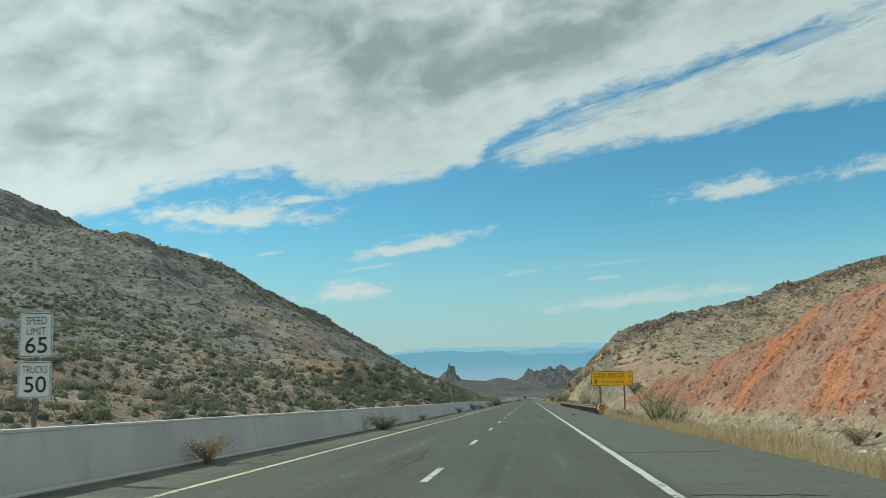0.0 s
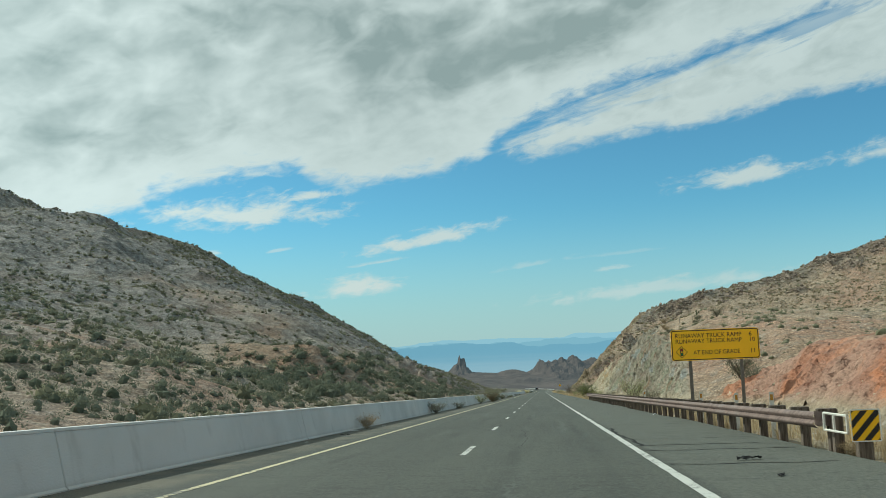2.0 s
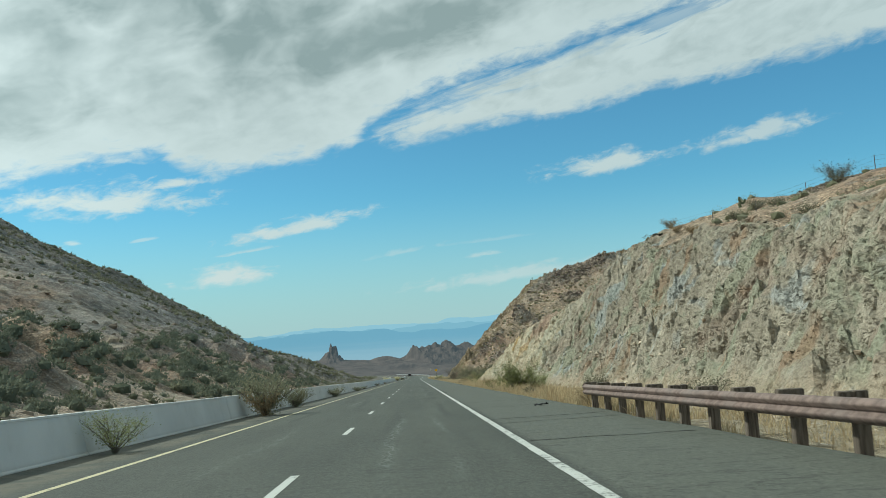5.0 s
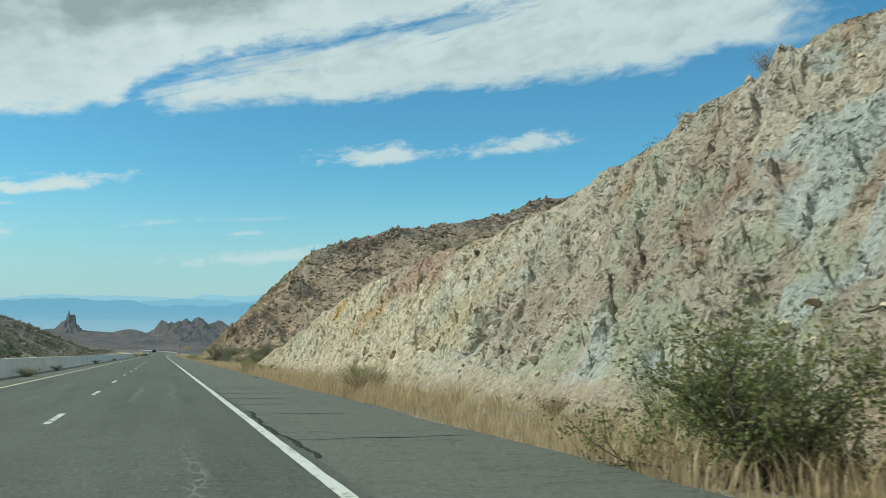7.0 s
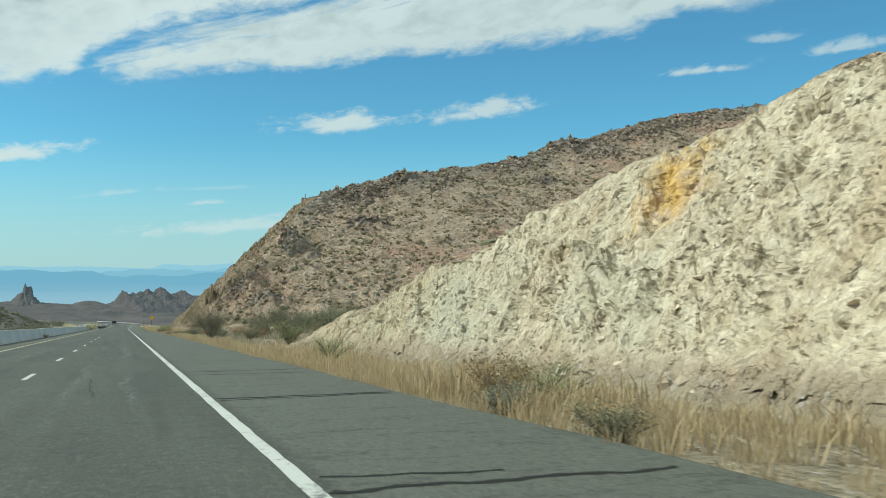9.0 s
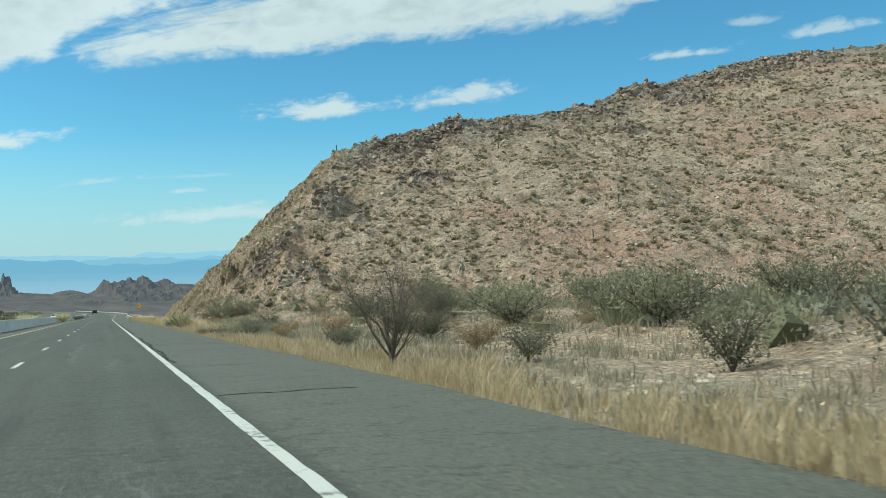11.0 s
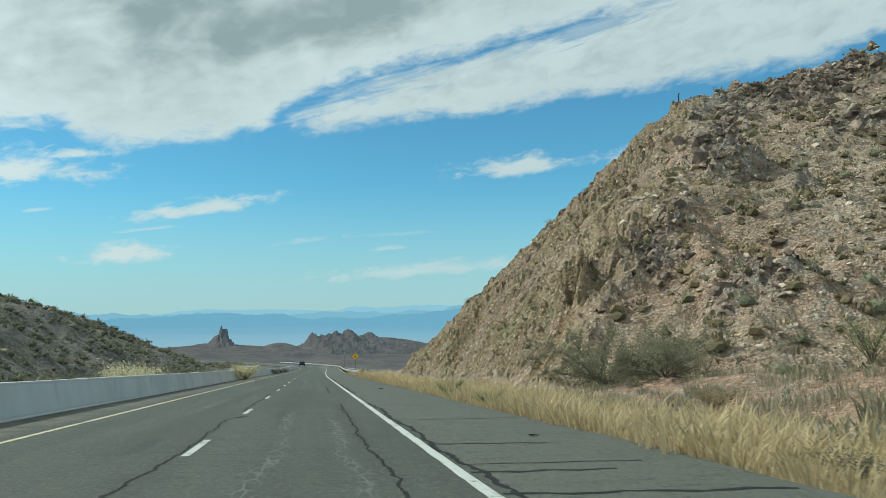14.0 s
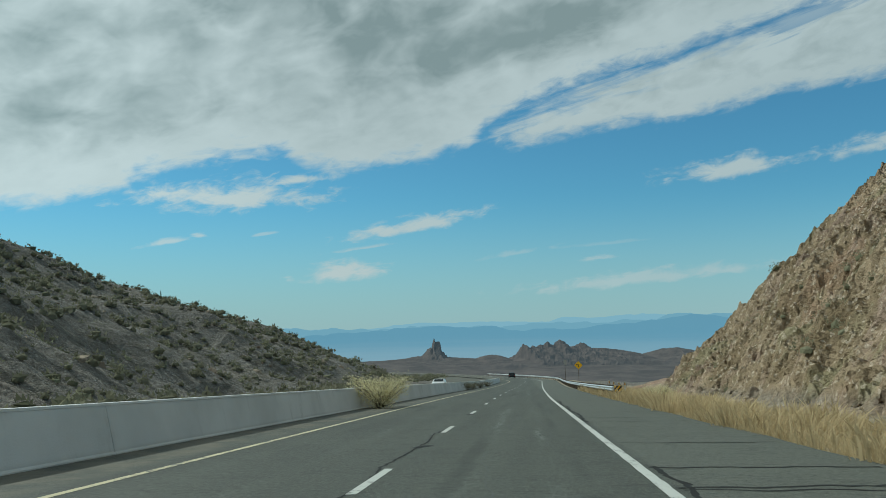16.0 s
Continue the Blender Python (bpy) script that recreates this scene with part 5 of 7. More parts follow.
part("signal_diamond", bm, SIGN_BLACK, panel, "black diamond outline round a signal picture").matrix_basis = Matrix.Translation((-1.86, 0, -0.36))
bm = bmesh.new()
rounded_panel(bm, 0.16, 0.40, 0.02, 0.002, -0.008)
part("signal_box", bm, SIGN_BLACK, panel).matrix_basis = Matrix.Translation((-1.86, 0, -0.36))
for dz_, mt in ((0.12, SIGN_RED), (0.0, SIGN_YELLOW), (-0.12, SIGN_GREEN)):
    bm = bmesh.new()
    bmesh.ops.create_circle(bm, cap_ends=True, radius=0.045, segments=12)
    part("signal_lamp", bm, mt, panel).matrix_basis = pose(-1.86, -0.011, -0.36 + dz_, 90)
for px in (-1.40, 1.40):
    gz_ = float(ground_z(9.47 + px, sy)) - sz
    bm = bmesh.new()
    box(bm, px - 0.075, px + 0.075, 0.035, 0.05, gz_ - 0.4, 4.1)
    box(bm, px - 0.006, px + 0.006, 0.05, 0.16, gz_ - 0.4, 4.1)
    box(bm, px - 0.075, px + 0.075, 0.16, 0.175, gz_ - 0.4, 4.1)
    part("post", bm, SIGN_STEEL, sign, "grey steel beam post")

# speed signs on the barrier
py = 20.4
limit = thing("speed_limit_sign", pose(-8.83, py, float(road_z(py)), 0, 0, -2), "two white speed limit signs on a post behind the barrier", "road sign")
for zc, h, lines in ((2.575, 0.80, (("SPEED", 0.20, 0.40, 0.245), ("LIMIT", 0.20, 0.36, 0.055), ("65", 0.40, 0.42, -0.20))),
                     (1.78, 0.65, (("TRUCKS", 0.18, 0.48, 0.17), ("50", 0.40, 0.42, -0.10)))):
    bm = bmesh.new()
    rounded_panel(bm, 0.64, h, 0.05, 0.008)
    p = part("panel", bm, SIGN_WHITE, limit, "white panel with black figures")
    p.matrix_basis = Matrix.Translation((0, 0, zc))
    bm = bmesh.new()
    frame_ring(bm, 0.61, h - 0.03, 0.04, 0.012, -0.003)
    part("border", bm, SIGN_BLACK, p)
    for t, s, w, z in lines:
        lettering(t, s, w, -w / 2, -0.004, z, SIGN_BLACK, p, bold=0.003 if s > 0.3 else -0.001)
bm = bmesh.new()
box(bm, -0.045, 0.045, 0.012, 0.06, -0.2, 2.9, 0.006)
part("post", bm, SIGN_STEEL, limit, "square steel post")


def object_marker(x, y, lean):
    ob = thing("object_marker", pose(x, y, float(road_z(y)), 0, 0, lean), "yellow and black striped marker board at the guardrail's end", "road sign", "object markers")
    bm = bmesh.new()
    rounded_panel(bm, 0.52, 0.56, 0.03, 0.02)
    rim = bmesh.new()
    frame_ring(rim, 0.53, 0.57, 0.03, 0.02, -0.006)
    b = part("board", bm, SIGN_YELLOW, ob, "yellow board with black diagonal stripes")
    b.matrix_basis = Matrix.Translation((0, 0, 0.5))
    part("rim", rim, SIGN_WHITE, b, "pale worn rim")
    for k in (-2, -1, 0, 1, 2):
        # diagonal bar clipped to the board
        c, w, s = k * 0.27, 0.07, 0.26
        poly = [(-0.24, c - s - w), (0.24, c + s - w), (0.24, c + s + w), (-0.24, c - s + w)]
        for ax, sign_ in ((1, 1), (1, -1)):
            out = []
            for i in range(len(poly)):
                p, q = poly[i - 1], poly[i]
                ip, iq = p[ax] * sign_ <= s, q[ax] * sign_ <= s
                if ip != iq:
                    f = (s * sign_ - p[ax]) / (q[ax] - p[ax])
                    out.append((p[0] + (q[0] - p[0]) * f, p[1] + (q[1] - p[1]) * f))
                if iq:
                    out.append(q)
            poly = out
            if not poly:
                break
        if len(poly) >= 3:
            bm = bmesh.new()
            bm.faces.new([bm.verts.new((a, -0.004, d)) for a, d in poly])
            part("stripe", bm, SIGN_BLACK, b)
    bm = bmesh.new()
    box(bm, -0.13, 0.13, 0.03, 0.2, -0.4, 0.62, 0.012)
    part("post", bm, WOOD, ob, "dark timber post")


object_marker(5.56, 78.1, 4)
object_marker(5.85 + float(road_x(505)), 504.6, -3)

# bend sign far down the road and the small sign before it
cy_ = 640.0
rz_ = float(road_z(cy_))
curve = thing("curve_sign", pose(11.4, cy_, rz_), "yellow diamond warning sign with a black bent arrow on a post", "road sign")
bm = bmesh.new()
rounded_panel(bm, 1.22, 1.22, 0.08, 0.02)
d = part("board", bm, SIGN_YELLOW, curve)
d.matrix_basis = pose(0, 0, 3.4, 0, 45, 0)
bm = bmesh.new()
for a, b_, c_, e_ in ((-0.02, 0.10, -0.38, 0.05), (-0.30, 0.10, 0.05, 0.16)):
    box(bm, a, b_, -0.012, -0.006, c_, e_)
v = [bm.verts.new(p) for p in ((-0.28, -0.009, 0.26), (-0.28, -0.009, -0.05), (-0.48, -0.009, 0.105))]
bm.faces.new(v)
part("arrow", bm, SIGN_BLACK, d).matrix_basis = pose(0, 0, 0, 0, -45, 0)
bm = bmesh.new()
box(bm, -0.05, 0.05, 0.03, 0.1, -1.5, 3.9, 0.005)
part("post", bm, WOOD, curve)
small = thing("small_road_sign", pose(8.4, cy_ - 6, rz_ + 0.3), "small grey sign seen edge on, on a post behind the guardrail", "road sign")
bm = bmesh.new()
rounded_panel(bm, 0.6, 0.9, 0.05, 0.02)
part("board", bm, BARE_ALU, small).matrix_basis = Matrix.Translation((0, 0, 3.9))
bm = bmesh.new()
box(bm, -0.05, 0.05, 0.03, 0.1, -1.5, 4.1, 0.005)
part("post", bm, WOOD, small)
for y, side in ((86.5, 6.0), (91.0, 6.0), (97.5, 6.0), (117, 6.0), (508, 6.6), (512, 6.6), (516, 6.6), (520, 6.6)):
    ob = thing("delineator_post", pose(side + float(road_x(y)), y, float(ground_z(side + road_x(y), y)), 0, 0, rng.uniform(-8, 8)),
               "thin white plastic delineator post behind the guardrail", "delineator", "delineators")
    bm = bmesh.new()
    box(bm, -0.06, 0.06, -0.008, 0.008, -0.2, 1.22, 0.004)
    part("stem", bm, POST_WHITE, ob)
    bm = bmesh.new()
    box(bm, -0.04, 0.04, -0.013, -0.0085, 1.0, 1.16)
    part("reflector", bm, REFLECT, ob, "amber reflector")


# ---------------------------------------------------------------- plants
def twig(path, r0, r1, sides=5):
    """Vertices and triangles of a tapered twig along a path."""
    verts, faces = [], []
    n = len(path)
    for i, p in enumerate(path):
        d = (path[min(i + 1, n - 1)] - path[max(i - 1, 0)]).normalized()
        a = d.orthogonal().normalized()
        b = d.cross(a)
        r = r0 + (r1 - r0) * i / (n - 1)
        for k in range(sides):
            t = 2 * math.pi * k / sides
            verts.append(p + (a * math.cos(t) + b * math.sin(t)) * r)
    for i in range(n - 1):
        for k in range(sides):
            a, b = i * sides + k, i * sides + (k + 1) % sides
            faces.append((a, b, b + sides, a + sides))
    return verts, faces


# white open frame at the rail's end
z0_ = float(road_z(79.4))
frame_ob = thing("rail_terminal", Matrix.Translation((5.3, 79.62, z0_)), "open white metal frame at the end of the guardrail", "guardrail end")
V, F = [], []
for p_, q_ in (((0, 0, 0.36), (0.16, -0.85, 0.36)), ((0, 0, 0.68), (0.16, -0.85, 0.68)), ((0, 0, 0.36), (0, 0, 0.68)), ((0.16, -0.85, 0.36), (0.16, -0.85, 0.68)), ((0.07, -0.38, 0.36), (0.07, -0.38, 0.68))):
    v, f = twig([Vector(p_), Vector(q_)], 0.024, 0.024, 6)
    F += [tuple(i + len(V) for i in q) for q in f]
    V += v
part("bars", from_arrays("bars", [tuple(v) for v in V], F), POST_WHITE, frame_ob, "white painted bars")
bm = bmesh.new()
box(bm, 0.12, 0.3, -0.2, -0.02, -0.4, 0.62, 0.012)
part("post", bm, WOOD, frame_ob, "dark timber post")


def branchy(r, height, spread, stems, forks, thick, droop=0.0):
    """A bush's or small tree's stems: paths with their radii, and the tips."""
    paths, tips = [], []
    for s in range(stems):
        a = 2 * math.pi * (s + r.uniform(-0.35, 0.35)) / stems
        lean = r.uniform(0.35, 1.0) * spread
        h = height * r.uniform(0.65, 1.0)
        pts = []
        for i in range(6):
            f = i / 5
            pts.append(Vector((math.cos(a) * lean * f ** 1.15 + r.uniform(-1, 1) * 0.03 * height * f, math.sin(a) * lean * f ** 1.15 + r.uniform(-1, 1) * 0.03 * height * f, h * (f ** 0.85) - droop * f * f)))
        paths.append((pts, thick, thick * 0.3))
        for _ in range(forks):
            k = r.randint(1, 4)
            base = pts[k]
            a2 = a + r.uniform(-1.3, 1.3)
            L = height * r.uniform(0.25, 0.5)
            q = [base + Vector((math.cos(a2) * L * f * 0.7, math.sin(a2) * L * f * 0.7, L * f * r.uniform(0.6, 0.95))) + Vector((r.uniform(-1, 1), r.uniform(-1, 1), r.uniform(-1, 1))) * 0.04 * L for f in (0, 0.33, 0.66, 1.0)]
            paths.append((q, thick * 0.5, thick * 0.15))
            tips += q[1:]
        tips += pts[1:]
    return paths, tips


def leaf_cloud(r, centres, count, reach, size, flat=0.0):
    verts, faces = [], []
    for _ in range(count):
        c = r.choice(centres) + Vector((r.gauss(0, 1), r.gauss(0, 1), r.gauss(0, 0.8))) * reach
        if c.z < 0.02:
            c.z = 0.02 + abs(c.z) * 0.3
        d = Vector((r.gauss(0, 1), r.gauss(0, 1), r.gauss(0.5, 0.8))).normalized()
        e = d.cross(Vector((r.gauss(0, 1), r.gauss(0, 1), r.gauss(0, 1)))).normalized()
        s = size * r.uniform(0.6, 1.4)
        i = len(verts)
        verts += [c - e * s * 0.35, c + e * s * 0.35, c + d * s + e * s * 0.15, c + d * s * 0.9 - e * s * 0.2]
        faces.append((i, i + 1, i + 2, i + 3))
    return verts, faces


def plant(name, seed, height, spread, stems, forks, leaves, leaf, leaf_size, reach, label, category, thick=0.02, bark=BARK, group="", bare=0.0):
    r = random.Random(seed)
    ob = thing(name, Matrix.Translation((0, 0, -500)), label, category, group)
    paths, tips = branchy(r, height, spread, stems, forks, thick)
    V, F = [], []
    for p, a, b in paths:
        v, f = twig(p, a, b, 3)
        F += [tuple(i + len(V) for i in q) for q in f]
        V += v
    part("woody_frame", from_arrays("woody_frame", [tuple(v) for v in V], F), bark, ob)
    if leaves:
        tips = [p for p in tips if p.z > bare * height]
        v, f = leaf_cloud(r, tips, leaves, reach, leaf_size)
        part("foliage", from_arrays("foliage", [tuple(q) for q in v], f), leaf, ob)
    return ob


KINDS = {
    "green": plant("creosote_bush", 1, 1.6, 1.0, 10, 9, 3000, LEAF_GREEN, 0.034, 0.12, "airy green creosote bush at the roadside", "shrub", bare=0.35),
    "green_b": plant("creosote_bush", 2, 1.3, 1.1, 11, 8, 2600, LEAF_GREEN, 0.036, 0.12, "spreading olive green bush beside dry grass", "shrub", bare=0.25),
    "dark": plant("scrub_bush", 3, 1.0, 0.9, 11, 7, 1600, LEAF_DARK, 0.046, 0.15, "low dark scrub bush by the road", "shrub"),
    "grey": plant("brittlebush", 4, 0.75, 0.75, 11, 5, 1800, LEAF_GREY, 0.05, 0.13, "rounded grey green brittlebush", "shrub"),
    "tan": plant("dry_bush", 5, 0.9, 0.7, 12, 7, 1600, LEAF_TAN, 0.042, 0.11, "dry tan twiggy bush", "shrub", 0.012, LEAF_TAN),
    "mound": plant("scrub_bush", 7, 0.62, 0.95, 16, 6, 2400, LEAF_OLIVE, 0.042, 0.12, "dense rounded olive bush against the barrier", "shrub"),
    "gold": plant("rabbitbrush", 6, 1.05, 1.15, 20, 7, 4000, LEAF_GOLD, 0.05, 0.19, "pale yellow flowering rabbitbrush", "shrub"),
}
for k in KINDS:
    KINDS[k]["group"] = "roadside bushes"


def bush(kind, x, y, scale=1.0, tall=1.0, turn=None, sink=0.05):
    m = Matrix.Translation((x, y, float(ground_z(x, y)) if x > float(road_x(y)) + 5.3 or x < float(road_x(y)) - 8.3 else float(road_z(y))))
    m = m @ Matrix.Translation((0, 0, -sink)) @ pose(0, 0, 0, 0, 0, rng.uniform(0, 360) if turn is None else turn)
    ob = copy_thing(KINDS[kind], m)
    ob.scale = (scale, scale, scale * tall)
    return ob


# along the barrier
for kind, x, y, s, tall in (("tan", -7.2, 24.7, 0.75, 0.9), ("mound", -6.8, 46.8, 1.05, 1.0), ("tan", -7.2, 66.0, 0.5, 0.9), ("tan", -7.2, 98.0, 0.7, 0.9), ("dark", -7.2, 122.5, 0.95, 0.8),
                            ("dark", -7.1, 138.6, 0.7, 0.75), ("green_b", -7.0, 165.0, 0.8, 0.9), ("tan", -6.7, 183.9, 1.25, 1.0), ("mound", -6.7, 184.4, 1.6, 1.6), ("mound", -6.8, 195.6, 1.2, 1.35),
                            ("mound", -7.0, 223.0, 1.0, 1.1), ("mound", -6.8, 251.0, 0.85, 0.9), ("dark", -7.0, 268, 0.6, 0.7), ("dark", -7.0, 310, 0.7, 0.7), ("tan", -7.1, 355, 0.6, 0.8),
                            ("gold", -6.75, 491.6, 1.15, 1.1), ("gold", -6.85, 493.8, 1.05, 1.1), ("dark", -6.9, 555, 1.0, 0.9), ("dark", -6.9, 562, 1.2, 0.8), ("dark", -6.7, 575, 1.1, 0.8), ("dark", -6.6, 590, 1.1, 0.8),
                            ("gold", -9.5, 445.2, 1.2, 1.2), ("gold", -9.4, 447.6, 1.05, 1.2)):
    bush(kind, x + (float(road_x(y)) if y > 500 else 0), y, s, tall)
# along the verge
for kind, x, y, s, tall in (("green", 6.0, 50.9, 1.2, 0.95), ("green_b", 7.0, 52.0, 1.1, 0.9), ("tan", 10.3, 35.5, 0.9, 0.8), ("dark", 7.4, 61, 0.7, 0.8), ("grey", 6.6, 72, 0.9, 0.9), ("tan", 5.75, 79.3, 0.5, 0.75),
                            ("dark", 13.5, 126, 1.6, 1.0), ("dark", 15.5, 131, 1.5, 0.9), ("green", 8.8, 152, 1.4, 1.05), ("dark", 10.7, 155, 1.3, 1.0), ("tan", 9.0, 120, 1.2, 0.8), ("dark", 10.0, 175, 1.1, 0.9),
                            ("tan", 5.9, 174.9, 0.75, 1.0), ("dark", 6.2, 175.4, 0.55, 0.8), ("dark", 9.4, 191.6, 1.0, 1.15), ("tan", 9.9, 218.5, 0.7, 0.95),
                            ("dark", 6.0, 192.4, 0.55, 1.0), ("green_b", 7.6, 206.2, 1.0, 0.9), ("green_b", 8.5, 208.8, 1.1, 1.0), ("green", 9.0, 211.4, 0.9, 0.9), ("tan", 6.8, 228.1, 1.2, 0.9), ("green_b", 7.6, 230.0, 0.95, 0.8),
                            ("tan", 9.4, 237.0, 0.9, 1.1), ("green_b", 9.0, 237.8, 0.9, 1.1), ("green_b", 9.8, 244.3, 0.8, 1.1), ("mound", 5.95, 261.2, 0.62, 1.15), ("grey", 6.1, 264.8, 0.8, 0.8),
                            ("grey", 6.9, 248.3, 0.7, 0.9), ("tan", 6.4, 265.9, 1.0, 1.0), ("green_b", 7.9, 285.8, 0.85, 0.9), ("green_b", 7.8, 267.1, 0.9, 0.85), ("dark", 9.2, 346.6, 1.1, 0.9),
                            ("grey", 5.9, 356.2, 0.65, 0.8), ("dark", 5.9, 366.3, 0.75, 0.7), ("grey", 6.3, 361.7, 0.7, 0.8), ("dark", 6.5, 365.9, 0.7, 0.8), ("dark", 10.6, 353.0, 1.0, 0.9), ("tan", 9.7, 362.5, 1.4, 0.8),
                            ("green_b", 6.6, 397.4, 1.0, 1.0), ("mound", 6.0, 369.3, 0.55, 0.9), ("mound", 7.0, 363.5, 1.1, 1.1), ("dark", 8.4, 366.0, 1.2, 0.9), ("mound", 9.2, 371.0, 1.4, 1.0), ("dark", 13.0, 386.3, 1.3, 1.0), ("mound", 17.8, 376.5, 2.2, 1.1), ("dark", 20.5, 381.5, 2.0, 1.0),
                            ("green_b", 6.6, 394.0, 1.2, 0.95), ("dark", 6.9, 406.8, 0.6, 0.8), ("dark", 11.1, 383.9, 1.5, 0.8), ("dark", 6.0, 385.0, 0.7, 0.8), ("grey", 6.0, 395.2, 1.2, 0.9), ("tan", 6.8, 392.6, 1.2, 0.9),
                            ("green_b", 29.9, 441.5, 1.6, 1.2), ("dark", 5.9, 399.3, 0.55, 0.9), ("green_b", 6.0, 426.5, 0.7, 0.7), ("tan", 6.0, 435.9, 0.6, 0.8), ("dark", 21.4, 448.0, 1.3, 1.0),
                             ("green_b", 6.0, 435.2, 0.75, 0.9), ("dark", 6.1, 433.4, 0.65, 0.8), ("gold", 8.6, 508.5, 1.0, 0.9), ("gold", 9.3, 513.0, 0.9, 0.9), ("tan", 8.5, 497, 0.8, 0.8),
                            ("dark", 26, 355, 2.4, 1.0), ("dark", 24, 345, 2.2, 1.0), ("dark", 30, 362, 2.2, 0.9), ("green_b", 28, 371, 2.0, 0.9), ("dark", 33, 384, 2.2, 0.9), ("tan", 14, 368, 1.6, 0.9), ("tan", 13, 342, 1.5, 0.9),
                            ("dark", 34, 347, 2.5, 0.9), ("tan", 20, 398, 1.3, 0.8), ("grey", 14, 402, 1.2, 0.8), ("dark", 22, 410, 1.4, 0.8), ("tan", 13, 424, 1.2, 0.8), ("grey", 11, 374, 1.2, 0.8), ("grey", 8.4, 341, 1.0, 0.8),
                            ("mound", 24, 349, 3.0, 1.1), ("mound", 19.5, 353, 2.6, 1.1), ("mound", 28, 358, 3.2, 1.1), ("mound", 22.5, 362, 2.4, 1.0), ("mound", 33, 366, 3.4, 1.0), ("mound", 27, 379, 2.6, 1.0), ("mound", 38, 378, 3.4, 1.0), ("mound", 20, 341, 2.6, 1.2), ("mound", 15, 358, 1.6, 1.0), ("mound", 12.4, 379, 1.3, 0.9), ("mound", 36, 352, 3.4, 1.1),
                            ("dark", 12.5, 322, 1.8, 1.1), ("green_b", 11.6, 317, 1.3, 1.0), ("dark", 14.0, 329, 1.6, 1.0), ("dark", 11.2, 334, 1.2, 0.8)):
    bush(kind, x, y, s, tall)
# bushes on the crests of the cuts
for kind, x, y, s, tall in (("dark", 24.8, 62, 2.0, 1.0), ("green_b", 26.5, 69, 1.8, 0.9), ("tan", 19.5, 205, 0.9, 0.9), ("dark", 24.5, 206, 1.0, 0.8), ("dark", 23.0, 199, 0.9, 0.8), ("dark", 25.5, 196, 1.3, 1.0),
                            ("tan", 20.3, 213, 1.0, 0.9), ("tan", 19.6, 209, 0.8, 0.9), ("dark", 19.4, 201, 0.8, 0.7), ("tan", 18.4, 238, 0.7, 0.9), ("dark", 18.2, 243, 0.55, 0.7), ("tan", 18.5, 221, 0.9, 1.0),
                            ("dark", 23.5, 272, 1.2, 0.9), ("tan", 18.6, 226, 0.7, 1.1), ("dark", 18.2, 193, 0.8, 0.7), ("dark", 17.9, 183, 1.0, 0.7)):
    bush(kind, x, y, s, tall, sink=0.12)

# desert trees: short trunk, rising limbs, branches and a haze of twigs
def desert_tree(name, seed, x, y, height, spread, limbs, leaf, leaves, leaf_size, label, sink=0.1, stump=0.16, sprays=9):
    r = random.Random(seed)
    ob = thing(name, Matrix.Translation((x, y, float(ground_z(x, y)) - sink)), label, "tree")
    V, F, ends = [], [], []

    def grow(start, way, length, r0, r1, sides, wave=0.12):
        pts, p, d = [start], start.copy(), way.normalized()
        for _ in range(4):
            d = (d + Vector((r.gauss(0, wave), r.gauss(0, wave), r.gauss(0.02, wave)))).normalized()
            p = p + d * length / 4
            pts.append(p.copy())
        v, f = twig(pts, r0, r1, sides)
        F.extend(tuple(i + len(V) for i in q) for q in f)
        V.extend(v)
        return pts, d

    trunk, _ = grow(Vector((0, 0, 0)), Vector((0.05, 0, 1)), height * stump, 0.11, 0.085, 7, 0.04)
    for k in range(limbs):
        a_ = 2 * math.pi * (k + r.uniform(-0.3, 0.3)) / limbs
        out = r.uniform(0.35, 1.0)
        way = Vector((math.cos(a_) * spread * out, math.sin(a_) * spread * out, height * r.uniform(0.55, 0.8)))
        limb, d = grow(r.choice(trunk[2:]), way, way.length * r.uniform(0.55, 0.7), 0.04, 0.014, 5, 0.16)
        for _ in range(7):
            i = r.randint(1, 4)
            w2 = d + Vector((r.gauss(0, 0.6), r.gauss(0, 0.6), r.gauss(0.2, 0.35)))
            branch, d2 = grow(limb[i], w2, height * r.uniform(0.2, 0.36), 0.011, 0.005, 4, 0.2)
            for _ in range(sprays):
                w3 = d2 + Vector((r.gauss(0, 0.7), r.gauss(0, 0.7), r.gauss(0.15, 0.45)))
                spray, _ = grow(branch[r.randint(1, 4)], w3, height * r.uniform(0.1, 0.2), 0.004, 0.002, 3, 0.25)
                ends.extend(spray[1:])
    part("woody_frame", from_arrays("woody_frame", [tuple(v) for v in V], F), BARK, ob, "dark forking limbs and twigs")
    v, f = leaf_cloud(r, ends, leaves, 0.09, leaf_size)
    part("foliage", from_arrays("foliage", [tuple(q) for q in v], f), leaf, ob)
    return ob


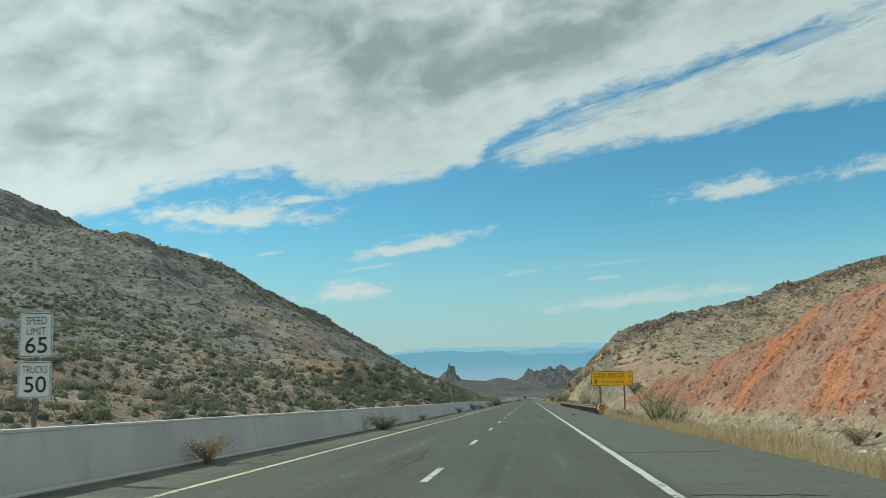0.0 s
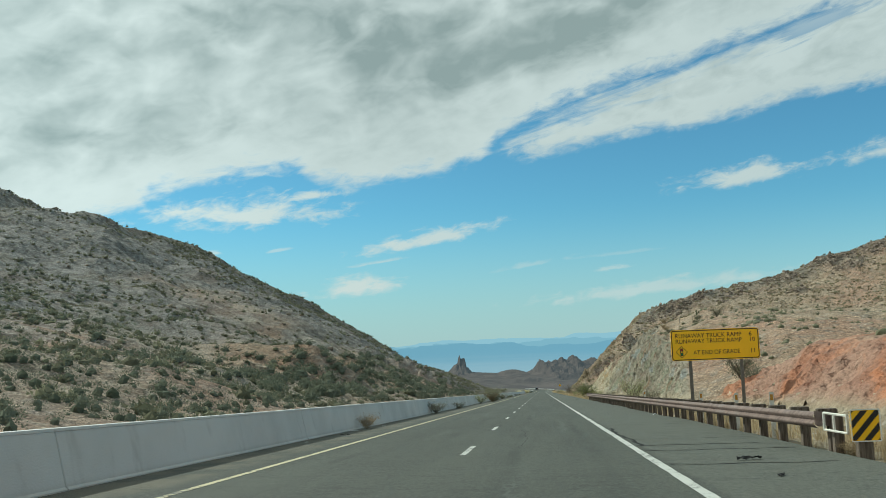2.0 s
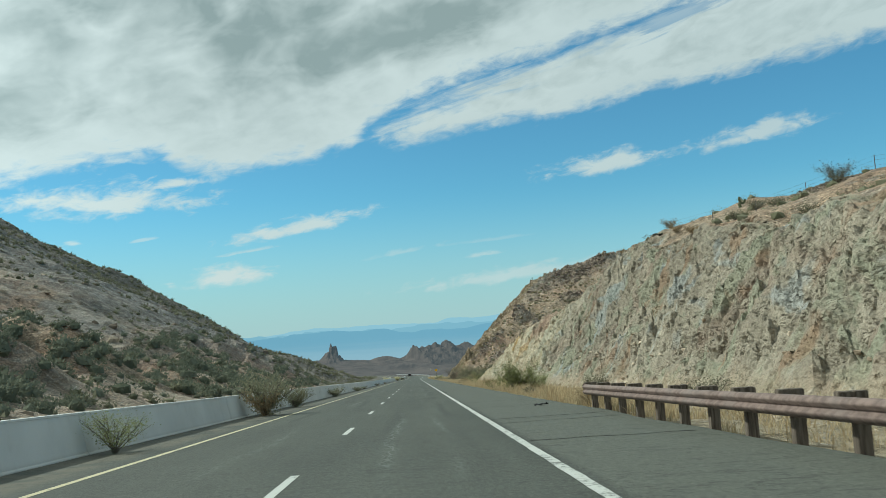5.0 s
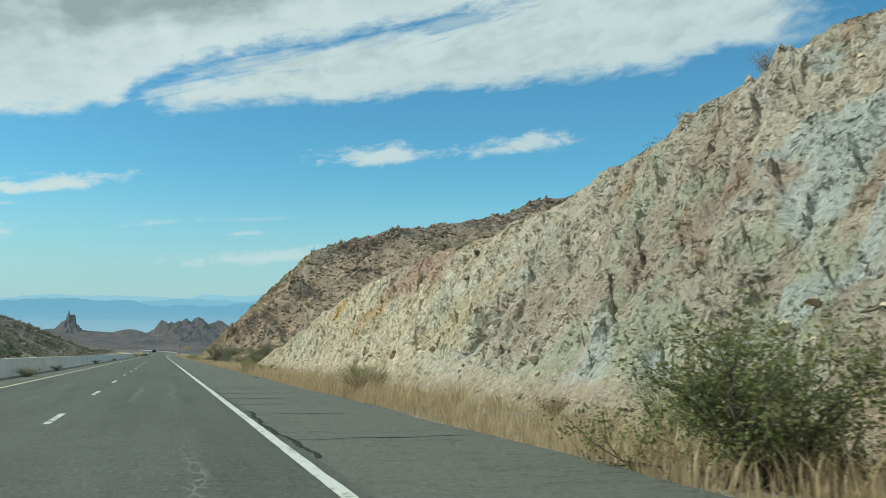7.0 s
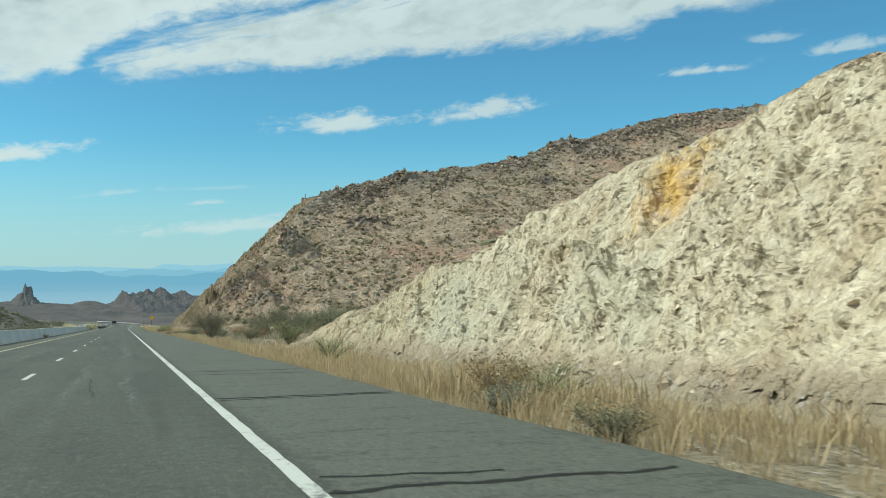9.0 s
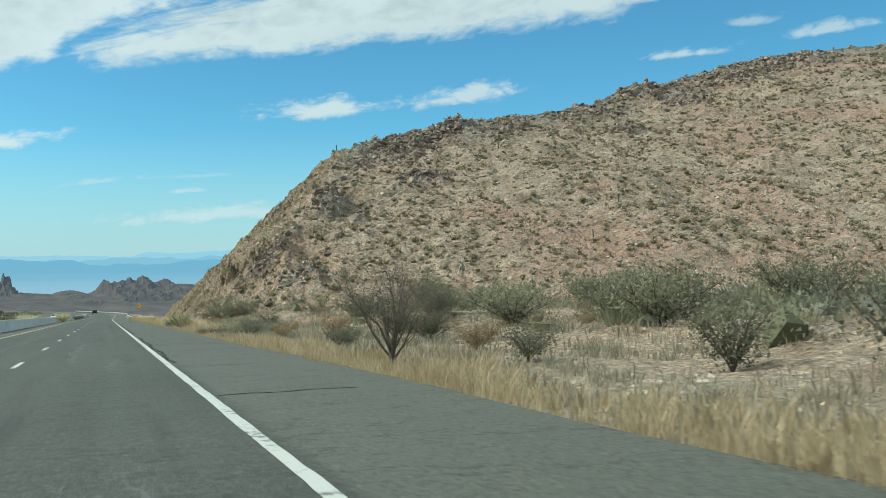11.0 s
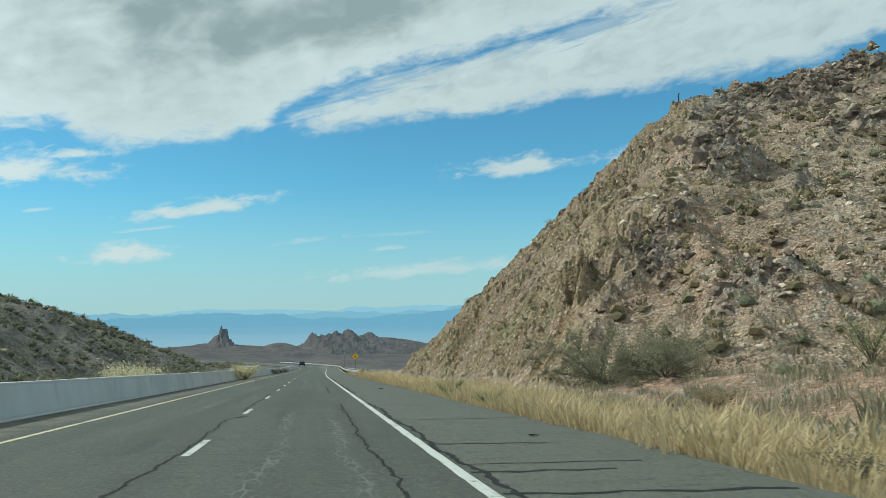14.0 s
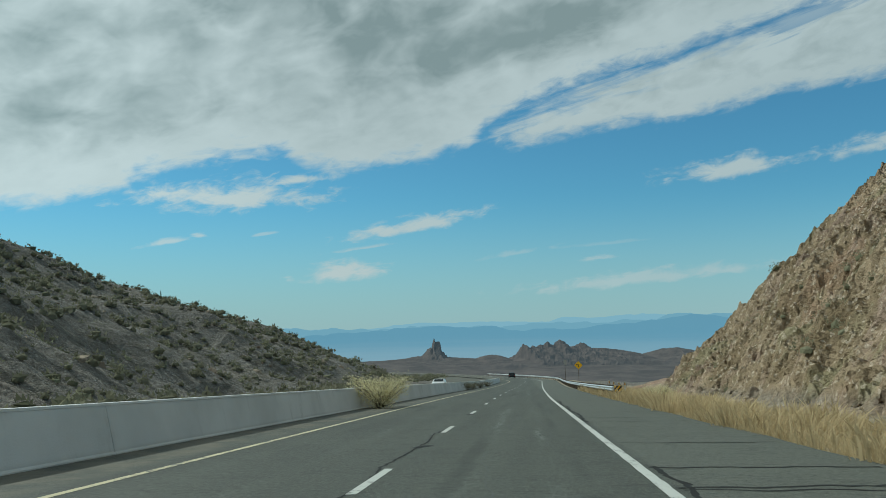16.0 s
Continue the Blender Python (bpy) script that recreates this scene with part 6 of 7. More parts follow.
desert_tree("palo_verde_tree", 21, 7.9, 336.1, 3.5, 1.9, 10, LEAF_TWIG, 4500, 0.028, "small nearly bare desert tree with thin dark branches", sprays=13)
desert_tree("palo_verde_tree", 22, 16.4, 445.6, 3.7, 6.4, 20, LEAF_OLIVE, 17000, 0.075, "wide grey green desert tree at the foot of the rock cut", stump=0.04)
desert_tree("palo_verde_tree", 27, 18.6, 442.4, 2.9, 4.6, 16, LEAF_OLIVE, 9000, 0.075, "low grey green desert tree beside the wider one", stump=0.04)
desert_tree("palo_verde_tree", 23, 22.6, 269.5, 2.3, 1.9, 9, LEAF_DARK, 4200, 0.05, "small dark desert tree on the crest of the cut")
for seed, x, y, h, w, leaf in ((31, 18.8, 363.4, 3.0, 2.2, LEAF_OLIVE), (32, 17.9, 360.1, 3.0, 2.0, LEAF_DARK), (33, 15.0, 353.0, 1.9, 1.9, LEAF_DARK), (34, 25.2, 379.8, 2.7, 2.9, LEAF_DARK)):
    desert_tree("palo_verde_tree", seed, x, y, h, w, 12, leaf, 7500, 0.05, "leafy olive green desert tree crowding the sandy wash", stump=0.05)
desert_tree("creosote_tree", 24, 6.75, 205.6, 2.5, 2.5, 14, LEAF_PLUME, 9000, 0.05, "tall airy green creosote with bare forking limbs", stump=0.05)


def cactus(x, y, h, arms, seed):
    r = random.Random(seed)
    ob = thing("cactus", Matrix.Translation((x, y, float(ground_z(x, y)) - 0.1)), "dusty green columnar cactus on the slope", "cactus", "cacti")
    V, F = twig([Vector((0.02 * i * r.uniform(-1, 1), 0, h * i / 5)) for i in range(6)], 0.13, 0.10, 8)
    part("trunk", from_arrays("trunk", [tuple(v) for v in V], F), CACTUS, ob)
    for k in range(arms):
        a, z = r.uniform(0, 6.3), h * r.uniform(0.35, 0.6)
        p = [Vector((math.cos(a) * d_, math.sin(a) * d_, z + e)) for d_, e in ((0.05, 0), (0.25, 0.03), (0.36, 0.15), (0.38, h * 0.2), (0.37, h * 0.35))]
        V, F = twig(p, 0.085, 0.07, 7)
        part("arm", from_arrays("arm", [tuple(v) for v in V], F), CACTUS, ob)


for i, (x, y, h, arms) in enumerate(((-92.7, 676, 4.2, 1), (-98, 672, 3.4, 0), (-117, 668, 3.5, 1), (-69, 678, 2.6, 0), (-108, 660, 3.2, 1), (79, 449, 1.5, 0), (92, 462, 1.6, 1),
                                     (104, 455, 1.7, 1), (110, 480, 1.6, 0), (55, 512, 1.4, 0), (50, 514, 1.3, 0), (25.2, 211, 0.9, 1), (84, 500, 1.5, 0))):
    cactus(x, y, h, arms, 40 + i)


def wire_fence(label, line, spacing, tall, brace=None):
    """Steel posts with three wires along a line of ground points."""
    pts = [Vector((x, y, 0)) for x, y in line]
    stops = [pts[0]]
    for a_, b_ in zip(pts, pts[1:]):
        n_ = max(1, round((b_ - a_).length / spacing))
        stops += [a_.lerp(b_, (i + 1) / n_) for i in range(n_)]
    for p in stops:
        p.z = float(ground_z(p.x, p.y))
    ob = thing("wire_fence", Matrix.Translation(stops[0]), label, "fence", "wire fences")
    feet = [p - stops[0] for p in stops]
    for f_ in feet:
        bm = bmesh.new()
        box(bm, f_.x - 0.02, f_.x + 0.02, f_.y - 0.02, f_.y + 0.02, f_.z - 0.3, f_.z + tall, 0.006)
        part("post", bm, SIGN_STEEL, ob)
    for h_ in (0.35, 0.7, 0.98):
        V, F = twig([f_ + Vector((0, 0.035, h_ * tall)) for f_ in feet], 0.005, 0.005, 3)
        part("wire", from_arrays("wire", [tuple(v) for v in V], F), SIGN_STEEL, ob)
    if brace is not None:
        f_ = feet[brace]
        for ax, ay in ((0.9, 0.1), (-0.9, -0.1), (0.1, 0.6)):
            V, F = twig([f_ + Vector((ax, ay, -0.2)), f_ + Vector((0, 0, tall + 0.9))], 0.045, 0.04, 6)
            part("brace", from_arrays("brace", [tuple(v) for v in V], F), POST_WHITE, ob, "pale timber brace")
    return ob


wire_fence("thin steel wire fence along the crest of the pale cut", ((27.0, 186.0), (24.5, 198.0), (22.0, 208.0), (21.0, 216.0)), 6.0, 0.85)
wire_fence("wire fence with a pale timber brace crossing the stony hill", ((49.9, 449.9), (53.0, 444.5), (53.7, 441.5), (57.2, 434.7), (62.0, 429.0)), 4.0, 1.3, 2)

# ---------------------------------------------------------------- scattered stuff
def scatter_mesh(units, places, turn, scales):
    """Joins copies of small (verts, faces) units into one mesh."""
    V, F, base = [], [], 0
    for k, (p, a, s) in enumerate(zip(places, turn, scales)):
        v, f = units[k % len(units)]
        c, sn = math.cos(a), math.sin(a)
        R = np.array([[c, -sn, 0], [sn, c, 0], [0, 0, 1]])
        V.append(v * s @ R.T + p)
        F.append(f + base)
        base += len(v)
    return np.concatenate(V), np.concatenate(F)


def grass_unit(r, blades, h, spread, wide=1.0, lean=1.0):
    verts, faces = [], []
    for _ in range(blades):
        a, d = r.uniform(0, 6.283), spread * math.sqrt(r.random()) * 0.5
        x, y = math.cos(a) * d, math.sin(a) * d
        L, b = h * r.uniform(0.4, 1.0), r.uniform(0.05, 0.8) * lean
        w = r.uniform(0.004, 0.012) * wide
        t = a + r.uniform(-0.9, 0.9)
        dx_, dy_ = math.cos(t) * b * L * 0.6, math.sin(t) * b * L * 0.6
        wx, wy = -math.sin(t + r.uniform(-1, 1)) * w, math.cos(t) * w
        i = len(verts)
        verts += [(x - wx, y - wy, -0.05), (x + wx, y + wy, -0.05), (x + dx_ * 0.4 + wx, y + dy_ * 0.4 + wy, L * 0.62), (x + dx_ * 0.4 - wx, y + dy_ * 0.4 - wy, L * 0.62),
                  (x + dx_, y + dy_, L)]
        faces += [(i, i + 1, i + 2), (i, i + 2, i + 3), (i + 3, i + 2, i + 4)]
    return np.array(verts), np.array(faces)


nr = np.random.default_rng(5)
gr = random.Random(9)
tufts = [grass_unit(gr, 15, 0.62, 0.6, 1.3, 1.9) for _ in range(10)]
n = 16500
ty = nr.uniform(14, 545, n)
density = np.where(ty < 330, 0.95, 1.0) * np.where((ty > 76) & (ty < 168), 0.35, 1.0)
width = np.where((ty > 150) & (ty < 312), 5.2, 3.1)
width = np.where(ty < 330, width, np.where(ty < 430, 3.6, 4.4))
tx = 5.35 + width * nr.random(n) ** np.where(ty < 330, 1.15, 1.5) + np.where((ty > 76) & (ty < 174), 0.5, 0.0)
clump = fbm(tx * 0.3, ty, 6.0, 3, 15)
keep = (nr.random(n) < density) & (clump > -0.42)
tx, ty = tx[keep] + road_x(ty[keep]), ty[keep]
pl = np.stack([tx, ty, ground_z(tx, ty)], -1)
turns, sizes = nr.uniform(0, 6.3, len(pl)), nr.uniform(0.45, 1.15, len(pl)) * np.where(clump[keep] > 0, 1.1, 0.8) * np.where((ty > 325) & (ty < 425), 0.76, 0.88)
# tall and short stretches, lower at the edge of the asphalt
sizes *= np.clip(1.0 + 1.1 * fbm(tx, ty, 2.2, 3, 27), 0.5, 1.4) * np.clip(0.62 + 0.5 * (tx - road_x(ty) - 5.35), 0.62, 1.0)
low = ty < 425
V, F = scatter_mesh(tufts, pl[low], turns[low], sizes[low])
tagged(part("dry_grass", from_arrays("dry_grass", V, F), GRASS), "golden dry bunch grass along the shoulder", "grass", kind="stuff")
V, F = scatter_mesh(tufts, pl[~low], turns[~low], sizes[~low])
tagged(part("pale_bunch_grass", from_arrays("pale_bunch_grass", V, F), GRASS_PALE), "tall pale gold bunch grass below the brown rock cut", "grass", kind="stuff")
# a second, denser belt of pale bunch grass below the brown cut
n = 4200
ty, tx = nr.uniform(405, 540, n), 5.5 + 5.5 * nr.random(n) ** 1.3
keep = fbm(tx, ty, 4.0, 3, 19) > -0.3
tx, ty = tx[keep] + road_x(ty[keep]), ty[keep]
pl = np.stack([tx, ty, ground_z(tx, ty)], -1)
V, F = scatter_mesh([grass_unit(gr, 12, 0.7, 0.8, 1.9, 2.3) for _ in range(7)], pl, nr.uniform(0, 6.3, len(pl)), nr.uniform(0.55, 1.1, len(pl)) * np.clip(1.0 + 1.1 * fbm(tx, ty, 2.2, 3, 27), 0.5, 1.4))
tagged(part("bunch_grass_belt", from_arrays("bunch_grass_belt", V, F), GRASS_PALE), "dense pale gold grass belt at the foot of the cut", "grass", kind="stuff")
# short straw over the wash
n = 8000
ty, tx = nr.uniform(318, 448, n), 7 + 40 * nr.random(n) ** 1.5
keep = fbm(tx, ty, 7.0, 3, 18) > -0.25
tx, ty = tx[keep], ty[keep]
pl = np.stack([tx, ty, ground_z(tx, ty)], -1)
V, F = scatter_mesh([grass_unit(gr, 8, 0.42, 0.9, 1.9, 1.8) for _ in range(7)], pl, nr.uniform(0, 6.3, len(pl)), nr.uniform(0.5, 1.1, len(pl)))
tagged(part("wash_straw", from_arrays("wash_straw", V, F), STRAW), "short pale straw and weeds over the sandy wash", "grass", kind="stuff")


def shrub_unit(r, leaves, h, w, leaf=0.13, core=0.75):
    """A low rounded shrub: a lumpy twig mass with loose leaf sprays all over it."""
    bm = bmesh.new()
    bmesh.ops.create_icosphere(bm, subdivisions=1, radius=1.0)
    for v in bm.verts:
        k = r.uniform(0.55, 0.95)
        v.co = Vector((v.co.x * w * k * core * 1.13, v.co.y * w * k * core * 1.13, max(-0.15, v.co.z + 0.35) * h * k * core))
    verts, faces = [tuple(v.co) for v in bm.verts], [[v.index for v in f.verts] for f in bm.faces]
    bm.free()
    for _ in range(leaves):
        a, e = r.uniform(0, 6.283), math.asin(r.random() ** 0.8)
        d = 0.62 + 0.4 * r.random()
        c = Vector((math.cos(a) * math.cos(e) * w * d, math.sin(a) * math.cos(e) * w * d, math.sin(e) * h * d + 0.04))
        out = Vector((c.x, c.y, c.z + 0.2)).normalized()
        t_ = out.cross(Vector((r.gauss(0, 1), r.gauss(0, 1), r.gauss(0, 1)))).normalized()
        s = w * leaf * r.uniform(0.6, 1.5)
        i = len(verts)
        verts += [tuple(c - t_ * s * 0.6), tuple(c + t_ * s * 0.6), tuple(c + out * s * 1.5)]
        faces.append([i, i + 1, i + 2])
    return np.array(verts), np.array(faces)


def on_slope(n, x0, x1, y0, y1, size, seed, thr=-0.12):
    x, y = nr.uniform(x0, x1, n), nr.uniform(y0, y1, n)
    keep = fbm(x, y, size, 3, seed) > thr
    return x[keep], y[keep]


def bushes_stuff(name, mat, label, xs, ys, units, lo, hi):
    pl = np.stack([xs, ys, ground_z(xs, ys) - 0.05], -1)
    V, F = scatter_mesh(units, pl, nr.uniform(0, 6.3, len(pl)), nr.uniform(lo, hi, len(pl)) * (0.7 + 0.6 * nr.random(len(pl))))
    return tagged(part(name, from_arrays(name, V, F), mat), label, "scrub", kind="stuff")


small_clumps = [shrub_unit(gr, 64, 0.62, 0.72, 0.095, 0.55) for _ in range(9)]
# on the great hill
x, y = on_slope(13000, 20, 300, 425, 580, 9.0, 33, -0.3)
hill_clumps = [shrub_unit(gr, 15, 0.55, 0.72, 0.2) for _ in range(9)]
z, mk = land(x, y)
ok = (mk[2] < 0.3) & (z > 0.2)
bushes_stuff("hill_scrub", LEAF_HILL, "dull brown green low scrub dotted over the stony hill", x[ok][::2], y[ok][::2], hill_clumps, 0.5, 1.2)
bushes_stuff("hill_scrub_olive", LEAF_OLIVE, "olive low scrub dotted over the stony hill", x[ok][1::4], y[ok][1::4], hill_clumps, 0.45, 1.15)
bushes_stuff("hill_scrub_tan", LEAF_HILL_TAN, "straw coloured low scrub dotted over the stony hill", x[ok][3::4], y[ok][3::4], hill_clumps, 0.5, 1.1)
x, y = on_slope(11000, 22, 190, 428, 545, 5.0, 45, -0.3)
z, mk = land(x, y)
ok = (mk[2] < 0.3) & (z > 0.1)
hill_tufts = [grass_unit(gr, 7, 0.42, 0.6, 7.0, 2.0) for _ in range(7)]
bushes_stuff("hill_tufts", LEAF_HILL_TAN, "dry tan tufts between the stones of the hill", x[ok][::2], y[ok][::2], hill_tufts, 0.5, 1.1)
bushes_stuff("hill_tufts_dark", LEAF_HILL, "withered dark tufts between the stones of the hill", x[ok][1::2], y[ok][1::2], hill_tufts, 0.4, 0.9)
# brush in the wash
x, y = on_slope(2000, 8.5, 60, 316, 446, 8.0, 34, -0.15)
wash_clumps = [grass_unit(gr, 42, 0.55, 0.9, 1.9, 2.6) for _ in range(7)]
z, mk = land(x, y)
ok = mk[1] < 0.2
bushes_stuff("wash_brush", LEAF_OLIVE, "low olive brush crowding the sandy wash", x[ok][::3], y[ok][::3], wash_clumps, 0.5, 1.5)
bushes_stuff("wash_brush_tan", STRAW, "dry tan brush crowding the sandy wash", x[ok][1::3], y[ok][1::3], wash_clumps, 0.4, 1.2)
bushes_stuff("wash_brush_grey", LEAF_GREY, "grey brush crowding the sandy wash", x[ok][2::3], y[ok][2::3], wash_clumps, 0.35, 1.0)
x, y = on_slope(620, 10.5, 46, 328, 428, 11.0, 44, 0.02)
thicket = [shrub_unit(gr, 170, 0.95, 0.95, 0.065, 0.55) for _ in range(8)]
ok = x > 17.0 + 0.05 * np.clip(y - 370, 0, 60)
bushes_stuff("wash_thicket", LEAF_OLIVE, "olive thicket crowding the far side of the wash", x[ok][::2], y[ok][::2], thicket, 0.6, 1.7)
bushes_stuff("wash_thicket_brown", LEAF_TAN, "brown twiggy thicket crowding the far side of the wash", x[ok][1::4], y[ok][1::4], thicket, 0.5, 1.4)
bushes_stuff("wash_thicket_grey", LEAF_GREY, "grey thicket crowding the far side of the wash", x[ok][3::4], y[ok][3::4], thicket, 0.5, 1.3)
# behind the crests of the cuts
x, y = on_slope(2600, 17, 75, 20, 330, 9.0, 35, -0.25)
z, mk = land(x, y)
ok = (mk[0] + mk[1] < 0.2) & (z > 1.0)
crest_clumps = [shrub_unit(gr, 62, 0.6, 0.7, 0.05, 0.6) for _ in range(9)]
bushes_stuff("crest_scrub", LEAF_OLIVE, "olive low scrub on the slopes above the cuts", x[ok], y[ok], crest_clumps, 0.4, 1.1)
# on the cut faces, sparse
x, y = on_slope(240, 14, 40, 30, 535, 9.0, 36)
bushes_stuff("cut_scrub", LEAF_DARK, "sparse scrub rooted in the rock cuts", x, y, small_clumps, 0.3, 0.7)
# the dark slope beyond the other carriageway
x, y = on_slope(14500, -340, -25, 60, 800, 16.0, 37, -0.25)
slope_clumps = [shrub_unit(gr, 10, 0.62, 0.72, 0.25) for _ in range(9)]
bushes_stuff("slope_scrub", LEAF_DARK, "dark scrub scattered over the long rocky slope", x[::2], y[::2], slope_clumps, 0.7, 1.6)
bushes_stuff("slope_scrub_grey", LEAF_OLIVE, "olive scrub scattered over the long rocky slope", x[1::4], y[1::4], slope_clumps, 0.7, 1.5)
bushes_stuff("slope_scrub_pale", LEAF_OLIVE, "small olive scrub scattered over the long rocky slope", x[3::4], y[3::4], slope_clumps, 0.6, 1.2)
# scrub at the lower end, packed denser to carry the shade there
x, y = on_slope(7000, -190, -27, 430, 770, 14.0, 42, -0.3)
bushes_stuff("slope_scrub_far", LEAF_DARK, "dark scrub crowding the lower end of the slope, denser to carry its shade", x, y, slope_clumps, 0.7, 1.7)
x, y = on_slope(1500, -80, -26, 40, 170, 12.0, 43, -0.28)
fine_clumps = [shrub_unit(gr, 95, 0.75, 0.75, 0.075, 0.55) for _ in range(8)]
bushes_stuff("roadside_scrub", LEAF_SLOPE, "leafy grey green shrubs on the bank beyond the barrier", x, y, fine_clumps, 0.5, 1.4)
x, y = on_slope(4200, -150, -26, 48, 330, 14.0, 38, -0.25)
ok = (x < -80) | (y > 170)
x, y = x[ok], y[ok]
near_clumps = [shrub_unit(gr, 48, 0.7, 0.75, 0.14) for _ in range(8)]
bushes_stuff("foot_scrub", LEAF_SLOPE, "round grey green shrubs dotted over the foot of the slope", x[::2], y[::2], near_clumps, 0.45, 1.5)
bushes_stuff("foot_scrub_dark", LEAF_DARK, "round dark shrubs dotted over the foot of the slope", x[1::2], y[1::2], near_clumps, 0.4, 1.2)
x, y = on_slope(900, -60, -26, 180, 420, 14.0, 39, -0.05)
bushes_stuff("bank_thicket", LEAF_SLOPE, "thick grey green brush along the foot of the slope", x, y, [shrub_unit(gr, 110, 1.0, 1.0, 0.11) for _ in range(6)], 0.6, 1.7)


def rock_unit(r, corners=11):
    """An angular stone: the hull of a few corners."""
    bm = bmesh.new()
    for _ in range(corners):
        d = Vector((r.gauss(0, 1), r.gauss(0, 1), r.gauss(0, 1))).normalized()
        k = r.uniform(0.75, 1.05)
        bm.verts.new((d.x * k * 1.15, d.y * k * 0.95, d.z * k * 0.75))
    bmesh.ops.convex_hull(bm, input=bm.verts[:])
    bmesh.ops.delete(bm, geom=[v for v in bm.verts if not v.link_faces], context="VERTS")
    bmesh.ops.triangulate(bm, faces=bm.faces[:])
    bm.verts.index_update()
    v = np.array([p.co[:] for p in bm.verts])
    f = np.array([[q.index for q in p.verts] for p in bm.faces])
    bm.free()
    return v, f


rocks = [rock_unit(gr) for _ in range(12)]


def rocks_stuff(name, mat, label, xs, ys, lo, hi, power=2.0, sink=0.25):
    s = lo + (hi - lo) * nr.random(len(xs)) ** power
    pl = np.stack([xs, ys, ground_z(xs, ys) - sink * s], -1)
    V, F = scatter_mesh(rocks, pl, nr.uniform(0, 6.3, len(pl)), s)
    return tagged(part(name, from_arrays(name, V, F), mat), label, "rocks", kind="stuff")


x, y = on_slope(2600, 18, 200, 428, 540, 8.0, 52, -0.1)
ok = land(x, y)[1][2] < 0.1
rocks_stuff("hill_boulders", BOULDER, "brown boulders strewn over the great hill", x[ok], y[ok], 0.15, 0.9, 3.0)
# crags: angular blocks crowding the crest and the standing rocks of the great hill
crag_units = [(v * np.array((1.0, 1.0, 1.25)), f) for v, f in (rock_unit(gr, 10) for _ in range(14))]
x, y = nr.uniform(20, 290, 22000), nr.uniform(452, 575, 22000)
z, mk = land(x, y)
ok = (mk[4] > 0.28 + 0.4 * fbm(x, y, 7.0, 2, 77)) & (mk[2] < 0.15) & (fbm(x, y, 6.0, 3, 78) > -0.02)
x, y = x[ok], y[ok]
s_ = 0.25 + 1.2 * nr.random(len(x)) ** 2.2
pl = np.stack([x, y, ground_z(x, y) - 0.15 * s_], -1)
V, F = scatter_mesh(crag_units, pl, nr.uniform(0, 6.3, len(x)), s_)
tagged(part("hill_crags", from_arrays("hill_crags", V, F), CRAG), "dark broken crags crowding the crest of the stony hill", "crags", kind="stuff")
ox, oy = [], []
for cx, cy, rx, ry in OUTCROPS:
    n_ = int(11 * rx * ry)
    ox.append(cx + rx * 0.62 * nr.normal(size=n_)), oy.append(cy + ry * 0.62 * nr.normal(size=n_))
x, y = np.concatenate(ox), np.concatenate(oy)
ok = (fbm(x, y, 5.0, 3, 79) > -0.12) & (land(x, y)[1][2] < 0.5)
x, y = x[ok], y[ok]
s_ = (0.2 + 0.85 * nr.random(len(x)) ** 2.0) * np.where(y < 485, 0.55, 1.0)
pl = np.stack([x, y, ground_z(x, y) - 0.1 * s_], -1)
V, F = scatter_mesh(crag_units, pl, nr.uniform(0, 6.3, len(x)), s_)
tagged(part("outcrop_crags", from_arrays("outcrop_crags", V, F), CRAG), "dark jointed rock standing out of the stony hill", "crags", kind="stuff")
x, y = on_slope(7500, -330, -25, 120, 800, 12.0, 57, -0.05)
rocks_stuff("slope_boulders", BOULDER, "dark boulders over the long slope", x, y, 0.25, 1.5, 2.5)
x, y = on_slope(3600, 8.5, 13, 30, 330, 5.0, 59, -0.2)
rocks_stuff("toe_rubble", PALE_STONE, "pale rubble at the foot of the cuts", x, y, 0.04, 0.24, 3.0)
x, y = on_slope(900, 9, 40, 325, 450, 6.0, 60, -0.05)
rocks_stuff("wash_stones", PALE_STONE, "pale stones strewn over the wash", x, y, 0.05, 0.24, 2.0)
x, y = on_slope(1300, 14, 48, 468, 538, 5.0, 62, -0.1)
rocks_stuff("cut_stones", PALE_STONE, "loose stones on the brown cut slope", x, y, 0.06, 0.28, 3.0)
# sparse green brush rooted in the rubble of the brown cut
x, y = on_slope(420, 14, 44, 450, 538, 6.0, 64, 0.0)
z, mk = land(x, y)
ok = mk[2] > 0.4
bushes_stuff("cut_scrub", LEAF_OLIVE, "thin olive brush rooted in the brown cut", x[ok], y[ok], small_clumps, 0.35, 1.1)
x, y = on_slope(2600, 12, 24, 150, 305, 4.0, 63, 0.0)
z, mk = land(x, y)
rocks_stuff("cut_rubble", PALE_STONE, "small loose stones lying in the pale rock face", x[mk[1] > 0.5], y[mk[1] > 0.5], 0.03, 0.2, 3.0, 0.3)
x, y = on_slope(15000, 24, 170, 430, 535, 6.0, 64, -0.25)
rocks_stuff("hill_stones", PALE_STONE, "pale small stones covering the great hill", x, y, 0.1, 0.5, 2.5)


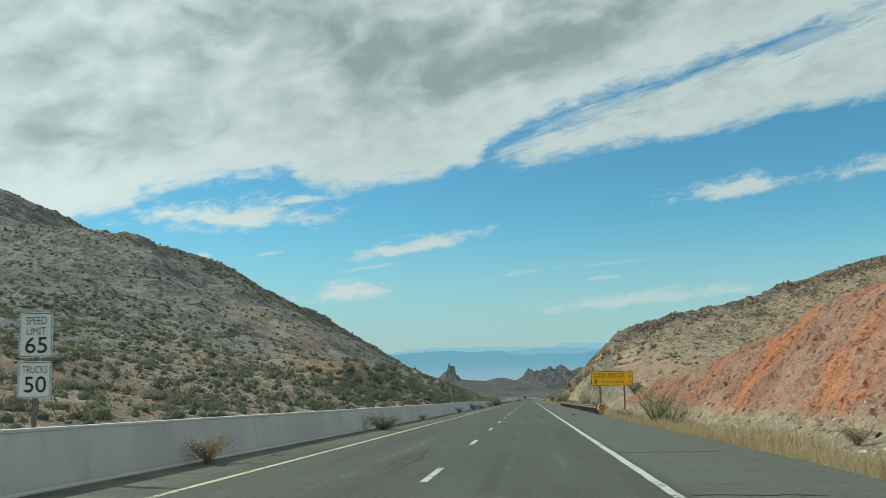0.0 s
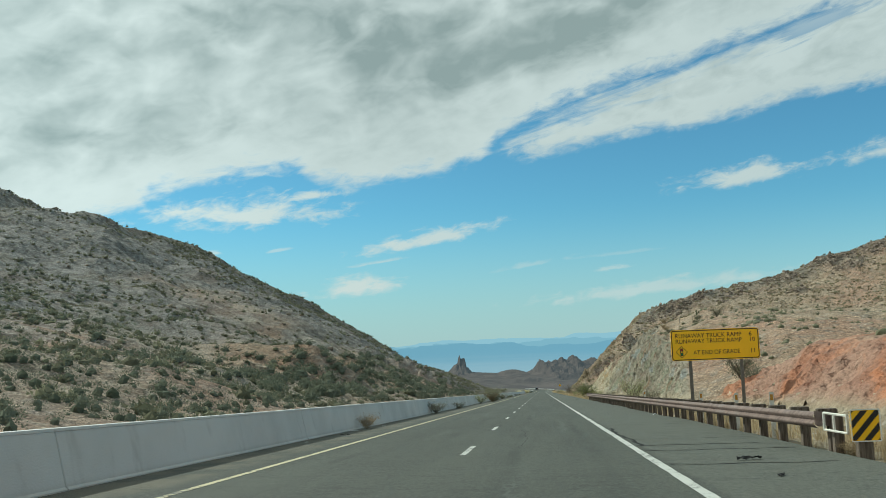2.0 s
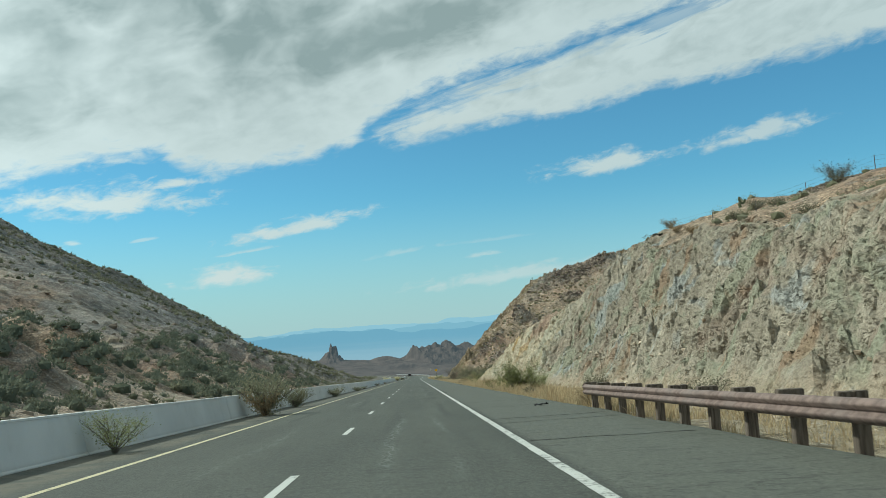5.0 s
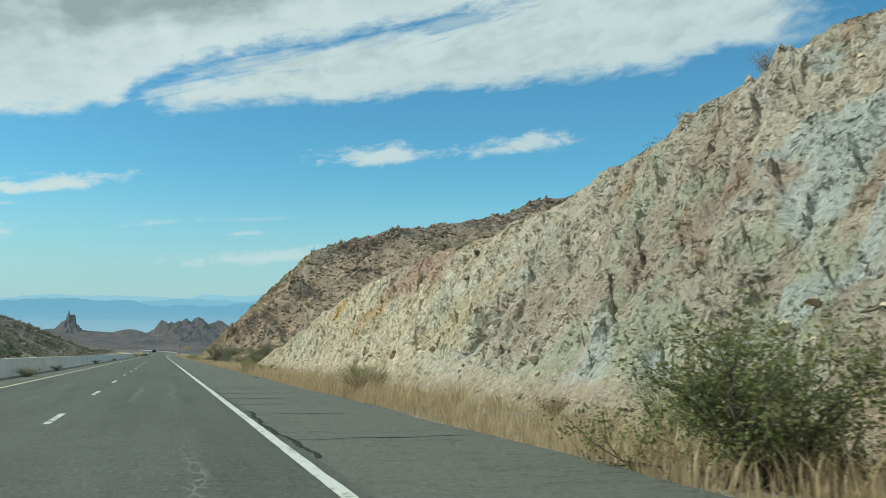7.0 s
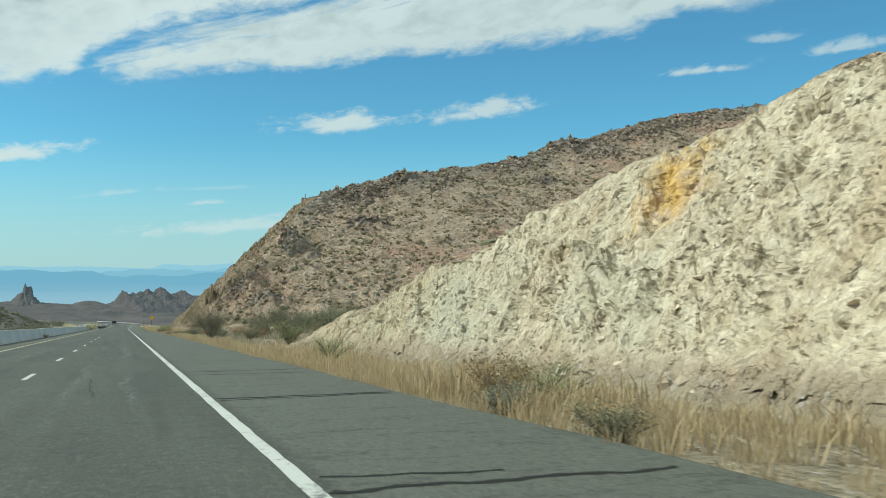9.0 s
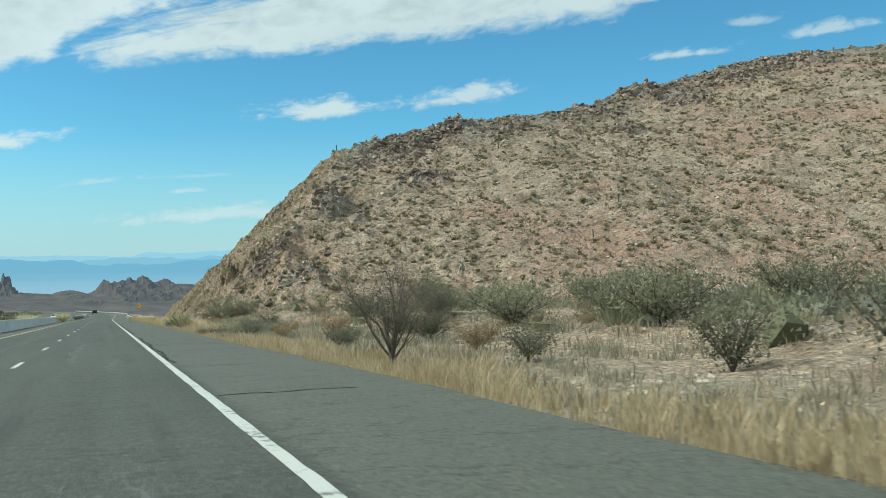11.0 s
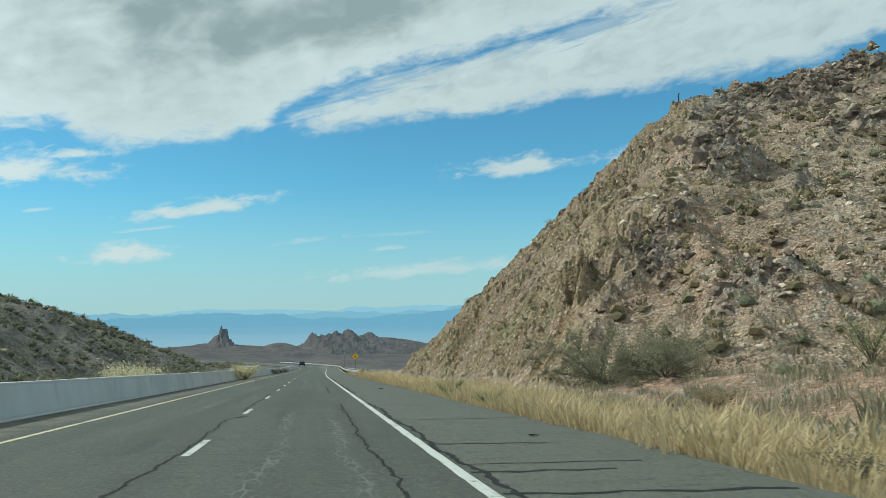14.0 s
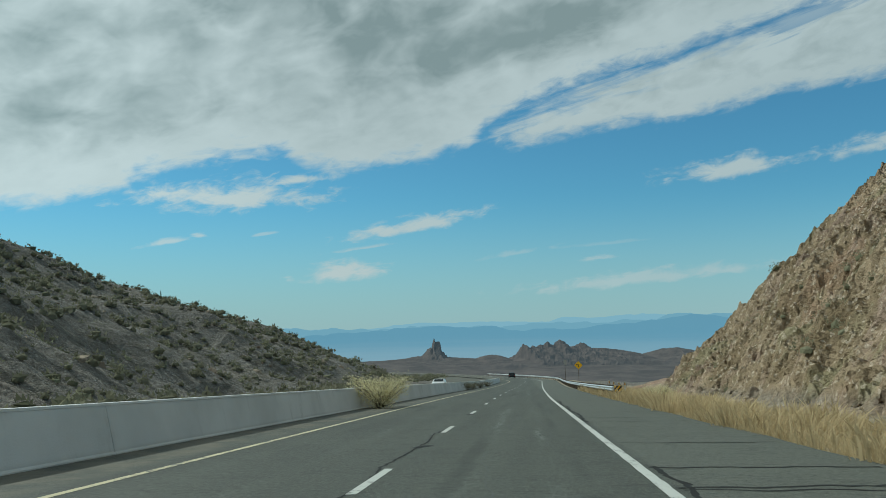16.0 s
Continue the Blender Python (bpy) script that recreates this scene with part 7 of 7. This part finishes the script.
# ---------------------------------------------------------------- litter on the shoulders
def scrap(x, y, w, l, h, mat, label, seed):
    w, l, h = 0.6 * w, 0.6 * l, 0.7 * h
    r = random.Random(seed)
    bm = bmesh.new()
    n = 7
    rows = []
    for i in range(n):
        f = i / (n - 1)
        rows.append([bm.verts.new((l * (f - 0.5) + r.uniform(-0.02, 0.02), s * w * r.uniform(0.3, 0.6), h * (0.15 + 0.85 * abs(math.sin(f * 3.1 + s))) * r.uniform(0.5, 1))) for s in (-1, 0, 1)])
    for i in range(n - 1):
        for k in range(2):
            bm.faces.new((rows[i][k], rows[i][k + 1], rows[i + 1][k + 1], rows[i + 1][k]))
    bmesh.ops.solidify(bm, geom=bm.faces[:], thickness=0.012)
    bmesh.ops.translate(bm, verts=bm.verts[:], vec=(0, 0, 0.01 - min(v.co.z for v in bm.verts)))
    ob = part("tyre_scrap" if mat is RUBBER else "litter", bm, mat)
    ob.matrix_basis = pose(x, y, float(road_z(y)), 0, 0, r.uniform(0, 180))
    return tagged(ob, label, "litter", "litter on the shoulder")


for i, (x, y, w, l, h) in enumerate(((3.4, 77.5, 0.25, 0.7, 0.12), (4.3, 175.7, 0.35, 1.1, 0.16), (3.75, 446.2, 0.2, 0.4, 0.1), (3.2, 74.6, 0.15, 0.35, 0.06), (5.0, 245.7, 0.2, 0.4, 0.1),
                                     (-6.6, 24.0, 0.2, 0.6, 0.04), (-6.4, 27.5, 0.15, 0.5, 0.04), (-6.9, 92.5, 0.2, 0.6, 0.08), (4.0, 412, 0.15, 0.3, 0.06))):
    scrap(x, y, w, l, h, RUBBER, "black shred of tyre rubber lying on the asphalt", 70 + i)
for i, (x, y, w, l, h) in enumerate(((-7.2, 95.9, 0.4, 0.9, 0.08), (5.05, 104.5, 0.2, 0.35, 0.12), (-6.9, 100.2, 0.15, 0.25, 0.05), (-7.1, 88, 0.12, 0.2, 0.04))):
    scrap(x, y, w, l, h, BAG_WHITE, "crumpled pale litter lying on the shoulder", 90 + i)
bucket = thing("bucket", pose(-7.2, 51.2, float(road_z(51.2)) + 0.15, 0, 90, 60), "grey tipped bucket lying at the foot of the barrier", "bucket")
bm = bmesh.new()
bmesh.ops.create_cone(bm, cap_ends=False, segments=20, radius1=0.13, radius2=0.155, depth=0.38)
bmesh.ops.solidify(bm, geom=bm.faces[:], thickness=0.008)
part("shell", bm, BARE_ALU, bucket)
bm = bmesh.new()
bmesh.ops.create_cone(bm, cap_ends=True, segments=20, radius1=0.128, radius2=0.128, depth=0.01)
part("bottom", bm, BARE_ALU, bucket).matrix_basis = Matrix.Translation((0, 0, -0.185))


# ---------------------------------------------------------------- vehicles
def car(name, m, paint, label, tall):
    ob = thing(name, m, label, "car")
    bm = bmesh.new()
    prof = [(-2.25, 0.35), (-2.3, 0.75), (-2.22, 1.0), (-1.95, 1.05), (-1.55, tall - 0.05), (0.35, tall), (1.15, 1.05), (2.1, 0.92), (2.28, 0.65), (2.22, 0.35)]
    sides = []
    for s in (-1, 1):
        sides.append([bm.verts.new((s * (0.92 if z < 1.1 else 0.74), y, z)) for y, z in prof])
    n = len(prof)
    for i in range(n):
        j = (i + 1) % n
        bm.faces.new((sides[0][i], sides[0][j], sides[1][j], sides[1][i]))
    bm.faces.new(sides[0][::-1]), bm.faces.new(sides[1])
    bmesh.ops.recalc_face_normals(bm, faces=bm.faces[:])
    bmesh.ops.bevel(bm, geom=bm.edges[:], offset=0.05, segments=2, affect="EDGES")
    part("body", bm, paint, ob)
    for name_, y0, z0, y1, z1, w in (("rear_window", -1.93, 1.09, -1.62, tall - 0.12, 0.66), ("windscreen", 1.08, 1.10, 0.45, tall - 0.07, 0.66)):
        bm = bmesh.new()
        o = -0.045 if y0 < 0 else 0.045
        bm.faces.new([bm.verts.new(p) for p in ((-w - 0.08, y0 + o, z0 + 0.01), (w + 0.08, y0 + o, z0 + 0.01), (w, y1 + o, z1 + 0.01), (-w, y1 + o, z1 + 0.01))])
        bmesh.ops.solidify(bm, geom=bm.faces[:], thickness=0.015)
        part(name_, bm, CAR_GLASS, ob)
    for sx in (-0.82, 0.82):
        for wy in (-1.4, 1.4):
            bm = bmesh.new()
            bmesh.ops.create_cone(bm, cap_ends=True, segments=24, radius1=0.34, radius2=0.34, depth=0.22)
            bmesh.ops.bevel(bm, geom=[e for e in bm.edges if abs(e.verts[0].co.z - e.verts[1].co.z) < 0.01], offset=0.04, segments=2, affect="EDGES")
            w = part("tyre", bm, RUBBER, ob)
            w.matrix_basis = pose(sx, wy, 0.34, 0, 90, 0)
            bm = bmesh.new()
            bmesh.ops.create_cone(bm, cap_ends=True, segments=20, radius1=0.2, radius2=0.2, depth=0.235)
            part("rim", bm, BARE_ALU, w)
        bm = bmesh.new()
        box(bm, sx - 0.1 * (1 if sx > 0 else -1) - 0.1, sx - 0.1 * (1 if sx > 0 else -1) + 0.1, -2.33, -2.2, 0.78, 0.95, 0.02)
        part("tail_lamp", bm, CAR_RED, ob)
    return ob


yc = 712.0
car("car", pose(float(road_x(yc)), yc, float(road_z(yc)), -2.0, 0, 2), CAR_DARK, "dark car driving ahead in the lane", 1.62)
yc = 585.0
car("car", pose(float(road_x(yc)) - 13.5, yc, float(road_z(yc)) - 0.10, 2.7, 0, 180), CAR_WHITE, "white oncoming car beyond the concrete barrier", 1.5)


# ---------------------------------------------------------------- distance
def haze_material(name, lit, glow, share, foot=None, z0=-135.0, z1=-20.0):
    """Far rock with its air light mixed in as a glow, paler towards the valley."""
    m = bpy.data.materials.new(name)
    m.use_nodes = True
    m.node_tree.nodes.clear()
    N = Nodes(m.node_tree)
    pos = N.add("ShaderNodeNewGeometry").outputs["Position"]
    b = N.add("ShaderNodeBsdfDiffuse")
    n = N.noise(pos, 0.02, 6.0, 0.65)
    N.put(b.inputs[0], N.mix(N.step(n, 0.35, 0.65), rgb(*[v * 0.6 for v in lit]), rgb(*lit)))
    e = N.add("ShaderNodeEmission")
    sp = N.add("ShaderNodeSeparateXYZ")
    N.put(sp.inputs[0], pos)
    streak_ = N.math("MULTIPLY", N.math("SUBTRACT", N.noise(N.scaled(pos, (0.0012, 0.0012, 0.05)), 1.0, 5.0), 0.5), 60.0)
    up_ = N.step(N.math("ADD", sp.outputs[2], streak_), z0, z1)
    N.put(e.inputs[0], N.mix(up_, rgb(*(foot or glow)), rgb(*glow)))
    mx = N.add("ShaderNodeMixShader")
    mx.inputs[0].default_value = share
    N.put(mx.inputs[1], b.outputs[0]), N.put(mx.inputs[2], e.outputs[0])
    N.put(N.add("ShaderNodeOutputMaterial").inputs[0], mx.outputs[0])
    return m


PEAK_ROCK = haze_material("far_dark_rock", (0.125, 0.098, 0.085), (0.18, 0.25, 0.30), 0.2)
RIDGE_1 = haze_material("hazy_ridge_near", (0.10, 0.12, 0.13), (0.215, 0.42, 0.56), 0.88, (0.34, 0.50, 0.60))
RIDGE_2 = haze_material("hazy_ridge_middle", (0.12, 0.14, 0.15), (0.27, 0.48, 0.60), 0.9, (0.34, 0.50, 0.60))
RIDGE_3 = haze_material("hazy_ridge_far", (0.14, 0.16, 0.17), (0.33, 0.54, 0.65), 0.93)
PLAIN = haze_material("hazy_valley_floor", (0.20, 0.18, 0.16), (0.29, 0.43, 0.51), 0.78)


def mountain(name, label, cx, cy, halfwidth, depth, base, bumps, slope, mat, seed, nx=220, ny=90, crag=9.0, sway=26.0, grain_=70.0):
    """A rocky ridge across the view: bumps are (place, height, width, sharpness)."""
    X = np.linspace(-halfwidth, halfwidth, nx)
    Y = np.linspace(-depth, depth, ny)
    MX, MY = np.meshgrid(X, Y)
    crest = np.zeros_like(MX)
    wob = MX + 0.18 * MY + sway * fbm(MX, MY, 90.0, 3, seed)
    for p, h, w, q in bumps:
        crest = np.maximum(crest, h * np.exp(-np.abs((wob - p) / w) ** q))
    jag = fbm(MX, MY, grain_, 6, seed + 3, 0.62, True)
    z = crest * np.exp(-np.abs(MY / (depth * 0.42)) ** 1.5) + crag * jag * np.clip(crest / 40, 0.15, 1.6)
    edge_f = np.clip((1 - np.abs(MX) / halfwidth) * 6, 0, 1) * np.clip((1 - np.abs(MY) / depth) * 6, 0, 1)
    z = z * edge_f - (1 - edge_f) * 30
    ob = part(name, from_arrays(name, np.stack([MX + cx, MY + cy, z + base], -1).reshape(-1, 3), grid_faces(ny, nx)), mat)
    return tagged(ob, label, "mountain", kind="structure")


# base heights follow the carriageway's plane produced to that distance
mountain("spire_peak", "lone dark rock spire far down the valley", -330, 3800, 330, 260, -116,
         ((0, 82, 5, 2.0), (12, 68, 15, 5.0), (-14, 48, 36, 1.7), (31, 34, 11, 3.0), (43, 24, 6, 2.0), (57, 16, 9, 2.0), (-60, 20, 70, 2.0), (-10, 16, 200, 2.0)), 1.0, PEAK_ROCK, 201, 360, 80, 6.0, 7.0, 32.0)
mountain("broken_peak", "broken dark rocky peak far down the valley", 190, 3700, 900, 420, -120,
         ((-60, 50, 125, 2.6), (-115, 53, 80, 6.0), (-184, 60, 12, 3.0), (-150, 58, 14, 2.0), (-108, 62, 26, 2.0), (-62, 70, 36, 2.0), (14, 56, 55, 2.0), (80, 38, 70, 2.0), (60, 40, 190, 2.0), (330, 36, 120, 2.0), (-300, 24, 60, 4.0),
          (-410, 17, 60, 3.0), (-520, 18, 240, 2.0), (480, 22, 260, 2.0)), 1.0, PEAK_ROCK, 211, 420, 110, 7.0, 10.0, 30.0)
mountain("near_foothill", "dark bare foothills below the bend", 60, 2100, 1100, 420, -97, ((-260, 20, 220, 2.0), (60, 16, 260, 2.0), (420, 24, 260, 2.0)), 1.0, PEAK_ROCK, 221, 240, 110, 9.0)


def ridge(name, label, radius, heights, mat, seed, rough):
    a = np.radians(np.linspace(-62, 62, 520))
    top = tab(np.degrees(a), heights) + rough * fbm(np.degrees(a) * 10, a * 0, 30.0, 6, seed, 0.55)
    rows = [np.stack([np.sin(a) * r, 120 + np.cos(a) * r, z], -1) for r, z in
            ((radius - 10, np.full_like(a, -400.0)), (radius, top), (radius + 25, np.full_like(a, -420.0)))]
    ob = part(name, from_arrays(name, np.stack(rows).reshape(-1, 3), grid_faces(3, len(a))), mat)
    return tagged(ob, label, "mountains", kind="structure")


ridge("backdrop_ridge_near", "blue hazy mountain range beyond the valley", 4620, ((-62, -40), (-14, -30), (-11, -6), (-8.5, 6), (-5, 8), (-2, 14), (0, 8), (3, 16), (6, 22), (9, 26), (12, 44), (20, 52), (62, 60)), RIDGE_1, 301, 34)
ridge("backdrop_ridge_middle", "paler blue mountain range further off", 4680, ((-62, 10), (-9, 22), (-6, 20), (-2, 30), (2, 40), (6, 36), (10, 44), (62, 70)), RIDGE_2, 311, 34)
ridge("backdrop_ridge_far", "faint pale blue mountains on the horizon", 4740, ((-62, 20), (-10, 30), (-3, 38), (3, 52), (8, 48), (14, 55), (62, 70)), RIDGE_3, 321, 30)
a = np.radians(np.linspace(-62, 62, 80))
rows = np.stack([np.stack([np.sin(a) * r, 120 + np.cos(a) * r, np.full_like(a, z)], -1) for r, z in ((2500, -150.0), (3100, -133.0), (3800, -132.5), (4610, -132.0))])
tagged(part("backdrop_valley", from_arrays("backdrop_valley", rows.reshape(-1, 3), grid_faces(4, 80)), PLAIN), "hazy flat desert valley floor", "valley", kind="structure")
